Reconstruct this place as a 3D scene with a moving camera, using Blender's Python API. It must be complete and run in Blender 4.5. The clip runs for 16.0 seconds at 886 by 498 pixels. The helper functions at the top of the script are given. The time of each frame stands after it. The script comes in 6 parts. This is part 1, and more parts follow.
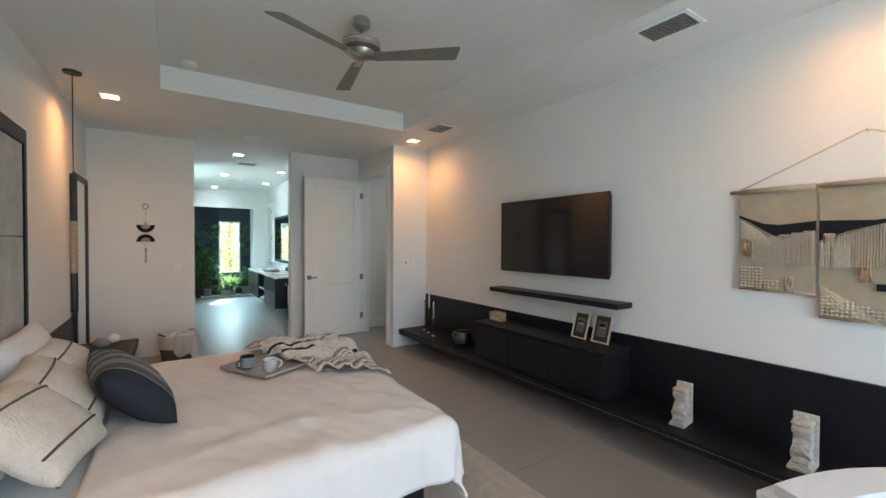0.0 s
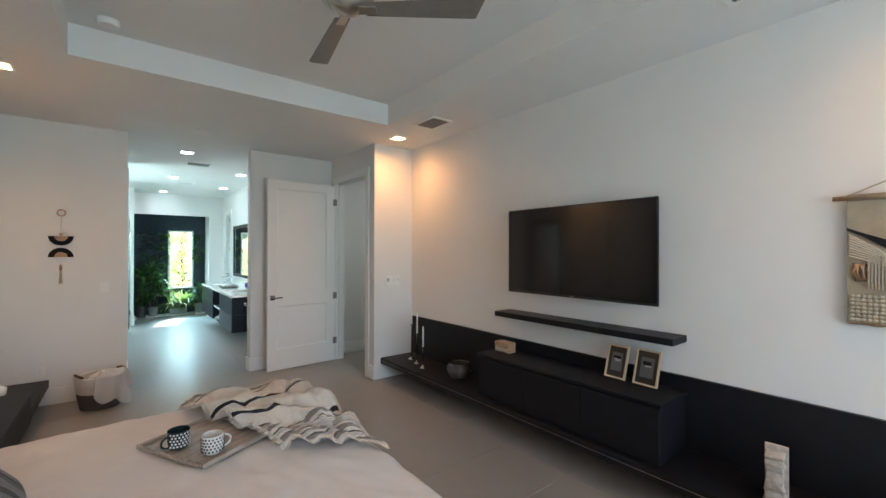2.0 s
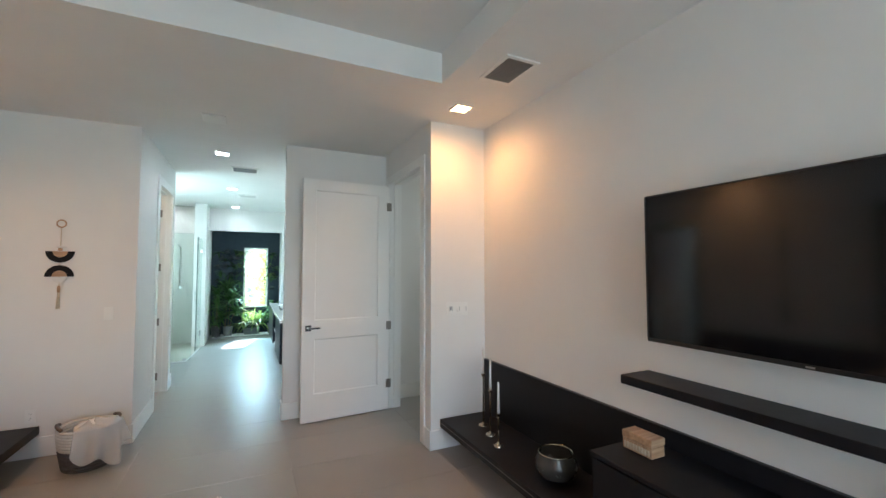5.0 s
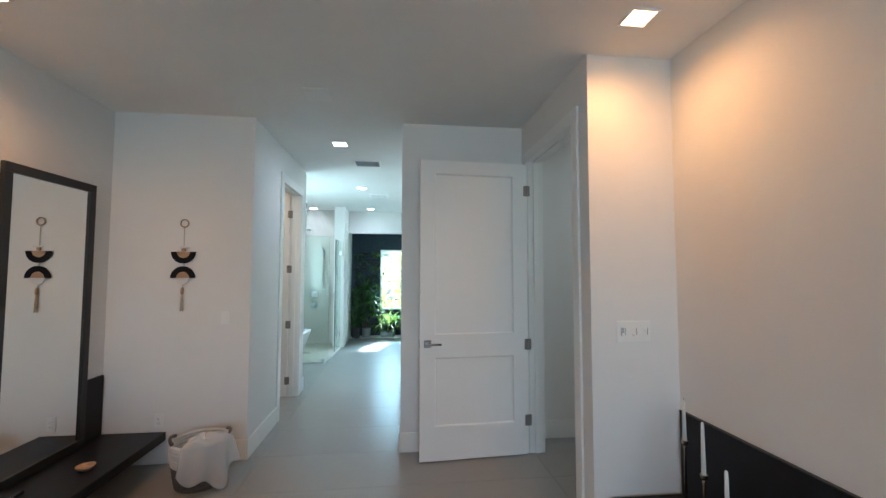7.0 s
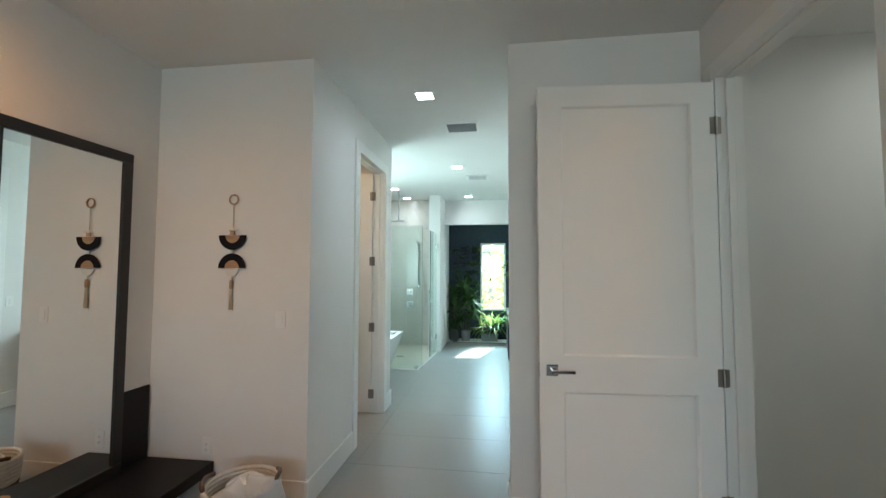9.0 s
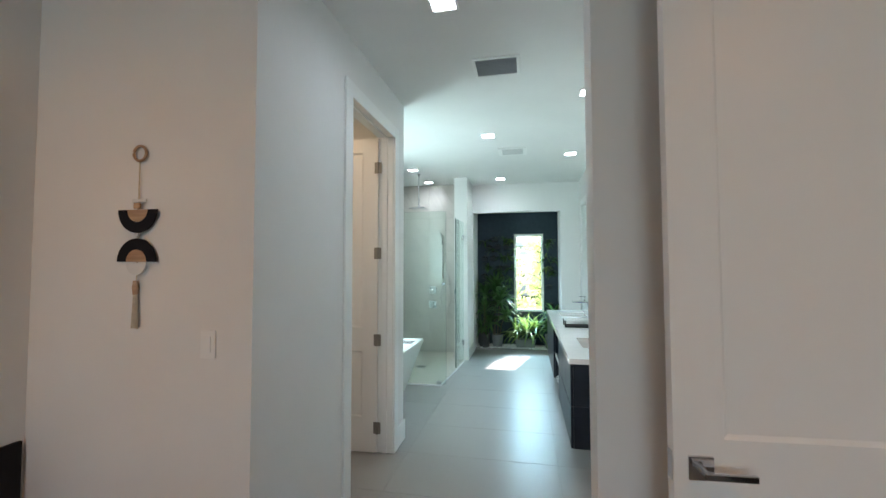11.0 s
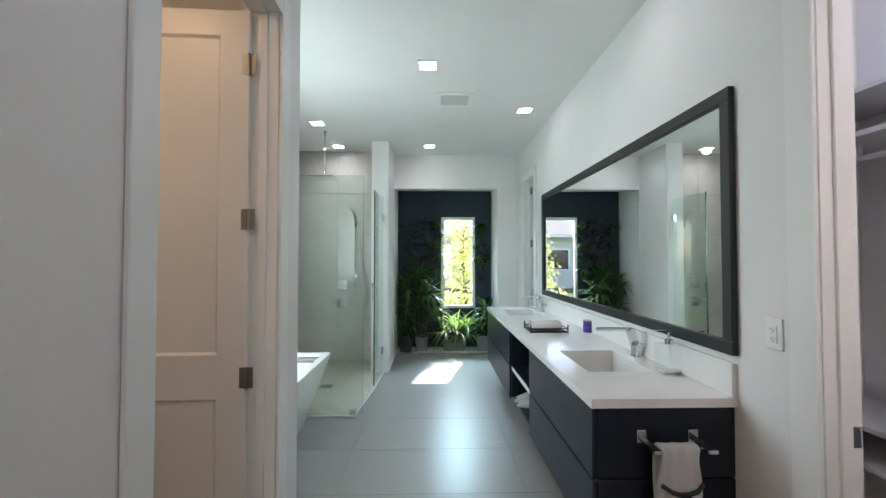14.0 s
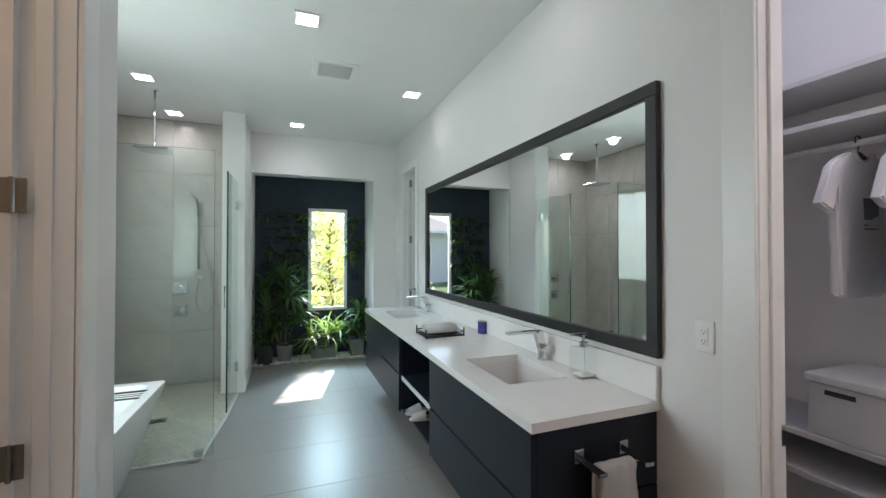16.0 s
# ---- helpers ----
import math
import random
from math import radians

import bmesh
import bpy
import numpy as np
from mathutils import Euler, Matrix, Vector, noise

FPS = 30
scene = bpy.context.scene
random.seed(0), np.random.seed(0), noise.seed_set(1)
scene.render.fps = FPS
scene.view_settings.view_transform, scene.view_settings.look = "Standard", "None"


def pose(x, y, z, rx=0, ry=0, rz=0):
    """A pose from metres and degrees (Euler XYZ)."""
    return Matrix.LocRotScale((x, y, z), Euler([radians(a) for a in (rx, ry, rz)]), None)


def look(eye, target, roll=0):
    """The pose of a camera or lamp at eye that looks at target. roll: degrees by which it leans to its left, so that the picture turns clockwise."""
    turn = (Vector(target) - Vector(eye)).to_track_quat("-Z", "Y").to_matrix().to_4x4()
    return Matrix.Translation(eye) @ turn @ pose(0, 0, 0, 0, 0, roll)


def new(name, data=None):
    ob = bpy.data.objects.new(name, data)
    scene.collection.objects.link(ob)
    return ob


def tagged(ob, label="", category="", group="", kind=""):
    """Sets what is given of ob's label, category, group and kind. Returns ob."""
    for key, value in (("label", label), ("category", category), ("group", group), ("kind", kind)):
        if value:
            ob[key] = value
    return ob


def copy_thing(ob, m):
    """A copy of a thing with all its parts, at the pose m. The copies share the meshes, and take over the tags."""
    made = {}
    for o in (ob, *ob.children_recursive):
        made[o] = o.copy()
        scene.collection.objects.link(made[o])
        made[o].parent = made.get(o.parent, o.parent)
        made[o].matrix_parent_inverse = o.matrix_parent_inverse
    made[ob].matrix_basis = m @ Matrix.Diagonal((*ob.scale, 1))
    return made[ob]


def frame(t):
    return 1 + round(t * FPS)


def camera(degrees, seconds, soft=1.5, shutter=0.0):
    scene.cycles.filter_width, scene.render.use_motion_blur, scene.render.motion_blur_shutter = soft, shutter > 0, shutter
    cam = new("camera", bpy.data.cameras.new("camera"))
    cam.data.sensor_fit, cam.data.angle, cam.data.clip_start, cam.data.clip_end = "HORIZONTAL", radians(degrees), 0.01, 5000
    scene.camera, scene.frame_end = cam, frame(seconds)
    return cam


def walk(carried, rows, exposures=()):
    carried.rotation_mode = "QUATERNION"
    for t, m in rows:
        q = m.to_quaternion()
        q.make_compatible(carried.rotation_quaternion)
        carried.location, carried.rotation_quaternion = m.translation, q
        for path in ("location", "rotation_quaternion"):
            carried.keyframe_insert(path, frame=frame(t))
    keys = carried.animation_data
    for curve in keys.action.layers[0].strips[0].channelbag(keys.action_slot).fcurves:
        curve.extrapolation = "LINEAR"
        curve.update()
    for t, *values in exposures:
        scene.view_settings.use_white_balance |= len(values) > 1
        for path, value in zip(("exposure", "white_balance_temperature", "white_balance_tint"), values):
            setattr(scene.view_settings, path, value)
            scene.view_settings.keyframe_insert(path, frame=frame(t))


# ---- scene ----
cam = camera(95.0, 16.0)
PATH = [
    (0, (0.33, 0.346, 1.587), (1.441, 2.008, 1.555), 0.2),
    (0.5, (0.373, 0.539, 1.594), (1.539, 2.164, 1.567), 0.2),
    (1, (0.42, 0.743, 1.607), (1.626, 2.34, 1.59), 0.1),
    (1.5, (0.503, 0.967, 1.632), (1.727, 2.548, 1.625), 0.1),
    (2, (0.57, 1.189, 1.653), (1.807, 2.761, 1.665), 0.1),
    (2.5, (0.682, 1.375, 1.649), (1.913, 2.951, 1.681), 0.1),
    (3, (0.855, 1.569, 1.639), (2.062, 3.163, 1.686), 0.0),
    (3.2, (0.927, 1.642, 1.627), (2.118, 3.248, 1.688), 0.0),
    (5.5, (1.733, 2.618, 1.659), (2.45, 4.483, 1.758), 0.0),
    (6, (1.854, 2.852, 1.655), (2.405, 4.772, 1.759), 0.1),
    (6.5, (1.901, 3.125, 1.652), (2.285, 5.085, 1.757), 0.1),
    (7, (1.907, 3.417, 1.647), (2.129, 5.402, 1.756), 0.1),
    (7.5, (1.927, 3.707, 1.629), (1.999, 5.703, 1.738), 0.1),
    (8, (1.942, 4.023, 1.623), (1.874, 6.019, 1.729), 0.0),
    (8.5, (1.911, 4.322, 1.589), (1.729, 6.311, 1.693), 0.2),
    (9, (1.874, 4.61, 1.572), (1.605, 6.589, 1.676), 0.1),
    (11.3, (1.651, 5.885, 1.559), (1.248, 7.842, 1.641), -0.1),
    (11.5, (1.604, 5.976, 1.524), (1.212, 7.935, 1.614), 0.1),
    (12, (1.542, 6.196, 1.543), (1.184, 8.162, 1.614), 0.2),
    (12.5, (1.492, 6.454, 1.511), (1.196, 8.431, 1.587), 0.1),
    (13, (1.461, 6.707, 1.508), (1.258, 8.695, 1.573), 0.1),
    (13.5, (1.414, 6.92, 1.481), (1.325, 8.917, 1.539), 0.1),
    (14, (1.341, 7.091, 1.487), (1.39, 9.09, 1.536), 0.0),
    (14.5, (1.265, 7.255, 1.508), (1.477, 9.243, 1.548), 0.0),
    (15, (1.217, 7.384, 1.515), (1.6, 9.347, 1.549), 0.1),
    (15.5, (1.188, 7.484, 1.51), (1.74, 9.406, 1.539), -0.0),
    (16, (1.182, 7.538, 1.509), (1.9, 9.405, 1.533), 0.0),
]
EXPOSURES = [(0.0, 2.2, 6000, 10), (5.5, 2.55, 5850, 10), (6.5, 2.38, 5800, 10), (7.5, 2.12, 5450, 10), (9.0, 2.2, 6100, 8), (11.5, 1.98, 6150, 16), (13.0, 1.82, 6400, 22), (16.0, 1.44, 6650, 24)]
walk(cam, [(t, look(eye, target, roll)) for t, eye, target, roll in PATH], EXPOSURES)

# ---- world, sun, large lights ----
SUN_DIR = Vector((-0.22, -0.90, -1.0)).normalized()
world = bpy.data.worlds.new("world")
scene.world = world
world.use_nodes = True
wn = world.node_tree
wn.nodes.clear()
sky = wn.nodes.new("ShaderNodeTexSky")
sky.sky_type = "NISHITA"
sky.sun_disc = False
sky.sun_elevation = math.asin(-SUN_DIR.z)
sky.sun_rotation = math.atan2(-SUN_DIR.x, -SUN_DIR.y)
bgn = wn.nodes.new("ShaderNodeBackground")
bgn.inputs["Strength"].default_value = 0.15
wout = wn.nodes.new("ShaderNodeOutputWorld")
wn.links.new(sky.outputs[0], bgn.inputs[0])
wn.links.new(bgn.outputs[0], wout.inputs[0])
sun = new("sun", bpy.data.lights.new("sun", "SUN"))
sun.data.energy, sun.data.angle, sun.data.color = 5.0, radians(0.5), (1.0, 0.95, 0.87)
sun.matrix_world = look((0, 0, 20), Vector((0, 0, 20)) + SUN_DIR)


def area(name, m, sx, sy, power, color):
    ob = new(name, bpy.data.lights.new(name, "AREA"))
    ob.data.shape, ob.data.size, ob.data.size_y = "RECTANGLE", sx, sy
    ob.data.energy, ob.data.color = power, color
    ob.matrix_world = m
    return ob


DAY = (0.82, 0.94, 1.0)
SKYL = (0.80, 0.97, 1.0)
area("window_light_bedroom", look((1.9, -2.05, 1.55), (1.6, 3.0, 1.5)), 2.6, 2.2, 19, DAY)
# Added for an unseen tub window, assumed from green light on the ceiling.
area("window_light_bath", look((-0.46, 10.17, 1.75), (2.0, 10.3, 1.7)), 1.15, 1.2, 12, (0.74, 0.98, 0.96))
# Lamp added outside above the niche window, out of view, to boost the daylight.
area("window_light_niche", look((1.78, 14.85, 2.95), (1.72, 10.8, 0.2)), 1.3, 1.1, 160, (0.50, 0.88, 1.0))


def can_light(x, y, z, power, color):
    ob = new("can_lamp", bpy.data.lights.new("can_lamp", "SPOT"))
    ob.data.energy, ob.data.color = power, color
    ob.data.spot_size, ob.data.spot_blend, ob.data.shadow_soft_size = radians(168), 1.0, 0.06
    ob.matrix_world = pose(x, y, z - 0.03)
    return ob


# ---- materials ----
def mat(name, color, rough=0.5, metal=0.0, spec=0.5, var=0.0, scale=6.0, bump=0.0, bscale=60.0, color2=None, coat=0.0):
    m = bpy.data.materials.new(name)
    m.use_nodes = True
    nt = m.node_tree
    b = nt.nodes["Principled BSDF"]
    b.inputs["Base Color"].default_value = (*color, 1)
    b.inputs["Roughness"].default_value = rough
    b.inputs["Metallic"].default_value = metal
    b.inputs["Specular IOR Level"].default_value = spec
    b.inputs["Coat Weight"].default_value = coat
    tc = nt.nodes.new("ShaderNodeTexCoord")
    if var > 0 or color2:
        n1 = nt.nodes.new("ShaderNodeTexNoise")
        n1.inputs["Scale"].default_value = scale
        n1.inputs["Detail"].default_value = 8
        n1.inputs["Roughness"].default_value = 0.65
        nt.links.new(tc.outputs["Object"], n1.inputs["Vector"])
        ramp = nt.nodes.new("ShaderNodeValToRGB")
        ramp.color_ramp.elements[0].position, ramp.color_ramp.elements[1].position = 0.3, 0.7
        c2 = color2 or tuple(max(0, c * (1 - var)) for c in color)
        c1 = color if color2 else tuple(min(1, c * (1 + var * 0.5)) for c in color)
        ramp.color_ramp.elements[0].color = (*c2, 1)
        ramp.color_ramp.elements[1].color = (*c1, 1)
        nt.links.new(n1.outputs["Fac"], ramp.inputs[0])
        nt.links.new(ramp.outputs[0], b.inputs["Base Color"])
        mr = nt.nodes.new("ShaderNodeMapRange")
        mr.inputs["To Min"].default_value, mr.inputs["To Max"].default_value = max(0.02, rough - 0.06), min(1, rough + 0.08)
        nt.links.new(n1.outputs["Fac"], mr.inputs["Value"])
        nt.links.new(mr.outputs[0], b.inputs["Roughness"])
    if bump > 0:
        n2 = nt.nodes.new("ShaderNodeTexNoise")
        n2.inputs["Scale"].default_value = bscale
        n2.inputs["Detail"].default_value = 5
        nt.links.new(tc.outputs["Object"], n2.inputs["Vector"])
        bp = nt.nodes.new("ShaderNodeBump")
        bp.inputs["Strength"].default_value = bump
        bp.inputs["Distance"].default_value = 0.01
        nt.links.new(n2.outputs["Fac"], bp.inputs["Height"])
        nt.links.new(bp.outputs[0], b.inputs["Normal"])
    return m


def bsdf(m):
    return m.node_tree.nodes["Principled BSDF"]


def emitter(name, color, strength):
    m = mat(name, color, 0.4)
    bsdf(m).inputs["Emission Color"].default_value = (*color, 1)
    bsdf(m).inputs["Emission Strength"].default_value = strength
    return m


def glass_mat(name, color, rough=0.0, tint=0.06):
    """Thin clear glass: mostly see-through, with a Fresnel gloss."""
    m = bpy.data.materials.new(name)
    m.use_nodes = True
    nt = m.node_tree
    nt.nodes.clear()
    out = nt.nodes.new("ShaderNodeOutputMaterial")
    mix = nt.nodes.new("ShaderNodeMixShader")
    tr = nt.nodes.new("ShaderNodeBsdfTransparent")
    tr.inputs[0].default_value = (*color, 1)
    gl = nt.nodes.new("ShaderNodeBsdfGlossy")
    gl.inputs["Roughness"].default_value = rough
    lw = nt.nodes.new("ShaderNodeLayerWeight")
    lw.inputs[0].default_value = 0.5
    pw = nt.nodes.new("ShaderNodeMath")
    pw.operation = "POWER"
    pw.inputs[1].default_value = 4.0
    ma = nt.nodes.new("ShaderNodeMath")
    ma.operation = "MULTIPLY_ADD"
    ma.inputs[1].default_value, ma.inputs[2].default_value = 0.5, 0.035
    nt.links.new(lw.outputs["Facing"], pw.inputs[0])
    nt.links.new(pw.outputs[0], ma.inputs[0])
    nt.links.new(ma.outputs[0], mix.inputs[0])
    nt.links.new(tr.outputs[0], mix.inputs[1])
    nt.links.new(gl.outputs[0], mix.inputs[2])
    nt.links.new(mix.outputs[0], out.inputs[0])
    return m


def wood(name, c1, c2, scale=3.0, stretch=(1, 12, 12), rough=0.45):
    m = bpy.data.materials.new(name)
    m.use_nodes = True
    nt = m.node_tree
    b = nt.nodes["Principled BSDF"]
    b.inputs["Roughness"].default_value = rough
    tc = nt.nodes.new("ShaderNodeTexCoord")
    mp = nt.nodes.new("ShaderNodeMapping")
    mp.inputs["Scale"].default_value = stretch
    n1 = nt.nodes.new("ShaderNodeTexNoise")
    n1.inputs["Scale"].default_value, n1.inputs["Detail"].default_value = scale, 9
    ramp = nt.nodes.new("ShaderNodeValToRGB")
    ramp.color_ramp.elements[0].position, ramp.color_ramp.elements[1].position = 0.32, 0.68
    ramp.color_ramp.elements[0].color, ramp.color_ramp.elements[1].color = (*c1, 1), (*c2, 1)
    bp = nt.nodes.new("ShaderNodeBump")
    bp.inputs["Strength"].default_value, bp.inputs["Distance"].default_value = 0.15, 0.004
    nt.links.new(tc.outputs["Object"], mp.inputs[0])
    nt.links.new(mp.outputs[0], n1.inputs["Vector"])
    nt.links.new(n1.outputs["Fac"], ramp.inputs[0])
    nt.links.new(ramp.outputs[0], b.inputs["Base Color"])
    nt.links.new(n1.outputs["Fac"], bp.inputs["Height"])
    nt.links.new(bp.outputs[0], b.inputs["Normal"])
    return m


def striped(name, axis, bands, noise_amt=0.0, rough=0.9, patterned=False):
    """Woven stripes along one object axis. bands: (position in metres, colour)."""
    m = bpy.data.materials.new(name)
    m.use_nodes = True
    nt = m.node_tree
    b = nt.nodes["Principled BSDF"]
    b.inputs["Roughness"].default_value = rough
    b.inputs["Specular IOR Level"].default_value = 0.15
    tc = nt.nodes.new("ShaderNodeTexCoord")
    sp = nt.nodes.new("ShaderNodeSeparateXYZ")
    nt.links.new(tc.outputs["UV"], sp.inputs[0])
    ramp = nt.nodes.new("ShaderNodeValToRGB")
    ramp.color_ramp.interpolation = "CONSTANT"
    cr = ramp.color_ramp
    cr.elements[0].position, cr.elements[0].color = bands[0][0], (*bands[0][1], 1)
    cr.elements[1].position, cr.elements[1].color = bands[1][0], (*bands[1][1], 1)
    for p, c in bands[2:]:
        e = cr.elements.new(p)
        e.color = (*c, 1)
    nt.links.new(sp.outputs[axis], ramp.inputs[0])
    last = ramp.outputs[0]
    if patterned:
        ck = nt.nodes.new("ShaderNodeTexBrick")
        ck.inputs["Scale"].default_value = 30
        ck.inputs["Mortar Size"].default_value = 0.03
        ck.inputs["Color1"].default_value = (0.75, 0.75, 0.75, 1)
        ck.inputs["Color2"].default_value = (0.45, 0.45, 0.45, 1)
        ck.inputs["Mortar"].default_value = (2.2, 2.2, 2.2, 1)
        nt.links.new(tc.outputs["UV"], ck.inputs["Vector"])
        mx = nt.nodes.new("ShaderNodeMix")
        mx.data_type, mx.blend_type = "RGBA", "MULTIPLY"
        mx.inputs[0].default_value = 0.75
        nt.links.new(last, mx.inputs[6])
        nt.links.new(ck.outputs[0], mx.inputs[7])
        last = mx.outputs[2]
    wv = nt.nodes.new("ShaderNodeTexNoise")
    wv.inputs["Scale"].default_value = 120
    mx2 = nt.nodes.new("ShaderNodeMix")
    mx2.data_type, mx2.blend_type = "RGBA", "OVERLAY"
    mx2.inputs[0].default_value = 0.35
    nt.links.new(tc.outputs["Object"], wv.inputs["Vector"])
    nt.links.new(last, mx2.inputs[6])
    nt.links.new(wv.outputs["Fac"], mx2.inputs[7])
    nt.links.new(mx2.outputs[2], b.inputs["Base Color"])
    bp = nt.nodes.new("ShaderNodeBump")
    bp.inputs["Strength"].default_value, bp.inputs["Distance"].default_value = 0.5, 0.003
    nt.links.new(wv.outputs["Fac"], bp.inputs["Height"])
    nt.links.new(bp.outputs[0], b.inputs["Normal"])
    return m


def marble(name, base, vein, scale=1.2, rough=0.15):
    m = mat(name, base, rough)
    nt = m.node_tree
    b = bsdf(m)
    tc = nt.nodes.new("ShaderNodeTexCoord")
    n = nt.nodes.new("ShaderNodeTexNoise")
    n.inputs["Scale"].default_value, n.inputs["Detail"].default_value = scale, 10
    n.inputs["Distortion"].default_value = 1.6
    r = nt.nodes.new("ShaderNodeValToRGB")
    r.color_ramp.elements[0].position, r.color_ramp.elements[0].color = 0.44, (*base, 1)
    r.color_ramp.elements[1].position, r.color_ramp.elements[1].color = 0.56, (*base, 1)
    e = r.color_ramp.elements.new(0.5)
    e.color = (*vein, 1)
    nt.links.new(tc.outputs["Object"], n.inputs["Vector"])
    nt.links.new(n.outputs["Fac"], r.inputs[0])
    nt.links.new(r.outputs[0], b.inputs["Base Color"])
    return m


WALL = mat("wall_paint", (0.78, 0.77, 0.75), 0.62, var=0.03, scale=1.5, bump=0.05, bscale=250)
CEIL = mat("ceiling_paint", (0.80, 0.80, 0.78), 0.75, var=0.03, scale=2, bump=0.10, bscale=180)
TRIM = mat("trim_paint", (0.82, 0.82, 0.80), 0.32, var=0.02, scale=3)
DOORP = mat("door_paint", (0.82, 0.81, 0.79), 0.34, var=0.02, scale=2)
TILE = mat("floor_tile", (0.30, 0.288, 0.27), 0.33, var=0.04, scale=1.2, bump=0.02, bscale=120)
GROUT = mat("grout", (0.285, 0.273, 0.256), 0.85, var=0.1, scale=30)
BLACKW = mat("black_oak_veneer", (0.008, 0.0085, 0.012), 0.45, spec=0.28, var=0.35, scale=8, bump=0.05, bscale=40)
NAVY = mat("vanity_lacquer", (0.011, 0.016, 0.027), 0.40, spec=0.35, var=0.3, scale=5, bump=0.04, bscale=60)
QUARTZ = mat("white_quartz", (0.80, 0.79, 0.77), 0.12, var=0.03, scale=9)
CHROME = mat("chrome", (0.75, 0.76, 0.78), 0.08, 1.0)
NICKEL = mat("brushed_nickel", (0.45, 0.43, 0.40), 0.32, 1.0, bump=0.05, bscale=200)
BRONZE = mat("satin_hinge_metal", (0.28, 0.26, 0.24), 0.38, 1.0)
BLADE = mat("fan_blade_laminate", (0.20, 0.18, 0.16), 0.38, var=0.15, scale=20)
MIRROR = mat("mirror_silver", (0.88, 0.90, 0.89), 0.0, 1.0)
SCREEN = mat("tv_screen", (0.004, 0.004, 0.005), 0.10, spec=0.6)
PLASTK = mat("black_plastic", (0.010, 0.010, 0.011), 0.35)
BLACKM = mat("black_metal", (0.014, 0.014, 0.015), 0.45)
LINEN = mat("white_duvet_cotton", (0.76, 0.74, 0.73), 0.9, spec=0.1, var=0.05, scale=4, bump=0.25, bscale=160)
SHEET = mat("white_sheet", (0.75, 0.74, 0.73), 0.9, spec=0.1, bump=0.2, bscale=200)
CREAM = mat("cream_pillow_cotton", (0.70, 0.65, 0.58), 0.95, spec=0.1, var=0.12, scale=14, bump=0.9, bscale=90)
PILSTR = mat("black_braid", (0.035, 0.03, 0.027), 0.9, color2=(0.20, 0.17, 0.14), scale=160)
HEADB = mat("grey_concrete_panel", (0.54, 0.52, 0.48), 0.75, color2=(0.36, 0.345, 0.325), scale=5, bump=0.35, bscale=25)
RUG = mat("cream_rug", (0.55, 0.50, 0.44), 0.97, spec=0.05, var=0.15, scale=12, bump=1.0, bscale=220)
CANVAS = mat("tan_canvas", (0.43, 0.355, 0.26), 0.95, spec=0.1, var=0.12, scale=8, bump=0.5, bscale=240)
YARN = mat("cream_yarn", (0.62, 0.54, 0.42), 0.95, spec=0.05, var=0.15, scale=60, bump=0.6, bscale=300)
YARNB = mat("brown_yarn", (0.42, 0.27, 0.16), 0.95, spec=0.05, var=0.2, scale=60)
FELTB = mat("black_felt", (0.02, 0.02, 0.023), 0.97, spec=0.05)
LIGHTW = wood("light_wood", (0.34, 0.20, 0.11), (0.54, 0.36, 0.22), 4)
DARKW = wood("dark_wood", (0.04, 0.025, 0.015), (0.12, 0.07, 0.04), 4)
TRAYW = wood("grey_washed_wood", (0.22, 0.18, 0.15), (0.42, 0.36, 0.31), 5, (10, 2, 10), 0.4)
STONEC = mat("weathered_carved_stone", (0.62, 0.57, 0.50), 0.85, color2=(0.34, 0.29, 0.24), scale=18, bump=0.6, bscale=60)
WAX = mat("white_wax", (0.82, 0.80, 0.76), 0.4, spec=0.4)
SILVER = mat("antique_silver", (0.50, 0.44, 0.34), 0.22, 1.0)
BOWLM = mat("dark_glazed_bowl", (0.10, 0.095, 0.09), 0.25, 0.4, var=0.3, scale=10)
CERW = mat("white_ceramic", (0.75, 0.74, 0.72), 0.15)
CERB = mat("dark_blue_ceramic", (0.02, 0.035, 0.045), 0.2)
TUBM = mat("tub_acrylic", (0.80, 0.80, 0.78), 0.14)
SHTILE = marble("shower_marble_tile", (0.56, 0.53, 0.48), (0.515, 0.485, 0.44), 1.0, 0.13)
PEBBLE = mat("shower_pebble", (0.62, 0.58, 0.50), 0.35, color2=(0.42, 0.38, 0.32), scale=22)
WHPEB = mat("white_pebble", (0.75, 0.74, 0.71), 0.6, var=0.15, scale=8)
GREENW = mat("planted_wall_felt", (0.018, 0.032, 0.046), 0.8, color2=(0.026, 0.044, 0.060), scale=14, bump=0.5, bscale=40)
POCKET = mat("planter_pocket_plastic", (0.011, 0.019, 0.024), 0.7)


def leaf_mat(name, c1, c2, through_=0.5):
    m = mat(name, c1, 0.45, color2=c2, scale=6)
    nt = m.node_tree
    tl = nt.nodes.new("ShaderNodeBsdfTranslucent")
    tl.inputs[0].default_value = (*[min(1, v * 1.9) for v in c1], 1)
    mx = nt.nodes.new("ShaderNodeMixShader")
    mx.inputs[0].default_value = through_
    out = nt.nodes["Material Output"]
    nt.links.new(bsdf(m).outputs[0], mx.inputs[1])
    nt.links.new(tl.outputs[0], mx.inputs[2])
    nt.links.new(mx.outputs[0], out.inputs[0])
    return m


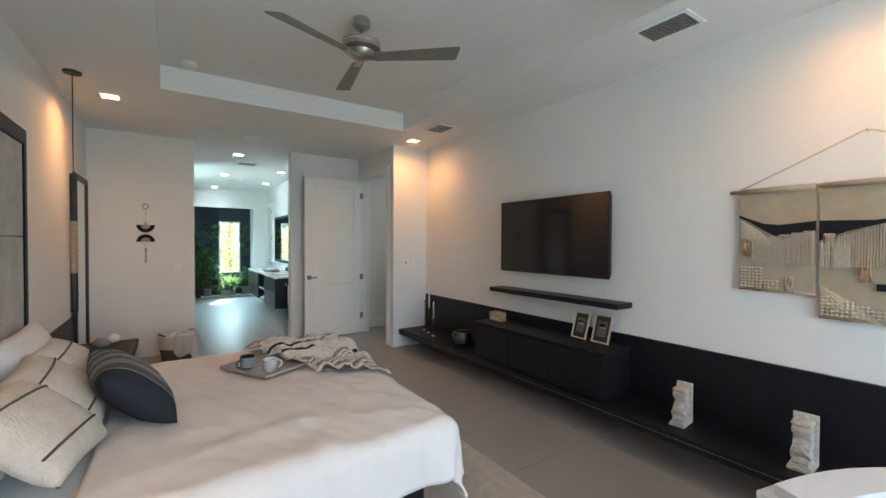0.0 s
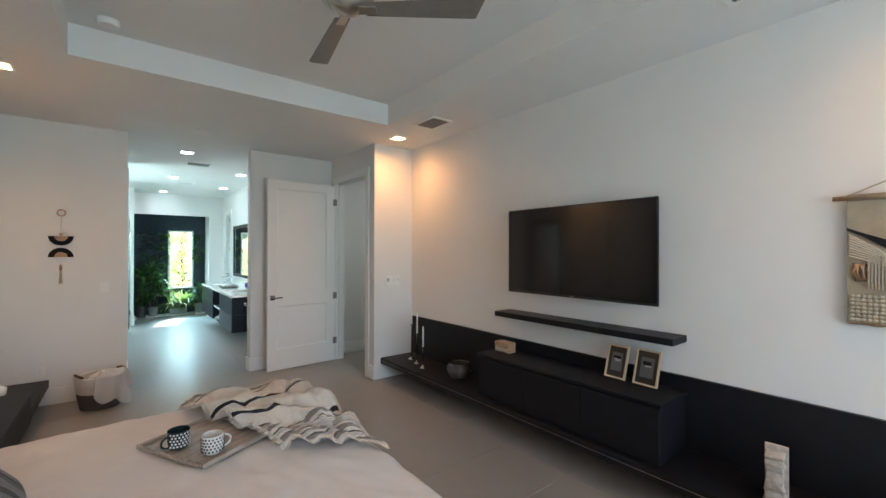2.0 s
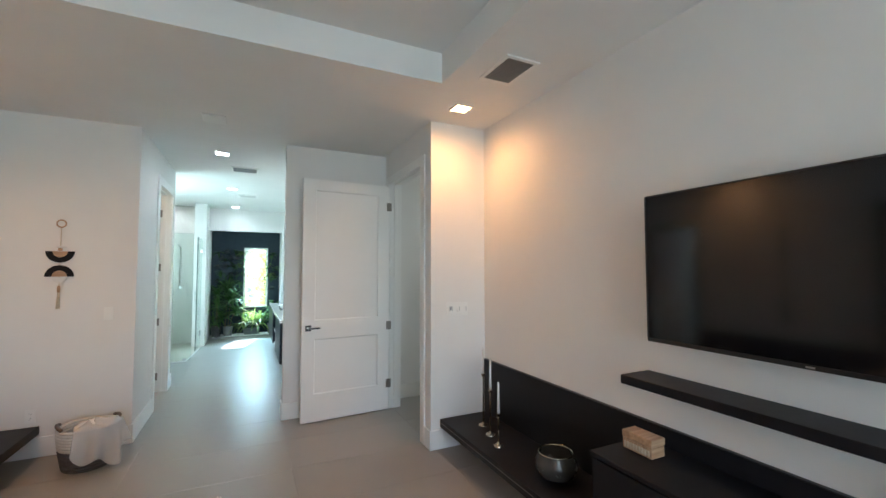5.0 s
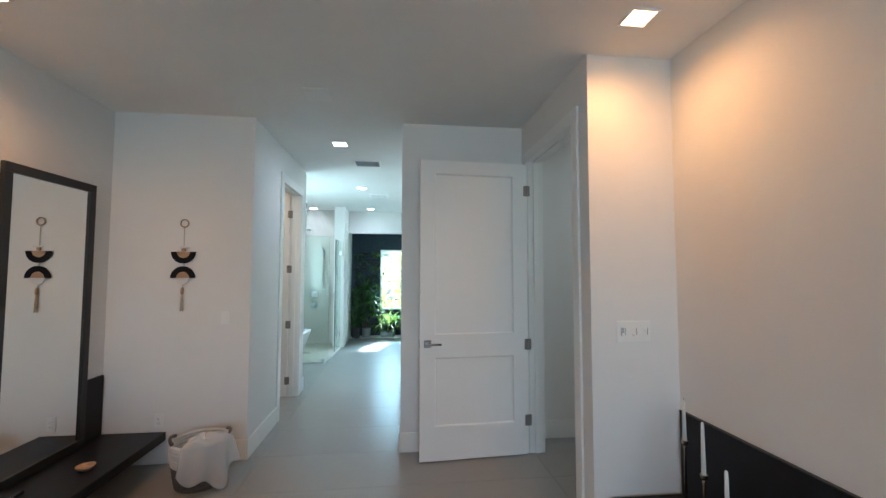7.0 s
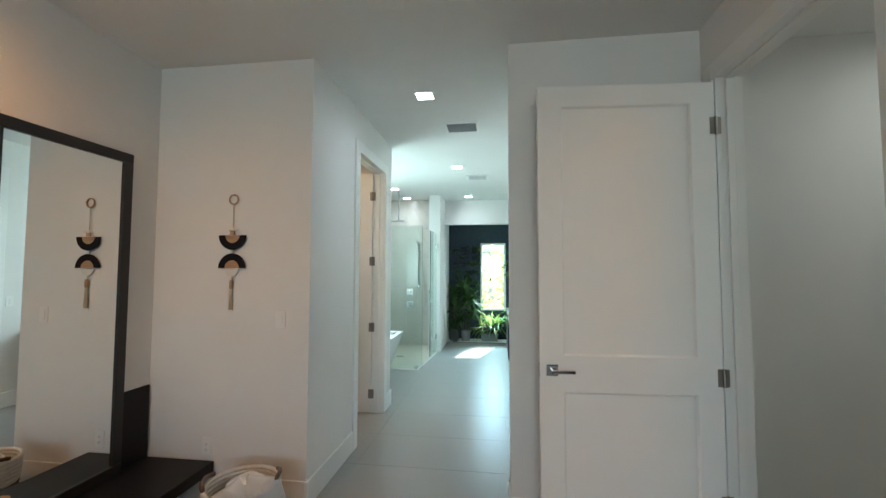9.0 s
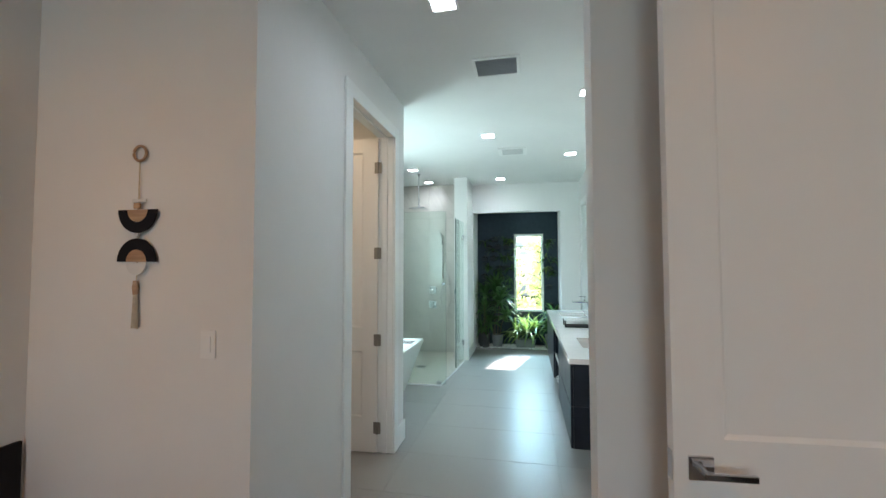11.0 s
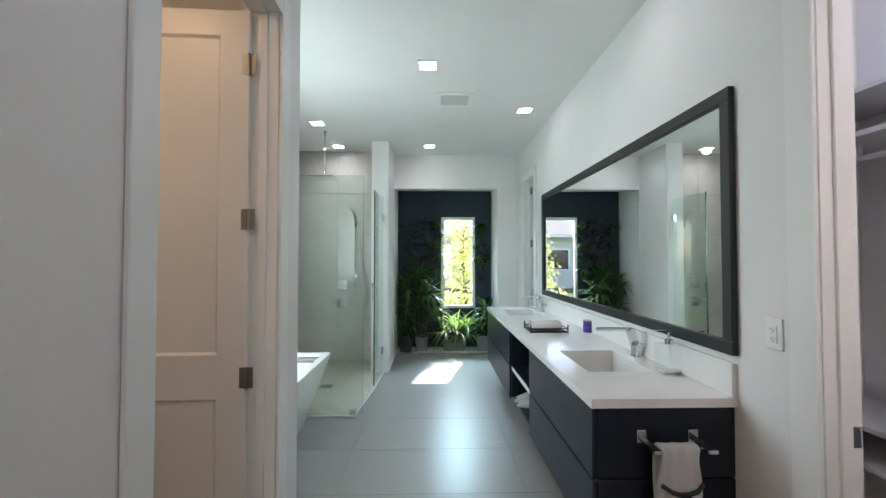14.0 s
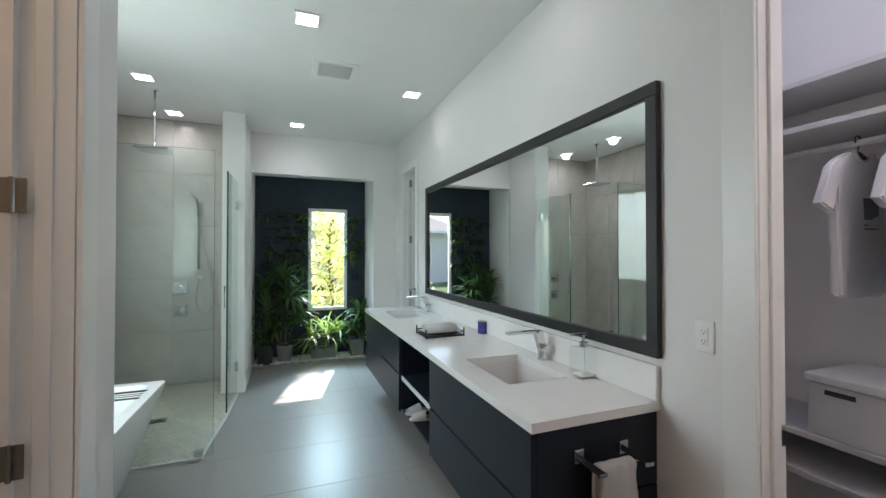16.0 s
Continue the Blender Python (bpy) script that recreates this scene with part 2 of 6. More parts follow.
LEAF = leaf_mat("leaf_green", (0.07, 0.15, 0.04), (0.03, 0.08, 0.025), 0.35)
# Yellow-green leaf copy; sunlight near the niche window is put into its colour.
LEAFSUN = leaf_mat("leaf_sunlit_yellow_green", (0.15, 0.22, 0.05), (0.06, 0.12, 0.03), 0.4)
LEAFD = leaf_mat("leaf_dark_green", (0.035, 0.06, 0.03), (0.07, 0.05, 0.03), 0.2)
STEM = mat("stem_tan", (0.16, 0.12, 0.07), 0.8, var=0.2, scale=30)
POTG = mat("grey_pot", (0.20, 0.21, 0.21), 0.7, var=0.1, scale=10)
POTD = mat("dark_pot", (0.03, 0.03, 0.032), 0.6)
SOIL = mat("soil", (0.03, 0.02, 0.015), 0.95, var=0.4, scale=40, bump=0.8, bscale=60)
TOWEL = mat("white_terry", (0.78, 0.77, 0.75), 0.97, spec=0.05, bump=1.0, bscale=350)
RIBBON = mat("black_ribbon", (0.02, 0.02, 0.02), 0.5)
BLUEG = mat("blue_votive_glass", (0.03, 0.03, 0.20), 0.08, coat=0.5, color2=(0.10, 0.09, 0.36), scale=30)
TEE = mat("white_tee_cotton", (0.74, 0.74, 0.75), 0.95, spec=0.1, bump=0.3, bscale=200)
CLOSET = mat("closet_melamine", (0.66, 0.66, 0.67), 0.45, var=0.02, scale=3)
BASKW = mat("white_rope", (0.70, 0.67, 0.62), 0.95, spec=0.1, var=0.1, scale=40)
BASKG = mat("grey_rope", (0.13, 0.12, 0.115), 0.95, spec=0.1, var=0.2, scale=40)
UPHOL = mat("white_boucle", (0.74, 0.74, 0.74), 0.95, spec=0.1, bump=0.8, bscale=200)
PLATE = mat("white_plastic", (0.82, 0.82, 0.80), 0.3)
DARKSLOT = mat("dark_slot", (0.03, 0.03, 0.03), 0.6)
VENTL = mat("grille_light_grey", (0.66, 0.66, 0.65), 0.45)
VENTM = mat("register_grey", (0.30, 0.31, 0.33), 0.45)
VENTD = mat("vent_grey", (0.22, 0.21, 0.20), 0.5)
PAPER = mat("photo_paper_grey", (0.10, 0.11, 0.12), 0.3)
GOLDF = mat("pale_gold_frame", (0.60, 0.52, 0.40), 0.35, 0.5)
LAMPW = emitter("lamp_warm", (1.0, 0.50, 0.18), 7)
LAMPC = emitter("lamp_cool", (0.95, 0.98, 1.0), 5)
GLASS = glass_mat("clear_glass", (0.93, 0.975, 0.955))
WGLASS = glass_mat("window_glass", (0.97, 0.99, 0.98))
GEDGE = mat("glass_edge", (0.01, 0.05, 0.04), 0.15)
CLEARB = glass_mat("bottle_glass", (0.955, 0.97, 0.97))
LAWN = mat("lawn", (0.07, 0.12, 0.03), 0.95, color2=(0.04, 0.08, 0.02), scale=3, bump=0.5, bscale=40)
STUCCO = mat("stucco", (0.60, 0.58, 0.54), 0.9, var=0.05, scale=4, bump=0.2, bscale=90)
ROOFM = mat("roof_tile_grey", (0.26, 0.25, 0.24), 0.85, var=0.2, scale=6)
BARK = mat("bark", (0.14, 0.10, 0.07), 0.95, var=0.3, scale=20, bump=0.8, bscale=40)
TREEL = leaf_mat("tree_leaf", (0.52, 0.57, 0.24), (0.30, 0.42, 0.13), 0.72)


# ---- building blocks ----
def B():
    return bmesh.new()


def box(bm, x0, x1, y0, y1, z0, z1, bev=0.0, seg=1):
    vs = [bm.verts.new((x, y, z)) for x in (x0, x1) for y in (y0, y1) for z in (z0, z1)]
    fs = [bm.faces.new([vs[i] for i in q]) for q in ((0, 1, 3, 2), (4, 6, 7, 5), (0, 4, 5, 1), (2, 3, 7, 6), (0, 2, 6, 4), (1, 5, 7, 3))]
    if bev > 0:
        es = list({e for f in fs for e in f.edges})
        bmesh.ops.bevel(bm, geom=es, offset=bev, segments=seg, affect="EDGES", profile=0.5)
    return bm


def prism(bm, pts, axis, a, b):
    """Extrude a 2D outline along an axis from a to b."""
    def at(p, v):
        return {"x": (v, p[0], p[1]), "y": (p[0], v, p[1]), "z": (p[0], p[1], v)}[axis]
    A = [bm.verts.new(at(p, a)) for p in pts]
    C = [bm.verts.new(at(p, b)) for p in pts]
    n = len(pts)
    bm.faces.new(A)
    bm.faces.new(C[::-1])
    for i in range(n):
        bm.faces.new((A[i], C[i], C[(i + 1) % n], A[(i + 1) % n]))
    bmesh.ops.recalc_face_normals(bm, faces=bm.faces)
    return bm


def lathe(bm, profile, cx=0.0, cy=0.0, n=24, m=None, close=True):
    rings = []
    for r, z in profile:
        rings.append([bm.verts.new((cx + r * math.cos(2 * math.pi * i / n), cy + r * math.sin(2 * math.pi * i / n), z)) for i in range(n)])
    for a, b in zip(rings, rings[1:]):
        for i in range(n):
            bm.faces.new((a[i], a[(i + 1) % n], b[(i + 1) % n], b[i]))
    if close:
        bm.faces.new(rings[0][::-1])
        bm.faces.new(rings[-1])
    if m is not None:
        vs = [v for r in rings for v in r]
        bmesh.ops.transform(bm, matrix=m, verts=vs)
    return bm


def tube(bm, pts, r, n=10, taper=None):
    pts = [Vector(p) for p in pts]
    rings = []
    up = Vector((0, 0, 1))
    for i, p in enumerate(pts):
        d = (pts[min(i + 1, len(pts) - 1)] - pts[max(i - 1, 0)]).normalized()
        s = d.cross(up)
        if s.length < 0.05:
            s = d.cross(Vector((1, 0, 0)))
        s.normalize()
        u = s.cross(d)
        rr = r if taper is None else r * (1 + (taper - 1) * i / (len(pts) - 1))
        rings.append([bm.verts.new(p + rr * (math.cos(2 * math.pi * k / n) * s + math.sin(2 * math.pi * k / n) * u)) for k in range(n)])
    for a, b in zip(rings, rings[1:]):
        for k in range(n):
            bm.faces.new((a[k], a[(k + 1) % n], b[(k + 1) % n], b[k]))
    bm.faces.new(rings[0][::-1])
    bm.faces.new(rings[-1])
    return bm


# The bath wing is set out from its own origin.
ORIGIN = Vector((0, 0, 0))
WING, MAIN = Vector((-0.04, 0.05, 0.0)), Vector((0, 0, 0))


def put(ob, x, y, z, rx=0, ry=0, rz=0):
    ob.matrix_basis = Matrix.Translation(ORIGIN) @ pose(x, y, z, rx, ry, rz)


def root_of(ob):
    while ob.parent:
        ob = ob.parent
    return ob


def finish(name, bm, material, smooth=False):
    bmesh.ops.recalc_face_normals(bm, faces=bm.faces)
    me = bpy.data.meshes.new(name)
    bm.to_mesh(me)
    bm.free()
    me.materials.append(material)
    if smooth:
        me.shade_smooth()
    return me


def part(name, bm, material, parent, label="", smooth=False, kind="", auto=False):
    """One mesh object under a thing or a part; the bmesh is in world metres."""
    r = root_of(parent)
    o = r.location - Vector(r.get("origin_", (0, 0, 0)))
    bmesh.ops.translate(bm, vec=(-o.x, -o.y, -o.z), verts=bm.verts)
    me = finish(name, bm, material, smooth)
    if auto:
        me.shade_smooth()
        me.set_sharp_from_angle(angle=radians(35))
    ob = new(name, me)
    ob.parent = parent
    return tagged(ob, label, "", "", kind)


def thing(name, loc, label, category, group="", kind=""):
    ob = new(name)
    ob.location = Vector(loc) + ORIGIN
    ob["origin_"] = tuple(ORIGIN)
    ob.empty_display_size = 0.1
    return tagged(ob, label, category, group, kind)


def solid(name, bm, material, label="", category="", group="", kind="", smooth=False, auto=False):
    """A top-level thing or piece of the setting in one mesh."""
    if kind == "structure":
        o = Vector((0, 0, 0))
    else:
        xs = [v.co for v in bm.verts]
        o = Vector((sum(v.x for v in xs) / len(xs), sum(v.y for v in xs) / len(xs), min(v.z for v in xs)))
    bmesh.ops.translate(bm, vec=-o, verts=bm.verts)
    me = finish(name, bm, material, smooth)
    if auto:
        me.shade_smooth()
        me.set_sharp_from_angle(angle=radians(35))
    ob = new(name, me)
    ob.location = o + ORIGIN
    ob["origin_"] = tuple(ORIGIN)
    return tagged(ob, label, category, group, kind)


def wall(name, *boxes, material=None):
    bm = B()
    for b in boxes:
        box(bm, *b)
    return solid(name, bm, material or WALL, kind="structure")


# ---- setting: shell ----
H = 3.05
XW, XE = -0.58, 3.69        # bedroom west and east faces
YN = 7.23                   # bedroom north face
XH, XS = 0.605, 1.945       # hall faces
XB = 2.67                   # bath east face
YT = 9.33                   # tub alcove south face
YP = 13.12                  # plant niche wall face
YB = 12.95                  # shower back face
YS = -2.2                   # bedroom south face

sub = solid("floor", box(B(), XW - 0.2, 5.6, YS - 0.2, 14.1, -0.12, -0.006), GROUT, kind="structure")

wall("wall_west", (XW - 0.15, XW, YS - 0.15, 9.42, 0, 3.45))
wall("wall_east", (XE, XE + 0.15, YS - 0.15, 6.0, 0, 3.45))
wall("wall_south", (XW, 0.5, YS - 0.15, YS, 0, 3.45), (3.3, XE, YS - 0.15, YS, 0, 3.45), (0.5, 3.3, YS - 0.15, YS, 2.75, 3.45), (0.5, 3.3, YS - 0.15, YS, 0, 0.35))
wall("wall_return", (3.11, XE, 5.85, 6.0, 0, H))
wall("wall_door", (3.11, 3.26, 6.0, 6.05, 0, H), (3.11, 3.26, 7.10, YN, 0, H), (3.11, 3.26, 6.05, 7.10, 2.70, H))
wall("wall_north_stub", (XS, 3.26, YN, YN + 0.16, 0, H))
wall("wall_north", (XW, XH - 0.14, YN, YN + 0.14, 0, H))
wall("wall_hall", (XH - 0.14, XH, YN, 8.15, 0, H), (XH - 0.14, XH, 9.05, YT, 0, H), (XH - 0.14, XH, 8.15, 9.05, 2.69, H))
wall("wall_tub", (XW, XH - 0.14, YT - 0.12, YT, 0, H))
wall("wall_far_room", (XE + 0.15, 5.5, 5.85, 6.0, 0, H), (3.26, 5.5, YN + 0.16, YN + 0.17, 0, H), (5.5, 5.6, 5.85, 9.9, 0, H))
ORIGIN = WING
wall("wall_east_bath", (XB, XB + 0.13, YN + 0.12, 7.40, 0, H), (XB, XB + 0.13, 8.38, 12.13, 0, H), (XB, XB + 0.13, 12.71, 13.3, 0, H),
     (XB, XB + 0.13, 7.40, 8.38, 2.66, H), (XB, XB + 0.13, 12.13, 12.71, 2.62, H))
wall("wall_west_bath", (XW - 0.15, XW, 9.30, 9.5, 0, H), (XW - 0.15, XW, 10.75, 13.3, 0, H), (XW - 0.15, XW, 9.5, 10.75, 0, 1.1), (XW - 0.15, XW, 9.5, 10.75, 2.4, H))
wall("wall_shower_stub", (0.57, 0.79, 12.41, YP, 0, H))
wall("wall_niche", (-0.7, 0.80, YP, 14.1, 0, H), (2.35, 2.8, YP, 14.1, 0, H), (0.80, 2.35, YP, YP + 0.14, 2.54, H), (0.80, 2.35, YP + 0.14, 14.1, 2.62, H))
solid("wall_planted", box(box(box(box(B(), 0.80, 1.515, 13.80, 13.89, 0, 2.62), 2.08, 2.35, 13.80, 13.89, 0, 2.62), 1.515, 2.08, 13.80, 13.89, 0, 0.67), 1.515, 2.08, 13.80, 13.89, 2.185, 2.62), GREENW, kind="structure")
wall("wall_closet", (2.8, 5.5, 9.2, 9.3, 0, H), (3.72, 3.82, YN + 0.17, 9.2, 0, H))
wall("wall_shower_back", (XW, 0.57, YB + 0.012, YP, 0, H), material=WALL)
wall("wall_linen", (XB + 0.13, 3.6, 11.7, 11.8, 0, H), (3.6, 3.7, 11.7, 13.3, 0, H), (2.8, 3.7, 13.2, 13.3, 0, H))
ORIGIN = MAIN

# tray ceiling of the bedroom
TX0, TX1, TY0, TY1, TZ = 0.25, 2.868, 1.50, 5.10, 3.28
bm = B()
box(bm, XW, TX0, YS, YN, H, 3.14)
box(bm, TX1, XE, YS, 6.0, H, 3.14)
box(bm, TX0, TX1, YS, TY0, H, 3.14)
box(bm, TX0, TX1, TY1, YN, H, 3.14)
box(bm, TX1, XE, 6.0, YN + 0.15, H, 3.139)
box(bm, TX0 - 0.1, TX1 + 0.1, TY0 - 0.1, TY1 + 0.1, TZ, TZ + 0.1)
box(bm, TX0 - 0.06, TX0, TY0 - 0.06, TY1 + 0.06, 3.14, TZ)
box(bm, TX1, TX1 + 0.06, TY0 - 0.06, TY1 + 0.06, 3.14, TZ)
box(bm, TX0, TX1, TY0 - 0.06, TY0, 3.14, TZ)
box(bm, TX0, TX1, TY1, TY1 + 0.06, 3.14, TZ)
solid("ceiling_bedroom", bm, CEIL, kind="structure")
solid("ceiling_bath", box(B(), XW - 0.1, XB + 0.13, YN, 14.2, H, 3.14), CEIL, kind="structure")
solid("ceiling_side_rooms", box(box(box(B(), 3.26, 5.5, 5.8, 9.3, H + 0.002, 3.14), 2.8, 3.7, 11.7, 13.3, H + 0.002, 3.14), XE + 0.15, 5.5, 5.7, 5.8, H, 3.14), CEIL, kind="structure")


# baseboards: a tall flat board with an eased top edge
def base(name, x0, x1, y0, y1, h=0.175):
    return solid(name, box(B(), x0, x1, y0, y1, 0.001, h, 0.003), TRIM, kind="structure")


BT = 0.016
base("baseboard", XW, XH - 0.0, YN - BT, YN - 0.001)
base("baseboard", XH + 0.001, XH + BT, YN - BT, 8.069)
base("baseboard", XH + 0.001, XH + BT, 9.131, YT + BT)
base("baseboard", XS, 3.10, YN - BT, YN - 0.001)
base("baseboard", XS - BT, XS - 0.001, YN - BT, YN + 0.16 + BT)
base("baseboard", 3.11 - BT, 3.109, 5.85 - BT, 5.965)
base("baseboard", 3.11, XE, 5.85 - BT, 5.849)
base("baseboard", XE - BT, XE - 0.001, YS, 5.83)
base("baseboard", XW + 0.001, XW + BT, YS, YN - BT)
base("baseboard", 3.265, 5.49, YN + 0.143, YN + 0.159)
ORIGIN = WING
base("baseboard", 0.791, 0.79 + BT, 12.41, YP - 0.001)
base("baseboard", 2.35, XB, YP - BT, YP - 0.001)
base("baseboard", XB - BT, XB - 0.001, 8.471, 8.74)
ORIGIN = MAIN


# door casings
def casing_x(name, x, side, y0, y1, top, w=0.095, t=0.018):
    """Flat casing round an opening in a wall x = const; side: the way it faces."""
    a, b = (x - t, x - 0.001) if side < 0 else (x + 0.001, x + t)
    bm = B()
    box(bm, a, b, y0 - w, y0, 0.001, top + w, 0.003)
    box(bm, a, b, y1, y1 + w, 0.001, top + w, 0.003)
    box(bm, a, b, y0, y1, top, top + w, 0.003)
    return solid(name, bm, TRIM, kind="structure")


def jamb_x(name, x0, x1, y0, y1, top, t=0.02, stop=True):
    bm = B()
    box(bm, x0, x1, y0, y0 + t, 0.001, top, 0.002)
    box(bm, x0, x1, y1 - t, y1, 0.001, top, 0.002)
    box(bm, x0, x1, y0 + t, y1 - t, top - t, top, 0.002)
    if stop:
        xm = (x0 + x1) / 2
        box(bm, xm - 0.02, xm + 0.02, y0 + t, y0 + t + 0.012, 0.001, top - t, 0.002)
        box(bm, xm - 0.02, xm + 0.02, y1 - t - 0.012, y1 - t, 0.001, top - t, 0.002)
        box(bm, xm - 0.02, xm + 0.02, y0 + t, y1 - t, top - t - 0.012, top - t, 0.002)
    return solid(name, bm, TRIM, kind="structure")


casing_x("trim", 3.11, -1, 6.07, 7.08, 2.67, 0.092)
jamb_x("trim", 3.112, 3.258, 6.051, 7.099, 2.70)
casing_x("trim", XH, 1, 8.17, 9.03, 2.66, 0.10)
jamb_x("trim", XH - 0.139, XH - 0.001, 8.151, 9.049, 2.69)
ORIGIN = WING
casing_x("trim", XB, -1, 7.42, 8.36, 2.63, 0.11)
jamb_x("trim", XB + 0.001, XB + 0.129, 7.401, 8.379, 2.66)
casing_x("trim", XB, -1, 12.15, 12.69, 2.56)
jamb_x("trim", XB + 0.001, XB + 0.129, 12.131, 12.709, 2.59)
wall("wall_linen_head", (XB, XB + 0.13, 12.15, 12.69, 2.591, 2.619))
ORIGIN = MAIN


# ---- doors ----
def door(label, cat_group, w=0.98, h=2.64, t=0.04, hinges=(0.22, 0.98, 1.70, 2.44), lever=True, rail=(0.89, 1.09)):
    """A two-panel door, hinge edge at x=0, leaf toward -x, face at y=0 toward -y; origin at the hinge foot."""
    d = thing("door", (0, 0, 0), label, "door", cat_group, "")
    bm = B()
    st = 0.13
    zs = (0.0, 0.30, rail[0], rail[1], h - 0.12, h)
    for a, b in ((0, 1), (2, 3), (4, 5)):
        box(bm, -w + st, -st, 0, t, zs[a] + (0.012 if a == 0 else 0), zs[b], 0)
    box(bm, -w, -w + st, 0, t, 0.012, h)
    box(bm, -st, 0, 0, t, 0.012, h)
    part("frame", bm, DOORP, d)
    for z0, z1 in ((zs[1], zs[2]), (zs[3], zs[4])):
        bm = B()
        box(bm, -w + st, -st, 0.012, t - 0.012, z0, z1)
        part("panel", bm, DOORP, d)
        for yy, yi in ((0.0, 0.012), (t, t - 0.012)):
            bm = B()
            for q in (((-w + st, z0), (-st, z0), (-st - 0.012, z0 + 0.012), (-w + st + 0.012, z0 + 0.012)),
                      ((-w + st, z1), (-st, z1), (-st - 0.012, z1 - 0.012), (-w + st + 0.012, z1 - 0.012)),
                      ((-w + st, z0), (-w + st, z1), (-w + st + 0.012, z1 - 0.012), (-w + st + 0.012, z0 + 0.012)),
                      ((-st, z0), (-st, z1), (-st - 0.012, z1 - 0.012), (-st - 0.012, z0 + 0.012))):
                bm.faces.new([bm.verts.new((q[i][0], yy + (0.001 if yy == 0 else -0.001) if i < 2 else (yi - 0.001 if yy == 0 else yi + 0.001), q[i][1])) for i in range(4)])
            part("bead", bm, DOORP, d)
    if lever:
        for s, y in ((-1, 0.0), (1, t)):
            hd = B()
            box(hd, -w + 0.035, -w + 0.10, min(y, y + s * 0.010), max(y, y + s * 0.010), 0.98, 1.045, 0.002)
            part("rose", hd, CHROME, d)
            hd = B()
            tube(hd, [(-w + 0.067, y, 1.012), (-w + 0.067, y + s * 0.05, 1.012)], 0.009)
            box(hd, -w + 0.058, -w + 0.185, min(y + s * 0.042, y + s * 0.056), max(y + s * 0.042, y + s * 0.056), 1.002, 1.022, 0.003)
            part("lever", hd, CHROME, d)
        lt = B()
        box(lt, -w - 0.003, -w + 0.001, 0.008, t - 0.008, 0.97, 1.05)
        part("latch_plate", lt, CHROME, d)
    for z in hinges:
        hb = B()
        tube(hb, [(0.004, -0.007, z - 0.05), (0.004, -0.007, z + 0.05)], 0.007, 8)
        box(hb, -0.028, 0.002, -0.003, 0.0, z - 0.048, z + 0.048, 0.001)
        box(hb, 0.006, 0.034, -0.003, -0.0005, z - 0.048, z + 0.048, 0.001)
        part("hinge", hb, BRONZE, d)
    return d


d1 = door("white two-panel interior door standing open with chrome lever", "doors", w=0.985, hinges=(0.31, 0.985, 2.39))
part("hinge_leaf_plate", box(B(), 0.004, 0.03, -0.003, 0.0, 1.66, 1.74, 0.001), PLATE, d1)
d1.matrix_basis = pose(3.088, 7.045, 0.0, 0, 0, 3.6)
d2 = door("white two-panel toilet room door opened inward with four hinges", "doors", w=0.835, h=2.655, hinges=(0.215, 0.94, 1.67, 2.40), rail=(0.845, 1.045))
d2.matrix_basis = pose(0.477, 8.997, 0.0, 0, 0, 2.5)
ORIGIN = WING
d3 = door("white flat linen closet door standing ajar", "doors", w=0.52, h=2.56)
put(d3, XB + 0.10, 12.66, 0.0, 0, 0, 180 - 8)
ORIGIN = MAIN

# ---- ceiling fittings ----
def can_fitting(x, y, z, m, label, s=0.066):
    c = thing("recessed_light", (x, y, z), label, "recessed light", "recessed lights")
    bm = B()
    o = s + 0.014
    for q in ((-o, o, -o, -s), (-o, o, s, o), (-o, -s, -s, s), (s, o, -s, s)):
        box(bm, x + q[0], x + q[1], y + q[2], y + q[3], z - 0.012, z - 0.0005, 0.0015)
    part("trim_ring", bm, PLATE, c)
    part("lens", box(B(), x - s, x + s, y - s, y + s, z - 0.010, z - 0.004), m, c, "glowing square lens")
    return c


WARM = (1.0, 0.45, 0.14)
COOL = (0.82, 0.94, 1.0)
# The can at (-0.175, 0.85) is unseen, added by symmetry to brighten the pillows.
for x, y, pw in ((3.218, 5.45, 8.8), (-0.175, 5.62, 12), (3.218, 0.85, 7.5), (-0.175, 0.85, 15)):
    can_fitting(x, y, H, LAMPW, "square recessed downlight glowing warm amber")
    can_light(x, y, H, pw, WARM)
for x, y in ((1.267, 7.918), (1.30, 10.32), (2.30, 11.28), (1.29, 12.66), (0.01, 11.745), (0.03, 12.70), (2.254, 9.33)):
    can_fitting(x, y, H, LAMPC, "square recessed downlight glowing white")
    can_light(x, y, H, 4.6 if x < 0.1 else 3.8 if x < 2.2 else 0.7, COOL)
sp = thing("ceiling_plate", (1.266, 6.685, H), "square plain white ceiling plate, unlit, on the hall ceiling", "ceiling plate")
part("rim", box(B(), 1.174, 1.358, 6.593, 6.777, H - 0.008, H - 0.0005, 0.002), PLATE, sp)
part("face", box(B(), 1.186, 1.346, 6.605, 6.765, H - 0.012, H - 0.0082, 0.0015), PLATE, sp)
# Unseen area lights without fittings, added to brighten the three small rooms.
area("toilet_room_lamp", look((-0.1, 8.2, 2.95), (-0.1, 8.2, 0)), 0.3, 0.3, 1.9, (1.0, 0.72, 0.42))
area("closet_lamp", look((3.0, 8.0, 2.98), (3.0, 8.0, 0)), 0.5, 0.5, 0.5, (0.88, 0.86, 1.0))
area("side_room_lamp", look((4.6, 6.6, 2.98), (4.6, 6.6, 0)), 0.6, 0.6, 1.5, (0.95, 1.0, 0.90))


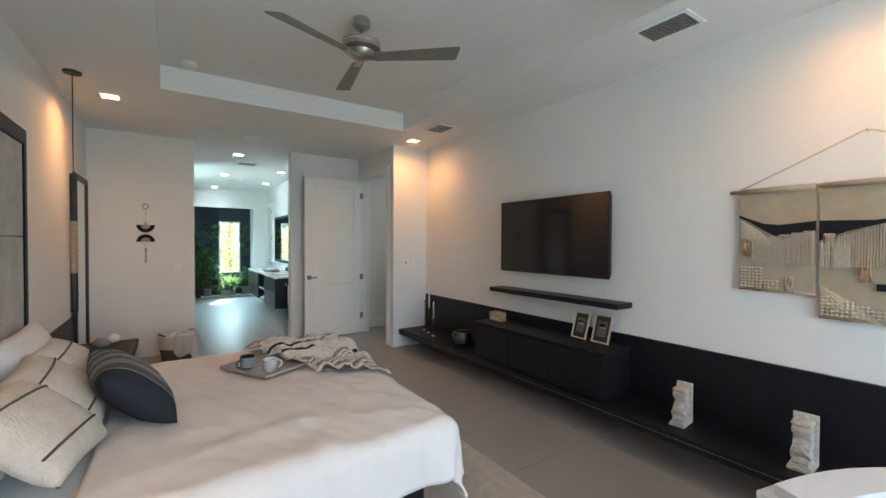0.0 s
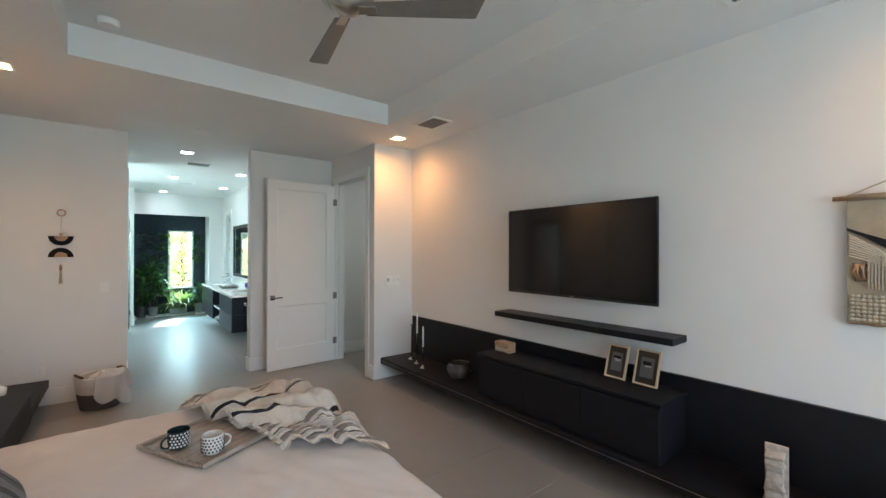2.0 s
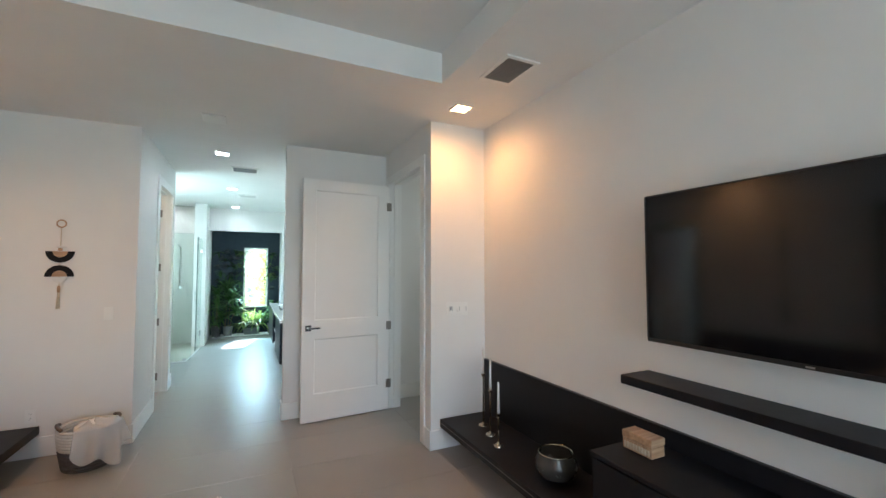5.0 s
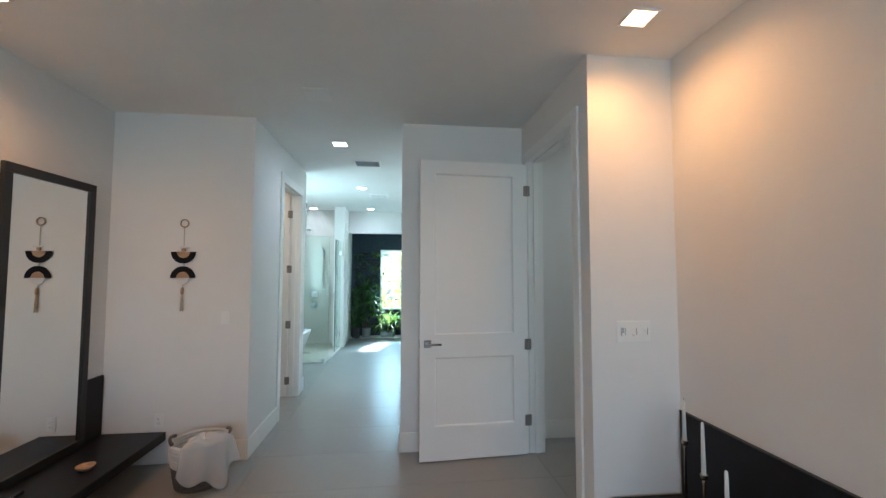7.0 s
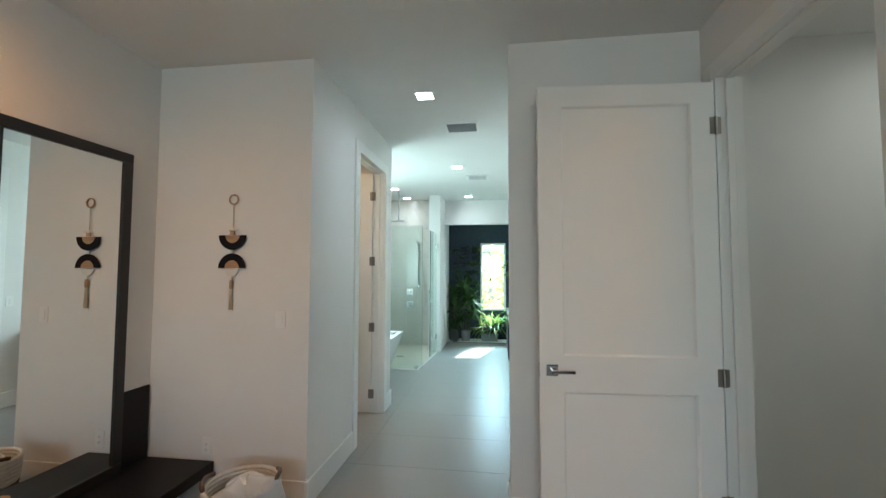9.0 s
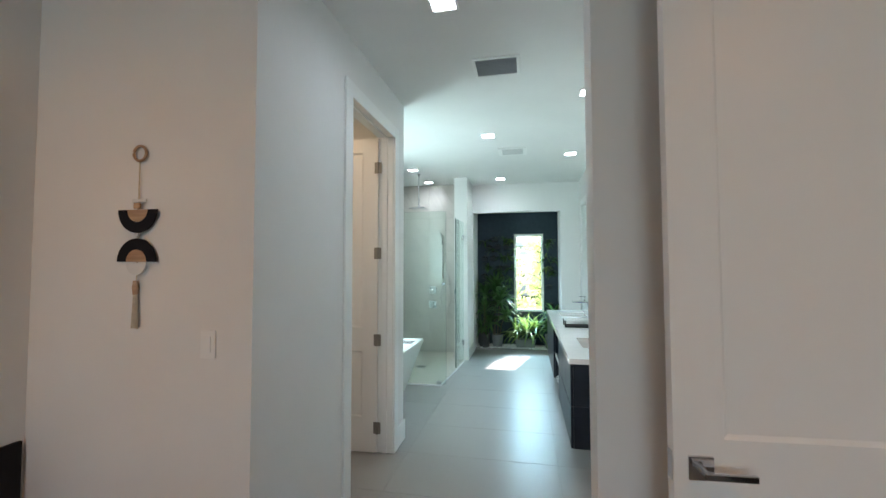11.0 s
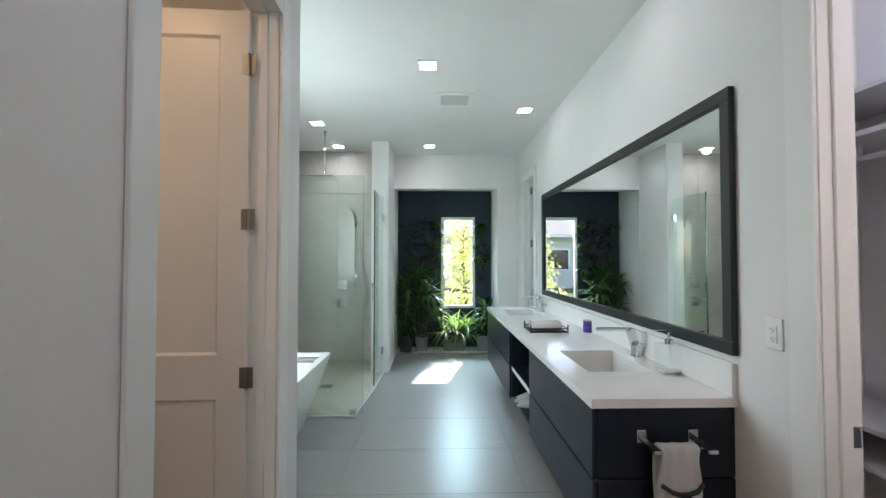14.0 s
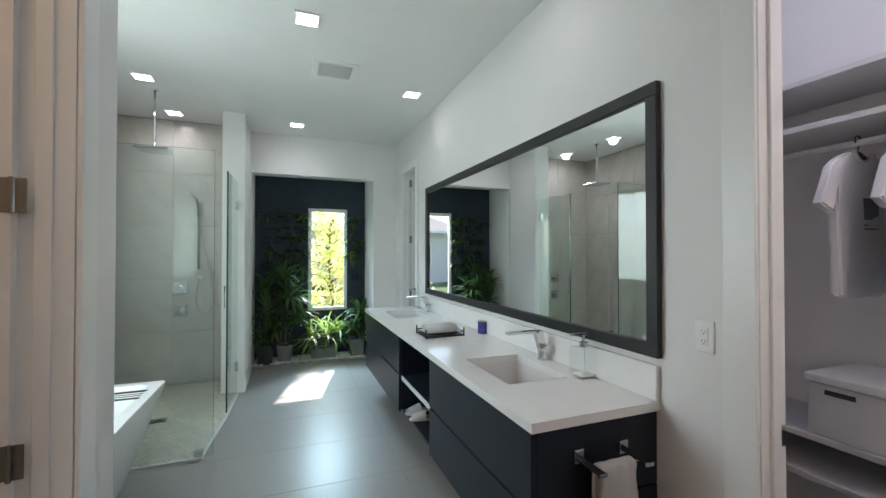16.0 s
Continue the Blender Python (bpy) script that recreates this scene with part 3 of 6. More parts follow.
def vent(x0, x1, y0, y1, z, n, label, along="x", dark=VENTD, fr=0.03):
    v = thing("ceiling_vent", ((x0 + x1) / 2, (y0 + y1) / 2, z), label, "ceiling vent")
    part("backing", box(B(), x0 + fr, x1 - fr, y0 + fr, y1 - fr, z - 0.003, z - 0.0005), VENTM if dark is VENTL else DARKSLOT, v)
    bm = B()
    for q in ((x0, x1, y0, y0 + fr), (x0, x1, y1 - fr, y1), (x0, x0 + fr, y0 + fr, y1 - fr), (x1 - fr, x1, y0 + fr, y1 - fr)):
        box(bm, *q, z - 0.012, z - 0.0005, 0.002)
    part("frame", bm, PLATE, v)
    for i in range(n):
        f = (i + 0.5) / n
        if along == "x":
            c = y0 + fr + f * (y1 - y0 - 2 * fr)
            part("slat", box(B(), x0 + fr, x1 - fr, c - 0.006, c + 0.003, z - 0.011, z - 0.004), dark, v)
        else:
            c = x0 + fr + f * (x1 - x0 - 2 * fr)
            part("slat", box(B(), c - 0.006, c + 0.003, y0 + fr, y1 - fr, z - 0.011, z - 0.004), dark, v)
    return v


vent(3.065, 3.335, 4.53, 4.90, H, 16, "white framed ceiling return vent with dark grey slats")
vent(2.99, 3.26, 1.62, 1.99, H, 16, "white framed ceiling return vent with dark grey slats")
vent(1.34, 1.68, 8.58, 8.87, H, 11, "white ceiling supply register with grey louvres", dark=VENTM, fr=0.022)
vent(1.372, 1.73, 10.86, 11.20, H, 12, "white bathroom exhaust fan grille", dark=VENTL, fr=0.045)
sp = thing("ceiling_speaker", (1.268, 6.64, H), "square white flush ceiling speaker cover", "speaker")
part("grille", box(B(), 1.17, 1.366, 6.54, 6.74, H - 0.012, H - 0.0005, 0.004), PLATE, sp)
part("rim", box(B(), 1.18, 1.356, 6.55, 6.73, H - 0.015, H - 0.0125, 0.001), TRIM, sp)
sd = thing("smoke_detector", (0.477, 4.90, TZ), "round white smoke detector on the tray ceiling", "smoke detector")
part("housing", lathe(B(), [(0.066, TZ), (0.066, TZ - 0.02), (0.055, TZ - 0.038), (0.0, TZ - 0.04)][::-1], 0.477, 4.90, 28, close=False), PLATE, sd, auto=True)
part("collar", lathe(B(), [(0.072, TZ - 0.001), (0.072, TZ - 0.008)], 0.477, 4.90, 28), TRIM, sd)


# ---- ceiling fan ----
def ceiling_fan(x, y, z):
    f = thing("ceiling_fan", (x, y, z), "brushed nickel three-blade ceiling fan hanging from the tray", "ceiling fan")
    part("canopy", lathe(B(), [(0.062, z - 0.001), (0.068, z - 0.02), (0.068, z - 0.055), (0.055, z - 0.07), (0.02, z - 0.075)][::-1], x, y, 32), NICKEL, f, auto=True)
    part("downrod", tube(B(), [(x, y, z - 0.07), (x, y, z - 0.17)], 0.012, 12), NICKEL, f, smooth=True)
    part("motor_housing", lathe(B(), [(0.03, z - 0.155), (0.12, z - 0.165), (0.145, z - 0.18), (0.145, z - 0.235), (0.13, z - 0.245), (0.10, z - 0.25)][::-1], x, y, 40), NICKEL, f, auto=True)
    part("motor_band", lathe(B(), [(0.148, z - 0.196), (0.148, z - 0.206)], x, y, 40), CHROME, f)
    part("hub", lathe(B(), [(0.10, z - 0.245), (0.09, z - 0.275), (0.06, z - 0.30), (0.03, z - 0.312), (0.0, z - 0.313)][::-1], x, y, 32, close=False), NICKEL, f, auto=True)
    for k in range(3):
        a = radians(-39 + 120 * k)
        M = Matrix.Translation((x, y, z - 0.292)) @ Matrix.Rotation(a, 4, "Z") @ Matrix.Rotation(radians(-13), 4, "X")
        bm = B()
        box(bm, 0.05, 0.16, -0.028, 0.028, -0.004, 0.004, 0.002)
        bmesh.ops.transform(bm, matrix=M, verts=bm.verts)
        part("blade_arm", bm, NICKEL, f)
        bm = B()
        prism(bm, [(0.10, -0.045), (0.74, -0.072), (0.755, -0.06), (0.715, 0.065), (0.70, 0.07), (0.10, 0.045)], "z", 0.004, 0.010)
        bmesh.ops.transform(bm, matrix=M, verts=bm.verts)
        part("blade", bm, BLADE, f, "grey-brown laminate blade")
    return f


ceiling_fan(1.54, 3.28, TZ)


# ---- wall plates ----
def plate(x, y, z, face, w, h, kind_, n, label):
    """face: 'y-' (on a wall that faces -y) or 'x-'."""
    p = thing(kind_, (x, y, z), label, "outlet" if kind_ == "wall_outlet" else "light switch", "wall plates")

    def bx(u0, u1, z0, z1, d0, d1, bev=0.0):
        if face == "y-":
            return box(B(), x + u0, x + u1, y - d1, y - d0, z + z0, z + z1, bev)
        return box(B(), x - d1, x - d0, y + u0, y + u1, z + z0, z + z1, bev)
    part("cover", bx(-w / 2, w / 2, -h / 2, h / 2, 0.0005, 0.007, 0.002), PLATE, p)
    for i in range(n):
        c = -w / 2 + (i + 0.5) * w / n
        if n == 3:
            part("toggle_slot", bx(c - 0.012, c + 0.012, -0.024, 0.026, 0.007, 0.0085, 0.0005), VENTM if i == 0 else PLATE, p)
            zt = (-0.016, -0.018, 0.014)[i]
            part("toggle", bx(c - 0.008, c + 0.008, zt - 0.008, zt + 0.008, 0.0085, 0.020, 0.002), PLATE, p)
            part("slider", bx(c + 0.016, c + 0.021, -0.02, 0.022, 0.007, 0.010, 0.001), VENTM, p)
            continue
        part("rocker" if kind_ != "wall_outlet" else "receptacle", bx(c - 0.016, c + 0.016, -0.033, 0.033, 0.007, 0.011, 0.001), PLATE, p)
        if kind_ == "wall_outlet":
            for dz in (-0.018, 0.018):
                for du in (-0.007, 0.006):
                    part("slot", bx(c + du, c + du + 0.002, dz - 0.004, dz + 0.005, 0.011, 0.0115), DARKSLOT, p)
                part("slot", bx(c - 0.002, c + 0.002, dz - 0.011, dz - 0.007, 0.011, 0.0115), DARKSLOT, p)
    return p


plate(3.385, 5.85, 1.27, "y-", 0.222, 0.132, "wall_switch", 3, "white three-gang switch plate beside the open door")
plate(0.40, YN, 1.235, "y-", 0.073, 0.118, "wall_switch", 1, "white single switch plate by the hall corner")
plate(-0.12, YN, 0.36, "y-", 0.073, 0.118, "wall_outlet", 1, "white outlet plate low above the black bench")
ORIGIN = WING
plate(XB, 8.545, 1.205, "x-", 0.073, 0.118, "wall_outlet", 1, "white outlet plate beside the framed vanity mirror")
plate(XB, 12.02, 1.2, "x-", 0.073, 0.118, "wall_switch", 1, "white switch plate next to linen door casing")
ORIGIN = MAIN


# ---- bedroom: black wall unit under the television ----
u = thing("media_bench", (3.43, 3.0, 0.20), "long floating black veneer bench with back panel along the wall", "media console")
part("board", box(B(), 3.195, XE - 0.002, -0.6, 5.83, 0.20, 0.275, 0.003), BLACKW, u)
part("back_panel", box(B(), XE - 0.022, XE - 0.002, -0.6, 5.83, 0.276, 0.775, 0.002), BLACKW, u)
# Pale strip painted in for the catch light along the board's front edge.
part("edge_trim", box(B(), 3.1932, 3.1948, -0.6, 5.83, 0.2415, 0.2460), BLADE, u, "thin pale strip painted as the highlight along the edge")
part("cap_rail", box(B(), XE - 0.026, XE - 0.002, -0.6, 5.83, 0.7755, 0.781, 0.001), PLASTK, u)
c = thing("low_cabinet", (3.46, 3.2, 0.276), "low black veneer drawer cabinet on the floating bench", "cabinet")
part("body", box(B(), 3.275, XE - 0.028, 2.375, 4.055, 0.277, 0.655, 0.002), BLACKW, c)
part("top", box(B(), 3.255, XE - 0.028, 2.36, 4.07, 0.656, 0.678, 0.003), BLACKW, c)
for a, b in ((2.378, 2.935), (2.94, 3.495), (3.50, 4.052)):
    part("drawer_front", box(B(), 3.257, 3.274, a, b, 0.281, 0.645, 0.002), BLACKW, c)

tv = thing("television", (3.56, 3.205, 1.265), "large flat black television mounted on the wall", "television")
part("housing", box(B(), 3.545, 3.60, 2.52, 3.89, 1.285, 2.03, 0.008), PLASTK, tv)
part("bezel", box(box(box(box(B(), 3.528, 3.545, 2.50, 3.91, 1.265, 1.285, 0.002), 3.528, 3.545, 2.50, 3.91, 2.038, 2.047, 0.002), 3.528, 3.545, 2.50, 2.509, 1.285, 2.038), 3.528, 3.545, 3.901, 3.91, 1.285, 2.038), PLASTK, tv)
part("screen", box(B(), 3.531, 3.544, 2.509, 3.901, 1.285, 2.038), SCREEN, tv, "dark glossy screen")
part("wall_mount", box(B(), 3.60, XE - 0.001, 2.95, 3.45, 1.45, 1.85), BLACKM, tv)
part("badge", box(B(), 3.5275, 3.528, 3.19, 3.22, 1.271, 1.278), NICKEL, tv)

solid("wall_shelf", box(B(), 3.46, XE - 0.001, 2.375, 4.035, 1.018, 1.066, 0.003), BLACKW, "black veneer floating shelf below the television", "wall shelf")


def photo_frame(y, x, z, h=0.265, w=0.205, tilt=21, yaw=0):
    f = thing("photo_frame", (0, 0, 0), "pale gold photo frame with dark mat leaning back on the cabinet", "picture frame", "photo frames")
    t = 0.014
    bm = B()
    box(bm, 0, t, -w / 2, w / 2, 0, t)
    box(bm, 0, t, -w / 2, w / 2, h - t, h)
    box(bm, 0, t, -w / 2, -w / 2 + t, t, h - t)
    box(bm, 0, t, w / 2 - t, w / 2, t, h - t)
    part("frame", bm, GOLDF, f)
    part("mat_board", box(B(), 0.006, 0.010, -w / 2 + t, w / 2 - t, t, h - t), PLASTK, f)
    part("picture", box(B(), 0.0045, 0.0058, -w / 2 + 0.042, w / 2 - 0.042, 0.058, h - 0.058), PAPER, f, "blank grey print")
    bm = B()
    for i in range(3):
        box(bm, 0.0038, 0.0044, -0.03, 0.03 - 0.008 * i, h * 0.62 - i * 0.012, h * 0.62 - i * 0.012 + 0.004)
    part("caption", bm, PLATE, f)
    bm = box(B(), 0.014, 0.018, -0.03, 0.03, 0.0, h * 0.7)
    bmesh.ops.transform(bm, matrix=Matrix.Translation((0.055, 0, 0)) @ Matrix.Rotation(radians(-24), 4, "Y"), verts=bm.verts)
    part("easel_back", bm, FELTB, f)
    f.matrix_basis = pose(x, y, z + 0.0, 0, tilt, yaw)
    return f


photo_frame(2.835, 3.54, 0.682, h=0.255, w=0.17, tilt=17, yaw=-3)
photo_frame(2.604, 3.54, 0.682, h=0.26, w=0.18, tilt=17, yaw=-2)

bx = thing("carved_box", (3.50, 3.93, 0.678), "small carved brown wooden keepsake box on the cabinet", "box")
part("body", box(B(), 3.45, 3.55, 3.84, 4.02, 0.679, 0.735, 0.004), LIGHTW, bx)
part("lid", box(B(), 3.448, 3.552, 3.838, 4.022, 0.736, 0.775, 0.004), LIGHTW, bx)
for i in range(9):
    part("carving", box(B(), 3.4435, 3.4495, 3.85 + i * 0.018, 3.863 + i * 0.018, 0.69, 0.722, 0.002), YARN, bx)

bw = thing("dark_bowl", (3.46, 4.55, 0.276), "rounded dark glazed vessel with open rim on the bench", "bowl")
part("bowl", lathe(B(), [(0.06, 0.277), (0.112, 0.30), (0.138, 0.35), (0.134, 0.39), (0.118, 0.42), (0.115, 0.44), (0.109, 0.44), (0.109, 0.425), (0.124, 0.39), (0.124, 0.35), (0.10, 0.31), (0.0, 0.30)], 3.44, 4.55, 32, close=False), BOWLM, bw, auto=True)
part("rim", tube(B(), [(3.44 + 0.112 * math.cos(a / 24 * 2 * math.pi), 4.55 + 0.112 * math.sin(a / 24 * 2 * math.pi), 0.442) for a in range(25)], 0.005, 6), SILVER, bw, smooth=True)


def candlestick(x, y, z, cb, top):
    c = thing("candlestick", (x, y, z), "slim antique silver candlestick holding a white taper candle", "candle holder", "candlesticks")
    part("foot", lathe(B(), [(0.042, z + 0.001), (0.04, z + 0.008), (0.02, z + 0.014), (0.008, z + 0.03)], x, y, 24), SILVER, c, auto=True)
    part("stem", lathe(B(), [(0.007, z + 0.028), (0.006, cb - 0.04), (0.009, cb - 0.03), (0.006, cb - 0.02)], x, y, 12), SILVER, c, smooth=True)
    part("cup", lathe(B(), [(0.008, cb - 0.02), (0.015, cb - 0.012), (0.018, cb + 0.006), (0.013, cb + 0.006)], x, y, 16), SILVER, c, auto=True)
    part("candle", lathe(B(), [(0.011, cb), (0.008, top - 0.02), (0.006, top - 0.004), (0.002, top)], x, y, 12), WAX, c, smooth=True)
    part("wick", tube(B(), [(x, y, top - 0.002), (x + 0.002, y, top + 0.01)], 0.001, 5), FELTB, c)


candlestick(3.475, 5.53, 0.275, 0.72, 0.94)
candlestick(3.42, 5.325, 0.275, 0.64, 0.90)
candlestick(3.365, 5.12, 0.275, 0.52, 0.765)


def corbel(x, y, z, h=0.29, w=0.084, yaw=0):
    c = thing("carved_corbel", (x, y, z), "weathered cream carved corbel ornament standing on the black bench", "ornament", "corbels")
    part("back_plate", box(B(), x + 0.06, x + 0.085, y - w * 0.62, y + w * 0.62, z + 0.001, z + h, 0.003), STONEC, c)
    prof = [(0.06, 0.03), (-0.065, 0.03), (-0.07, 0.05), (-0.055, 0.075), (-0.065, 0.10), (-0.06, 0.13), (-0.04, 0.155), (-0.015, 0.165), (-0.02, 0.185), (-0.045, 0.195), (-0.05, 0.22), (-0.035, 0.24), (0.06, 0.245)]
    part("scroll", prism(B(), [(x + a, z + b * h / 0.29) for a, b in prof], "y", y - w * 0.40, y + w * 0.40), STONEC, c)
    for s in (-1, 1):
        ys = y + s * w * 0.42
        for cx, cz, r in ((-0.03, 0.085, 0.030), (-0.018, 0.215, 0.022)):
            M = Matrix.Translation((x + cx, ys, z + cz * h / 0.29)) @ Matrix.Rotation(radians(90), 4, "X")
            part("volute", lathe(B(), [(r, -0.006), (r, 0.004), (r * 0.6, 0.006), (r * 0.35, 0.011)], 0, 0, 20, M), STONEC, c, auto=True)
    part("top_slab", box(B(), x - 0.05, x + 0.06, y - w / 2, y + w / 2, z + h * 0.86, z + h * 0.91, 0.003), STONEC, c)
    part("plinth", box(B(), x - 0.085, x + 0.06, y - w * 0.6, y + w * 0.6, z + 0.001, z + 0.022, 0.003), STONEC, c)
    part("plinth_step", box(B(), x - 0.075, x + 0.06, y - w * 0.52, y + w * 0.52, z + 0.022, z + 0.034, 0.003), STONEC, c)
    for k in range(5):
        a = radians(-50 + 25 * k)
        bm = B()
        lathe(bm, [(0.0, -0.032), (0.008, -0.01), (0.009, 0.01), (0.0, 0.034)], 0, 0, 8, Matrix.Translation((x - 0.066, y + 0.022 * math.sin(a) * 1.6, z + 0.105 + 0.010 * math.cos(a))) @ Matrix.Rotation(a * 0.7, 4, "X"), close=False)
        part("leaf_relief", bm, STONEC, c, smooth=True)
    c.matrix_basis = pose(x, y, z, 0, 0, yaw)


corbel(3.40, 1.82, 0.275, yaw=7)
corbel(3.40, 1.135, 0.275, 0.30, 0.095, yaw=4)


# ---- woven wall hanging ----
def hanging():
    wy = 3.655
    h = thing("woven_wall_hanging", (wy, 0.95, 1.1), "tan and cream woven textile panels hanging from a dowel on cord", "wall hanging")
    part("dowel", tube(B(), [(wy, 1.62, 1.945), (wy, 0.28, 1.945)], 0.013, 12), LIGHTW, h, smooth=True)
    part("cord", tube(B(), [(wy, 1.575, 1.95), (wy, 1.25, 2.10), (wy, 0.955, 2.243), (wy, 0.925, 2.243), (wy, 0.62, 2.10), (wy, 0.30, 1.95)], 0.004, 6), YARN, h, smooth=True)
    part("hook", tube(B(), [(XE - 0.002, 0.94, 2.24), (wy - 0.008, 0.94, 2.24), (wy - 0.01, 0.94, 2.252)], 0.003, 6), NICKEL, h)
    specs = [(1.565, 1.155, 1.268), (1.140, 0.66, 1.13), (0.645, 0.32, 1.268)]
    rnd = random.Random(4)
    for i, (ya, yb, zb) in enumerate(specs):
        bm = B()
        n, k = 26, 30
        g = [[bm.verts.new((wy + 0.006 + 0.003 * math.sin(12 * a / n + i) * b / k, ya + (yb - ya) * a / n, 1.945 + (zb - 1.945) * b / k + (0.008 * math.sin(a * 0.7) if b == k else 0))) for b in range(k + 1)] for a in range(n + 1)]
        for a in range(n):
            for b in range(k):
                bm.faces.new((g[a][b], g[a + 1][b], g[a + 1][b + 1], g[a][b + 1]))
        p = part("panel", bm, CANVAS, h, smooth=True)
        part("sleeve", tube(B(), [(wy, ya - 0.004, 1.945), (wy, yb + 0.004, 1.945)], 0.018, 10), CANVAS, h, smooth=True)
        W = ya - yb
        # black swag
        tops = [(0.0, 0.16), (0.15, 0.19), (0.35, 0.225), (0.55, 0.235), (1.0, 0.215)] if i == 0 else [(0.0, 0.215), (0.5, 0.22), (1.0, 0.19)]
        bots = [(1.0, 0.275), (0.75, 0.30), (0.6, 0.335), (0.35, 0.27), (0.15, 0.21), (0.0, 0.175)] if i == 0 else [(1.0, 0.20), (0.6, 0.235), (0.25, 0.285), (0.0, 0.34)]
        pts = [(ya - u * W, 1.945 - v) for u, v in tops + bots]
        part("felt_swag", prism(B(), pts, "x", wy - 0.004, wy + 0.002), FELTB, h)
        # knotted yarn rows
        bm = B()
        rows = [(0.20, 0.98, 0.25, 0.485, 0.0105)] if i != 1 else [(0.16, 0.98, 0.19, 0.50, 0.0115), (0.02, 0.30, 0.36, 0.50, 0.0115), (0.70, 0.98, 0.50, 0.62, 0.013)]
        for u0, u1, v0, v1, st in rows:
            v = v0
            while v < v1:
                uu = u0 + 0.006 * rnd.random()
                while uu < u1 - 0.01:
                    yy, zz = ya - uu * W, 1.945 - v
                    lim = 0.365 - 0.075 * uu if i == 0 else 0.37 - 0.19 * uu
                    if v > lim - 0.02:
                        box(bm, wy - 0.012 - 0.003 * rnd.random(), wy + 0.001, yy - 0.0035, yy + 0.0035, zz - 0.0045, zz + 0.0045, 0)
                    uu += 0.0125 / W
                v += st
        part("yarn_weave", bm, YARN, h, kind="stuff")
        # diagonal weave
        bm = B()
        for r in range(9):
            y0, z0 = ya - 0.01, 1.945 - 0.20 - r * 0.014
            tube(bm, [(wy - 0.003, y0, z0), (wy - 0.003, y0 - W * (0.28 + 0.035 * r), z0 - 0.085)], 0.005, 5)
        if i == 1:
            bmesh.ops.translate(bm, vec=(0, 0, -0.42), verts=bm.verts)
        part("diagonal_weave", bm, YARN, h, kind="stuff")
        # chunky loops
        bm = B()
        zz0 = zb + 0.015
        for r in range(7 if i != 1 else 6):
            for q in range((10 if r < 3 else 6) if i != 1 else 19 - 3 * r):
                cy, cz = ya - 0.02 - q * 0.022 , zz0 + 0.012 + r * 0.021
                M = Matrix.Translation((wy - 0.006, cy, cz)) @ Matrix.Diagonal((0.8, 1.25, 1.0, 1))
                lathe(bm, [(0.0, -0.009), (0.008, -0.004), (0.008, 0.004), (0.0, 0.009)], 0, 0, 7, M, close=False)
        part("loop_pile", bm, YARN, h, kind="stuff", smooth=True)
        # brown roving tuft and cream tuft
        for (u, v, m, wd, hg) in ((0.13, 0.40, YARNB, 0.05, 0.09), (0.72, 0.62, YARN, 0.05, 0.10)) if i == 0 else ((0.42, 0.52, YARNB, 0.05, 0.12), (0.10, 0.36, YARN, 0.05, 0.13)):
            bm = B()
            for s in range(9):
                yy = ya - u * W + (s - 4) * wd / 9
                tube(bm, [(wy - 0.003, yy, 1.945 - v + hg / 2), (wy - 0.014, yy + rnd.uniform(-0.012, 0.012), 1.945 - v), (wy - 0.003, yy + rnd.uniform(-0.01, 0.01), 1.945 - v - hg / 2)], 0.005, 5)
            part("roving_tuft", bm, m, h, smooth=True)
        if i == 1:
            part("felt_bar", prism(B(), [(ya - 0.52 * W, 1.945 - 0.585), (yb, 1.945 - 0.585), (yb, 1.945 - 0.635), (ya - 0.52 * W, 1.945 - 0.625)], "x", wy - 0.004, wy + 0.002), FELTB, h)
        part("bottom_rod", tube(B(), [(wy + 0.004, ya, zb + 0.004), (wy + 0.004, yb, zb + 0.004)], 0.006, 6), LIGHTW if i != 1 else CANVAS, h, smooth=True)


hanging()


# ---- left side: bench, mirror, night cabinet, pendant ----
nb = thing("bedside_bench", (-0.31, 5.6, 0.20), "floating black veneer bench with back panel beside the bed", "bench")
part("board", box(B(), XW + 0.002, -0.05, 4.30, 7.21, 0.20, 0.272, 0.003), BLACKW, nb)
part("back_panel", box(B(), XW + 0.002, XW + 0.022, 4.30, 7.21, 0.273, 0.765, 0.002), BLACKW, nb)
nc = thing("bedside_cabinet", (-0.30, 5.1, 0.273), "low black veneer bedside cabinet set on the bench", "cabinet")
part("body", box(B(), XW + 0.024, -0.02, 4.55, 5.80, 0.274, 0.49, 0.002), BLACKW, nc)
part("top", box(B(), XW + 0.024, -0.005, 4.54, 5.815, 0.491, 0.512, 0.003), BLACKW, nc)
part("drawer_front", box(B(), -0.019, -0.006, 4.56, 5.79, 0.28, 0.485, 0.002), BLACKW, nc)
ob_ = thing("rounded_ornament", (-0.26, 5.62, 0.512), "rounded grey and white stone ornament on the bedside cabinet", "ornament")
M = Matrix.Translation((-0.26, 5.62, 0.565)) @ Matrix.Diagonal((0.75, 1.0, 0.55, 1))
part("stone", lathe(B(), [(0.0, -0.095), (0.06, -0.08), (0.10, -0.02), (0.10, 0.03), (0.06, 0.08), (0.0, 0.095)], 0, 0, 24, M, close=False), POTG, ob_, smooth=True)
part("cap", lathe(B(), [(0.0, -0.05), (0.05, -0.03), (0.055, 0.02), (0.0, 0.05)], 0, 0, 20, Matrix.Translation((-0.17, 5.64, 0.60)), close=False), CERW, ob_, smooth=True)


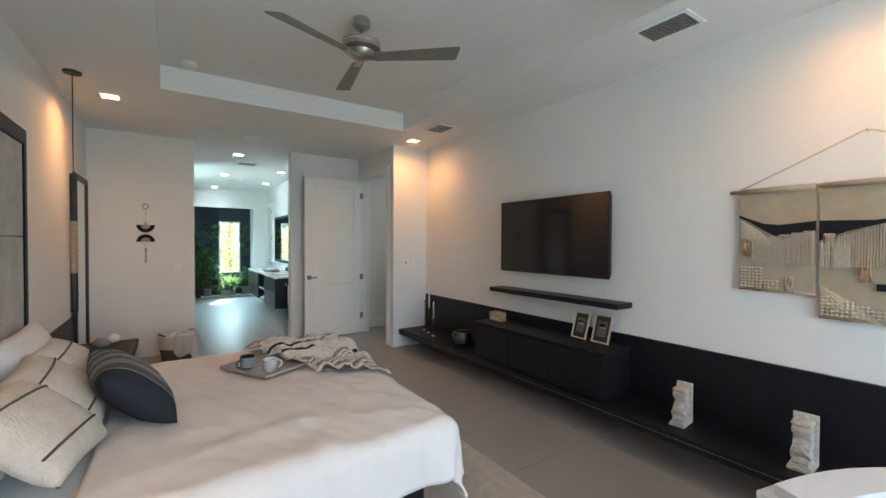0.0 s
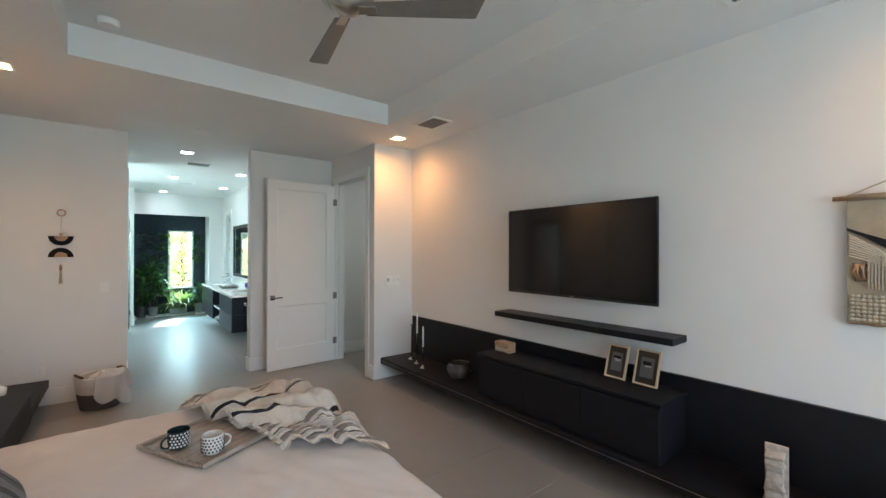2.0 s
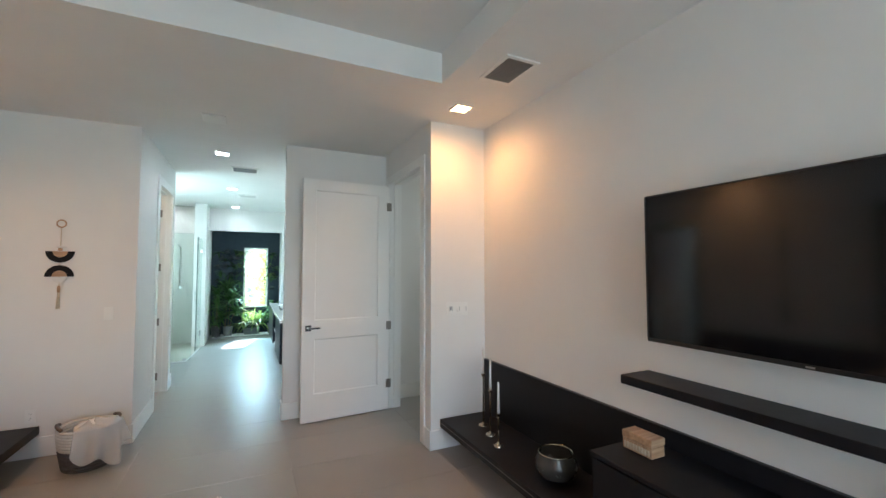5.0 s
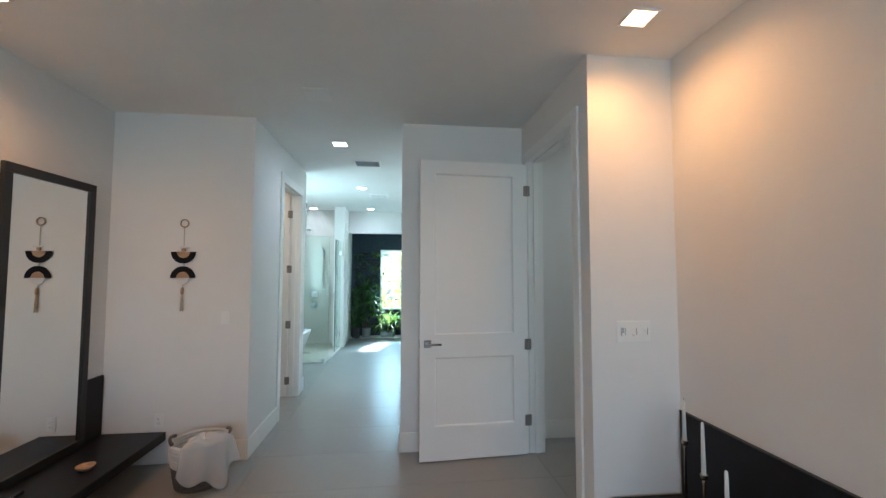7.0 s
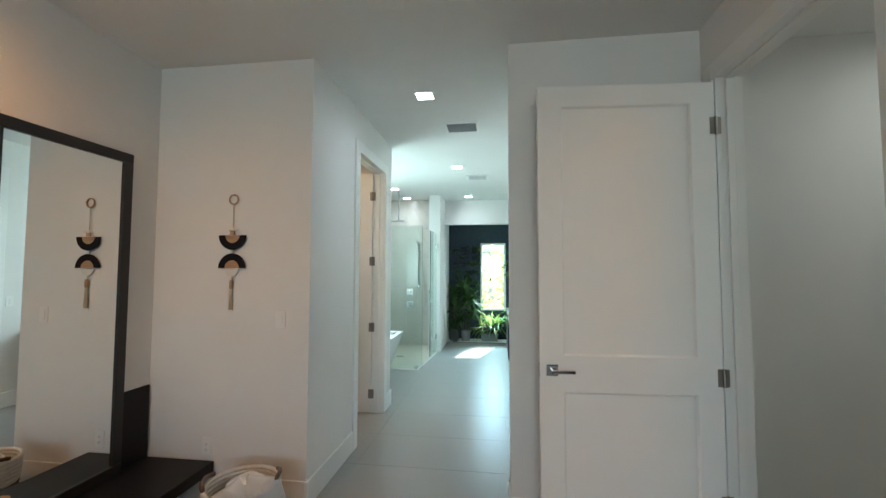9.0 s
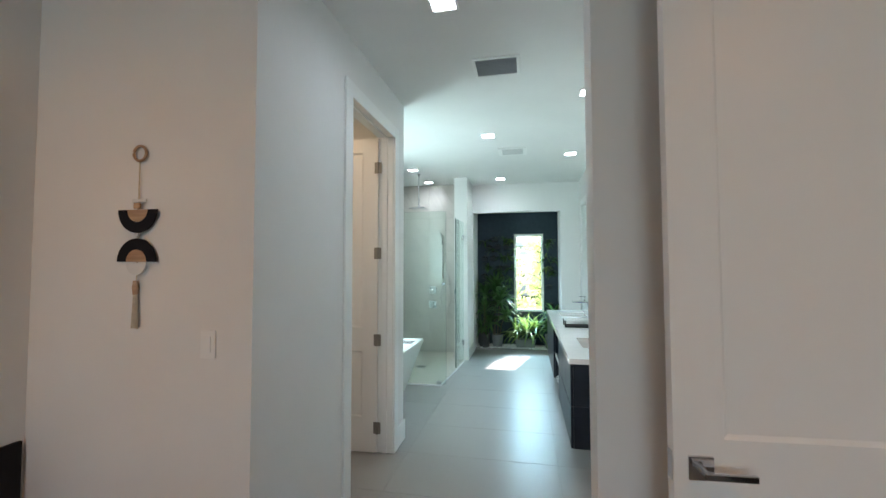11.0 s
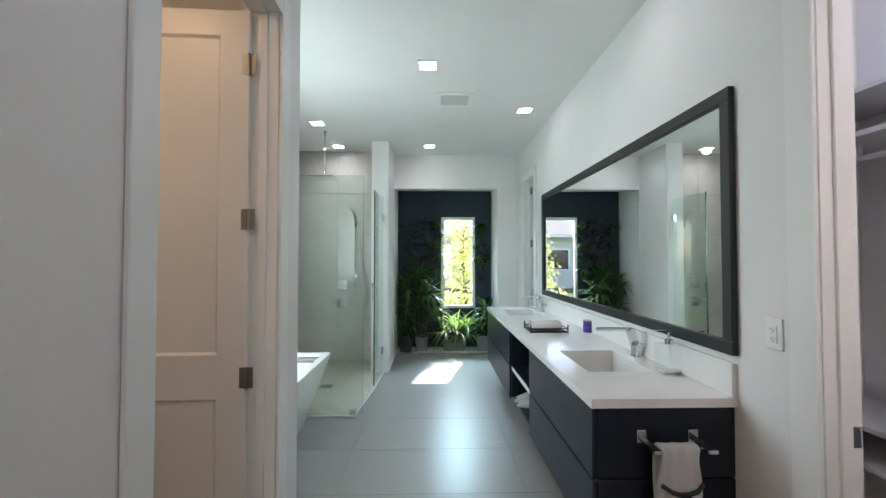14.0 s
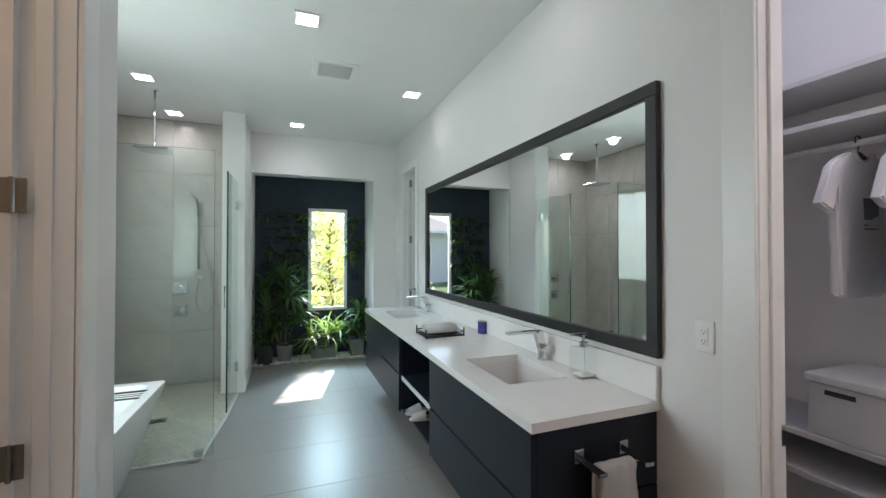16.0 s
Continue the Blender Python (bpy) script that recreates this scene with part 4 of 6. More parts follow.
def standing_mirror():
    m = thing("standing_mirror", (0, 0, 0), "tall black framed mirror leaning on the wall above the bench", "mirror")
    w, h, f = 0.78, 2.06, 0.062
    bm = B()
    box(bm, 0, 0.03, 0, w, 0, f, 0.003)
    box(bm, 0, 0.03, 0, w, h - f, h, 0.003)
    box(bm, 0, 0.03, 0, f, f, h - f, 0.003)
    box(bm, 0, 0.03, w - f, w, f, h - f, 0.003)
    part("frame", bm, BLACKM, m)
    part("mirror_glass", box(B(), 0.008, 0.016, f, w - f, f, h - f), MIRROR, m)
    part("backing", box(B(), 0.0, 0.0075, f, w - f, f, h - f), FELTB, m)
    m.matrix_basis = pose(-0.556, 6.20, 0.274)


standing_mirror()
dish = thing("small_dish", (-0.22, 6.55, 0.273), "small round tan wooden dish on the bench", "dish")
part("dish", lathe(B(), [(0.02, 0.274), (0.045, 0.285), (0.058, 0.305), (0.054, 0.306), (0.04, 0.29), (0.0, 0.284)], -0.22, 6.55, 24, close=False), LIGHTW, dish, smooth=True)
part("foot", lathe(B(), [(0.024, 0.273), (0.02, 0.276)], -0.22, 6.55, 16), LIGHTW, dish)

pn = thing("pendant_lamp", (-0.374, 5.05, H), "slim black cylinder pendant lamp with tan wood band on cord", "pendant lamp")
part("canopy", lathe(B(), [(0.065, H - 0.001), (0.065, H - 0.018), (0.06, H - 0.022)], -0.374, 5.05, 28), BLACKM, pn, auto=True)
part("cord", tube(B(), [(-0.374, 5.05, H - 0.02), (-0.374, 5.05, 2.16)], 0.004, 8), BLACKM, pn, smooth=True)
part("upper_tube", lathe(B(), [(0.022, 2.17), (0.026, 2.165), (0.026, 1.76)], -0.374, 5.05, 20), BLACKM, pn, auto=True)
part("wood_band", lathe(B(), [(0.0265, 1.76), (0.0265, 1.31)], -0.374, 5.05, 20), LIGHTW, pn, auto=True)
part("lower_tube", lathe(B(), [(0.026, 1.31), (0.026, 0.98), (0.022, 0.975)], -0.374, 5.05, 20), BLACKM, pn, auto=True)


# ---- half-moon wall ornament ----
def moon_ornament(x, y, z):
    o = thing("half_moon_wall_ornament", (x, y, z), "black, tan and white half-moon hanging with ring and tassel", "wall ornament")
    yy = y - 0.012

    def half(cx, cz, r, up, t=0.006, d=0.0, r0=0.0):
        a0 = 0 if up else math.pi
        pts = [(cx + r * math.cos(a0 + math.pi * i / 20), cz + r * math.sin(a0 + math.pi * i / 20)) for i in range(21)]
        if r0 > 0:
            pts += [(cx + r0 * math.cos(a0 + math.pi * (20 - i) / 20), cz + r0 * math.sin(a0 + math.pi * (20 - i) / 20)) for i in range(21)]
        return prism(B(), pts, "y", yy - t + d, yy + d)
    ringpts = [(x + 0.033 * math.cos(a / 24 * 2 * math.pi), yy, z + 0.02 + 0.033 * math.sin(a / 24 * 2 * math.pi)) for a in range(25)]
    part("ring", tube(B(), ringpts, 0.006, 8), LIGHTW, o, smooth=True)
    part("cord", tube(B(), [(x, yy, z - 0.012), (x, yy, z - 0.68)], 0.003, 6), YARN, o)
    part("top_bar", box(B(), x - 0.03, x + 0.045, yy - 0.007, yy, z - 0.20, z - 0.185, 0.002), CERW, o)
    part("collar_block", box(B(), x - 0.016, x + 0.016, yy - 0.012, yy - 0.001, z - 0.228, z - 0.203, 0.002), LIGHTW, o)
    part("outer_arc_lower", half(x, z - 0.232, 0.103, False, r0=0.055), FELTB, o)
    part("inner_arc_lower", half(x, z - 0.232, 0.054, False), LIGHTW, o)
    part("bead", box(B(), x - 0.012, x + 0.012, yy - 0.01, yy, z - 0.352, z - 0.337, 0.002), CERW, o)
    part("outer_arc_upper", half(x, z - 0.462, 0.103, True, r0=0.055), FELTB, o)
    part("inner_arc_upper", half(x, z - 0.462, 0.054, True), LIGHTW, o)
    part("white_disc", half(x, z - 0.468, 0.052, False), CERW, o)
    part("tassel_head", lathe(B(), [(0.010, z - 0.605), (0.013, z - 0.575), (0.010, z - 0.545)], x, yy - 0.004, 10), LIGHTW, o)
    bm = B()
    rnd = random.Random(2)
    for i in range(14):
        a = i / 14 * 2 * math.pi
        tube(bm, [(x + 0.006 * math.cos(a), yy - 0.004 + 0.006 * math.sin(a), z - 0.60), (x + 0.014 * math.cos(a), yy - 0.004 + 0.008 * math.sin(a), z - 0.745 - rnd.random() * 0.01)], 0.0025, 4)
    part("tassel", bm, YARN, o)


moon_ornament(0.036, YN, 2.045)


# ---- bed ----
bed = thing("bed", (0.5, 3.25, 0.0), "wide upholstered bed with a concrete-look panel headboard", "bed")
part("base", box(B(), -0.48, 1.50, 2.27, 4.23, 0.06, 0.33, 0.015, 2), FELTB, bed, "black upholstered base")
part("mattress", box(B(), -0.48, 1.57, 2.27, 4.31, 0.331, 0.555, 0.04, 3), SHEET, bed, smooth=False)
for x, y in ((-0.38, 2.37), (-0.38, 4.13), (1.38, 2.37), (1.38, 4.13)):
    part("leg", box(B(), x - 0.03, x + 0.03, y - 0.03, y + 0.03, 0.001, 0.06), BLACKM, bed)
hb = thing("headboard", (-0.53, 3.2, 0.0), "tall black framed headboard wall of grey concrete panels", "headboard")
part("frame", box(box(box(B(), XW + 0.001, -0.495, 2.14, 4.27, 2.245, 2.345, 0.003), XW + 0.001, -0.495, 4.212, 4.27, 0.0, 2.244, 0.003), XW + 0.001, -0.495, 2.14, 2.198, 0.0, 2.244, 0.003), BLACKW, hb)
part("backing", box(B(), XW + 0.001, -0.53, 2.20, 4.21, 0.0, 2.244), BLACKM, hb)
for r in range(4):
    for q in range(2):
        z1 = 2.240 - r * 0.625
        part("panel", box(B(), -0.53, -0.505, 2.203 + q * 1.004, 3.203 + q * 1.004, max(0.01, z1 - 0.62), z1, 0.003), HEADB, hb)


def cloth(fn, nu, nv, thick=0.012):
    """A cloth sheet from a function of u, v in 0..1, with UVs and thickness downward."""
    bm = B()
    uv = bm.loops.layers.uv.new("UVMap")
    g = [[bm.verts.new(fn(i / nu, j / nv)) for j in range(nv + 1)] for i in range(nu + 1)]
    for i in range(nu):
        for j in range(nv):
            f = bm.faces.new((g[i][j], g[i + 1][j], g[i + 1][j + 1], g[i][j + 1]))
            for lp, (a, b) in zip(f.loops, ((i, j), (i + 1, j), (i + 1, j + 1), (i, j + 1))):
                lp[uv].uv = (a / nu, b / nv)
    bm.normal_update()
    return bm


def duvet(u, v):
    X0, X1, Y0, Y1 = 0.02, 1.60, 2.255, 4.34
    R, drop = 0.10, 0.30
    s = X0 + u * (X1 - X0 + drop + 0.10)
    t = Y0 - drop - 0.06 + v * (Y1 - Y0 + 2 * (drop + 0.06))
    top = 0.605
    dx, dy = max(0.0, s - X1), max(0.0, Y0 - t, t - Y1)
    sy = -1 if t < Y0 else 1
    e = math.hypot(dx, dy)
    if e > 0:
        ux, uy = dx / e, dy / e * sy
        if e < R * 1.57:
            a = e / R
            ox, oz = R * math.sin(a), -R * (1 - math.cos(a))
        else:
            hang = min(e - R * 1.57, drop + 0.04)
            ox, oz = R + 0.02 * hang / drop, -R - hang
            w = 0.028 * hang / drop * (math.sin(s * 17) * (abs(uy) > 0.5) + math.sin(t * 15) * (abs(ux) > 0.5) + 0.6 * noise.noise(Vector((s * 6, t * 6, 0))))
            ox += w
        x, y, z = min(s, X1) + ux * ox, min(max(t, Y0), Y1) + uy * ox, top + oz
    else:
        x, y, z = s, t, top
    c = noise.noise(Vector((x * 2.1, y * 2.1, 3)))
    z += 0.011 * c + 0.010 * noise.noise(Vector((x * 5.5, y * 5.5, 1)))
    z += 0.009 * math.exp(-((y - 2.35 - 0.25 * math.sin(x * 2)) ** 2) / 0.004) * (e == 0)
    z += 0.006 * noise.noise(Vector((x * 4 - y * 2.5, x * 13 + y * 9, 2))) + 0.004 * noise.noise(Vector((x * 14, y * 14, 4)))
    z += 0.007 * abs(noise.noise(Vector((x * 9 + y * 3, y * 2.0, 7)))) * (1 if z > 0.4 else 0.3)
    near = math.exp(-(max(0.0, y - 2.2) / 0.7) ** 2)
    fan = x * 15 + 2.6 * noise.noise(Vector((x * 2.5, y * 1.6, 11)))
    z += 0.009 * near * max(0.0, math.sin(fan)) ** 3 * (z > 0.4)
    y -= 0.012 * max(0.0, math.sin(fan)) ** 3 * (z <= 0.55) * (y < 2.3)
    return Vector((x, y, max(z, 0.11)))


bm = cloth(duvet, 110, 130)
me_ = solid("duvet", bm, LINEN, "rumpled white cotton duvet spread over the bed", "duvet", smooth=True)
sol = me_.modifiers.new("thickness", "SOLIDIFY")
sol.thickness, sol.offset = 0.02, -1

# fitted sheet turned down at the head
solid("bed_sheet", box(B(), -0.47, 0.10, 2.25, 4.25, 0.45, 0.575, 0.05, 3), SHEET, "white fitted sheet at the head of the bed", "bed sheet", auto=True)


def pillow(name, label, w, h, d, m, mat_, cat="pillow", grp="", stripes=(), sm=None, n=26, pinch=0.07):
    """w along local x, h along local z, d thick along local y."""
    p = thing(name, (0, 0, 0), label, cat, grp)
    bm = B()
    uv = bm.loops.layers.uv.new("UVMap")
    for side in (-1, 1):
        g = []
        for i in range(n + 1):
            row = []
            for j in range(n + 1):
                a, b = 2 * i / n - 1, 2 * j / n - 1
                px = a * (1 - pinch * (1 - abs(b) ** 1.5) * abs(a))
                pz = b * (1 - pinch * (1 - abs(a) ** 1.5) * abs(b))
                th = ((1 - abs(a) ** 2.6) * (1 - abs(b) ** 2.6)) ** 0.5
                th += 0.05 * noise.noise(Vector((a * 3, b * 3, w * 7 + side))) * th
                row.append(bm.verts.new((px * w / 2, side * th * d / 2, pz * h / 2)))
            g.append(row)
        for i in range(n):
            for j in range(n):
                f = bm.faces.new((g[i][j], g[i + 1][j], g[i + 1][j + 1], g[i][j + 1]))
                for lp, (q, r) in zip(f.loops, ((i, j), (i + 1, j), (i + 1, j + 1), (i, j + 1))):
                    lp[uv].uv = (q / n, r / n)
    bmesh.ops.remove_doubles(bm, verts=bm.verts, dist=0.0004)
    part("cover", bm, mat_, p, smooth=True)
    for u in stripes:
        a = 2 * u - 1
        bm = B()
        pts = []
        for j in range(1, 26):
            b = 2 * j / 26 - 1
            th = ((1 - abs(a) ** 2.6) * (1 - abs(b) ** 2.6)) ** 0.5
            pts.append((a * w / 2, -th * d / 2 - 0.002, b * h / 2 * 0.97))
        tube(bm, pts, 0.0055, 6)
        part("braid_stripe", bm, sm or PILSTR, p, "black braided stripe", smooth=True)
    p.matrix_basis = m
    return p


def facing(x, y, z, lean, yaw, roll=0):
    """Pillow front turned toward +x by default, leaning back by lean degrees."""
    return Matrix.Translation((x, y, z)) @ Matrix.Rotation(radians(90 + yaw), 4, "Z") @ Matrix.Rotation(radians(-lean), 4, "X") @ Matrix.Rotation(radians(roll), 4, "Y")


for y in (2.66, 3.72):
    pillow("sleeping_pillow", "plump white sleeping pillow leaning on the headboard", 0.86, 0.50, 0.20, facing(-0.36, y, 0.82, 22, 0), SHEET, grp="sleeping pillows")
for y, yw, rl, x in ((2.70, -6, 95, -0.15), (3.22, 3, 88, -0.16), (3.72, 6, 92, -0.17)):
    pillow("throw_pillow", "square cream woven cushion with black braided stripes", 0.47, 0.56, 0.20, facing(x, y, 0.80, 48, yw, rl), CREAM, "cushion", "cream cushions", stripes=(0.25, 0.76))
BK, DG, LG, CRM = (0.025, 0.03, 0.038), (0.13, 0.135, 0.14), (0.46, 0.46, 0.45), (0.55, 0.54, 0.50)
MG, SG = (0.22, 0.225, 0.225), (0.085, 0.095, 0.105)
LUMB = striped("lumbar_weave", 0, [(0.0, BK), (0.15, LG), (0.158, SG), (0.27, MG), (0.40, SG), (0.47, MG), (0.58, DG), (0.62, SG), (0.66, MG), (0.74, SG), (0.80, MG), (0.86, SG), (0.93, BK)], patterned=True)
pillow("lumbar_cushion", "long dark grey banded woven lumbar cushion", 0.74, 0.44, 0.24, facing(0.13, 3.25, 0.775, 46, 10), LUMB, "cushion", pinch=0.03)

# tray and mugs
tr = thing("serving_tray", (0, 0, 0), "grey washed wooden serving tray with raised edge on the duvet", "tray")
L, W2 = 0.50, 0.44
part("base", box(B(), -L / 2, L / 2, -W2 / 2, W2 / 2, 0.0, 0.010, 0.002), TRAYW, tr)
bm = B()
for q in ((-L / 2, L / 2, -W2 / 2, -W2 / 2 + 0.014), (-L / 2, L / 2, W2 / 2 - 0.014, W2 / 2), (-L / 2, -L / 2 + 0.014, -W2 / 2 + 0.014, W2 / 2 - 0.014), (L / 2 - 0.014, L / 2, -W2 / 2 + 0.014, W2 / 2 - 0.014)):
    box(bm, *q, 0.010, 0.024, 0.002)
part("rim", bm, TRAYW, tr)
tr.matrix_basis = pose(0.94, 3.72, 0.622, 0, 0, -61)


def mug(x, y, z, yaw, body, dots, label):
    m = thing("mug", (0, 0, 0), label, "mug", "mugs")
    part("cup", lathe(B(), [(0.034, 0.0), (0.045, 0.01), (0.052, 0.045), (0.052, 0.092), (0.049, 0.094), (0.048, 0.088), (0.047, 0.045), (0.04, 0.012), (0.0, 0.008)], 0, 0, 32, close=False), body, m, auto=True)
    pts = [(0.050 + 0.036 * math.sin(math.pi * i / 12), 0, 0.046 + 0.029 * math.cos(math.pi * i / 12)) for i in range(13)]
    part("handle", tube(B(), pts, 0.0055, 8), body, m, smooth=True)
    bm = B()
    for r in range(5):
        for k in range(20):
            a = 2 * math.pi * (k + 0.5 * (r % 2)) / 20
            if abs(math.sin(a / 2)) < 0.12:
                continue
            M = Matrix.Rotation(a, 4, "Z") @ Matrix.Translation((0.0522, 0, 0.022 + r * 0.015))
            q = B()
            vs0 = len(bm.verts)
            box(bm, -0.0015, 0.0008, -0.0042, 0.0042, -0.0042, 0.0042)
            bm.verts.ensure_lookup_table()
            bmesh.ops.transform(bm, matrix=M, verts=bm.verts[vs0:])
            q.free()
    part("dash_pattern", bm, dots, m, kind="stuff")
    m.matrix_basis = pose(x, y, z, 0, 0, yaw)


mug(0.80, 3.70, 0.633, 205, CERB, CERW, "dark blue ceramic mug with white dash pattern")
mug(0.93, 3.53, 0.633, 10, CERW, CERB, "white ceramic mug with dark dash pattern")


# crumpled throw with stripes and fringe
GR, THC = (0.25, 0.24, 0.23), (0.62, 0.585, 0.53)
THROW = striped("throw_weave", 1, [(0.0, THC), (0.02, GR), (0.05, BK), (0.056, THC), (0.075, LG), (0.105, BK), (0.111, THC), (0.135, GR), (0.165, THC), (0.18, BK), (0.186, LG), (0.22, THC), (0.235, BK), (0.241, THC), (0.265, GR), (0.29, BK), (0.296, THC), (0.41, BK), (0.43, THC), (0.60, BK), (0.62, THC), (0.80, BK), (0.815, LG), (0.83, THC), (0.94, BK), (0.95, THC), (0.97, GR)], patterned=True)


def throwfn(u, v):
    # corners on the bed: fan out toward the foot
    P00, P10, P01, P11 = Vector((1.24, 3.36)), Vector((1.66, 3.08)), Vector((0.86, 4.36)), Vector((1.62, 4.36))
    p = (P00 * (1 - u) + P10 * u) * (1 - v) + (P01 * (1 - u) + P11 * u) * v
    wob = 0.03 * math.sin(v * 9 + u * 3) + 0.05 * noise.noise(Vector((u * 3, v * 5, 1)))
    x, y = p.x + wob * 0.6, p.y + 0.03 * math.sin(u * 11 + v * 5)
    rid = abs(math.sin(v * 10 + 3.2 * noise.noise(Vector((u * 2.2, v * 2, 5))) + u * 2.5)) ** 1.3 * (0.25 + 0.75 * min(1, v * 2.2))
    h = 0.628 + 0.085 * rid * (0.35 + 0.65 * math.sin(math.pi * min(1, max(0, v)))) + 0.06 * abs(noise.noise(Vector((u * 4, v * 5, 9)))) + 0.022 * abs(noise.noise(Vector((u * 11, v * 12, 3))))
    e = max(0.0, x - 1.60)
    h -= 0.10 * (1 - math.cos(min(e / 0.1, 1.57))) + max(0, e - 0.15) * 1.2
    return Vector((x, y, h + 0.006))


bm = cloth(throwfn, 70, 110)
th = solid("throw_blanket", bm, THROW, "crumpled cream blanket with black and grey woven stripes", "throw blanket", smooth=True)
so = th.modifiers.new("thickness", "SOLIDIFY")
so.thickness, so.offset = 0.008, 0
bm = B()
rf = random.Random(8)
for i in range(90):
    v = i / 90
    for u in (0.0, 1.0):
        p = throwfn(u, v)
        d = Vector((-0.02 if u == 0 else 0.02, rf.uniform(-0.012, 0.012), -0.012))
        tube(bm, [p, p + d * 0.6, p + d], 0.0035, 4)
for i in range(60):
    u = i / 60
    for v in (0.0, 1.0):
        p = throwfn(u, v)
        d = Vector((rf.uniform(-0.01, 0.01), -0.02 if v == 0 else 0.02, 0.002))
        tube(bm, [p, p + d], 0.004, 4)
tf = solid("fringe", bm, CREAM, kind="stuff")
mw = tf.location - th.location
tf.parent = th
tf.location = mw

# ---- rug, armchair, basket ----
rg = solid("rug", box(B(), -0.40, 2.245, -1.2, 3.10, 0.0015, 0.014, 0.005, 2), RUG, "large cream low-pile rug under the bed foot", "rug")
ac = thing("armchair", (0, 0, 0), "white boucle lounge chair with rounded back on the rug", "armchair")
bm = B()
arc = [(-0.40 + 0.80 * i / 16, 0.05 * math.sin(math.pi * i / 16)) for i in range(17)]
prism(bm, [(a, b) for a, b in arc] + [(a * 0.98, b - 0.24) for a, b in arc[::-1]], "z", 0.16, 0.63)
bmesh.ops.bevel(bm, geom=[e for e in bm.edges if e.verts[0].co.z > 0.6 and e.verts[1].co.z > 0.6], offset=0.045, segments=4, affect="EDGES", clamp_overlap=True)
part("back", bm, UPHOL, ac, auto=True)
part("seat", box(B(), -0.34, 0.34, -0.70, -0.20, 0.18, 0.40, 0.05, 3), UPHOL, ac, auto=True)
for s in (-1, 1):
    for yy in (-0.60, -0.10):
        part("leg", tube(B(), [(s * 0.28, yy, 0.0), (s * 0.28, yy, 0.185)], 0.016, 8), BLACKM, ac)
ac.matrix_basis = pose(2.63, 0.82, 0.015, 0, 0, -24)


def basket(x, y, r, h):
    b = thing("rope_basket", (x, y, 0), "white and grey rope basket draped with white muslin cloth", "basket")
    n = 14
    for i in range(n):
        z = (i + 0.5) * h / n
        rr = r * (0.80 + 0.20 * math.sin(math.pi * 0.5 * i / n))
        ring_ = [(x + rr * math.cos(q / 28 * 2 * math.pi), y + rr * math.sin(q / 28 * 2 * math.pi), z) for q in range(29)]
        part("rope_coil", tube(B(), ring_, h / n * 0.56, 6), BASKG if i < 7 else BASKW, b, "dark grey rope coil" if i < 7 else "white rope coil", smooth=True)
    part("bottom", lathe(B(), [(r * 0.8, 0.002), (r * 0.8, 0.012)], x, y, 24), BASKG, b)
    for a0 in (200, 20):
        pts = [(x + r * 1.02 * math.cos(radians(a0 + d)), y + r * 1.02 * math.sin(radians(a0 + d)), h + 0.012 + 0.016 * math.sin(math.pi * (d + 28) / 56)) for d in range(-28, 29, 7)]
        part("handle", tube(B(), pts, 0.013, 8), DARKW, b, "dark wrapped handle", smooth=True)
    bm = B()
    rnd = random.Random(5)
    for k in range(3):
        M = Matrix.Translation((x + rnd.uniform(-0.05, 0.05), y + rnd.uniform(-0.05, 0.05), h - 0.03 - 0.02 * k)) @ Matrix.Diagonal((0.12, 0.10, 0.045, 1)) @ Matrix.Rotation(k, 4, "Z")
        s0 = len(bm.verts)
        bmesh.ops.create_icosphere(bm, subdivisions=3, radius=1.0, matrix=M)
    for v in bm.verts:
        v.co += 0.018 * noise.noise_vector(v.co * 9)
    cl = solid("folded_linen", bm, SHEET, "crumpled white linen inside the rope basket", "linen", smooth=True)

    def drape(u, v):
        a = radians(-100 + 105 * u)
        t = v * (0.38 + 0.12 * math.sin(math.pi * u) + 0.05 * math.sin(u * 13))
        inr = 0.16
        w = 0.016 * math.sin(u * 19 + 2 * v)
        if t < inr:
            rr, z = r * 1.0 - (inr - t), h + 0.022 + 0.02 * math.sin(u * 9)
        else:
            rr, z = r * 1.04 + 0.02 + (0.12 + 0.25 * max(0, u - 0.6)) * (t - inr) + w * (t - inr) * 5, h + 0.015 - (t - inr) * 0.86
        return Vector((x + rr * math.cos(a), y + rr * math.sin(a), max(z, 0.012 + 0.01 * math.sin(u * 20) ** 2)))
    dc = solid("muslin_cloth", cloth(drape, 80, 40), MUSLIN, "sheer white muslin cloth draped over the basket rim", "cloth", smooth=True)
    sm_ = dc.modifiers.new("thickness", "SOLIDIFY")
    sm_.thickness = 0.003


MUSLIN = mat("white_muslin", (0.76, 0.76, 0.76), 0.9, spec=0.1, bump=0.4, bscale=200)
bsdf(MUSLIN).inputs["Alpha"].default_value = 0.5
basket(0.385, 6.87, 0.20, 0.34)


# ---- bathroom: vanity ----
ORIGIN = WING
VX, VY0, VY1 = 2.07, 8.775, 12.03
van = thing("vanity_cabinet", (2.37, 10.4, 0.26), "floating navy black double vanity with drawers and open niche", "vanity")
part("bottom_panel", box(B(), VX + 0.02, XB - 0.001, VY0 + 0.001, VY1, 0.26, 0.278), NAVY, van)
part("back_board", box(B(), XB - 0.02, XB - 0.001, VY0, VY1, 0.279, 0.859), NAVY, van)
for y in (9.885, 10.63):
    part("divider", box(B(), VX + 0.004, XB - 0.021, y - 0.009, y + 0.009, 0.279, 0.859), NAVY, van)
part("end_panel_lower", box(B(), VX + 0.004, XB - 0.003, VY0 - 0.018, VY0, 0.26, 0.553, 0.002), NAVY, van)
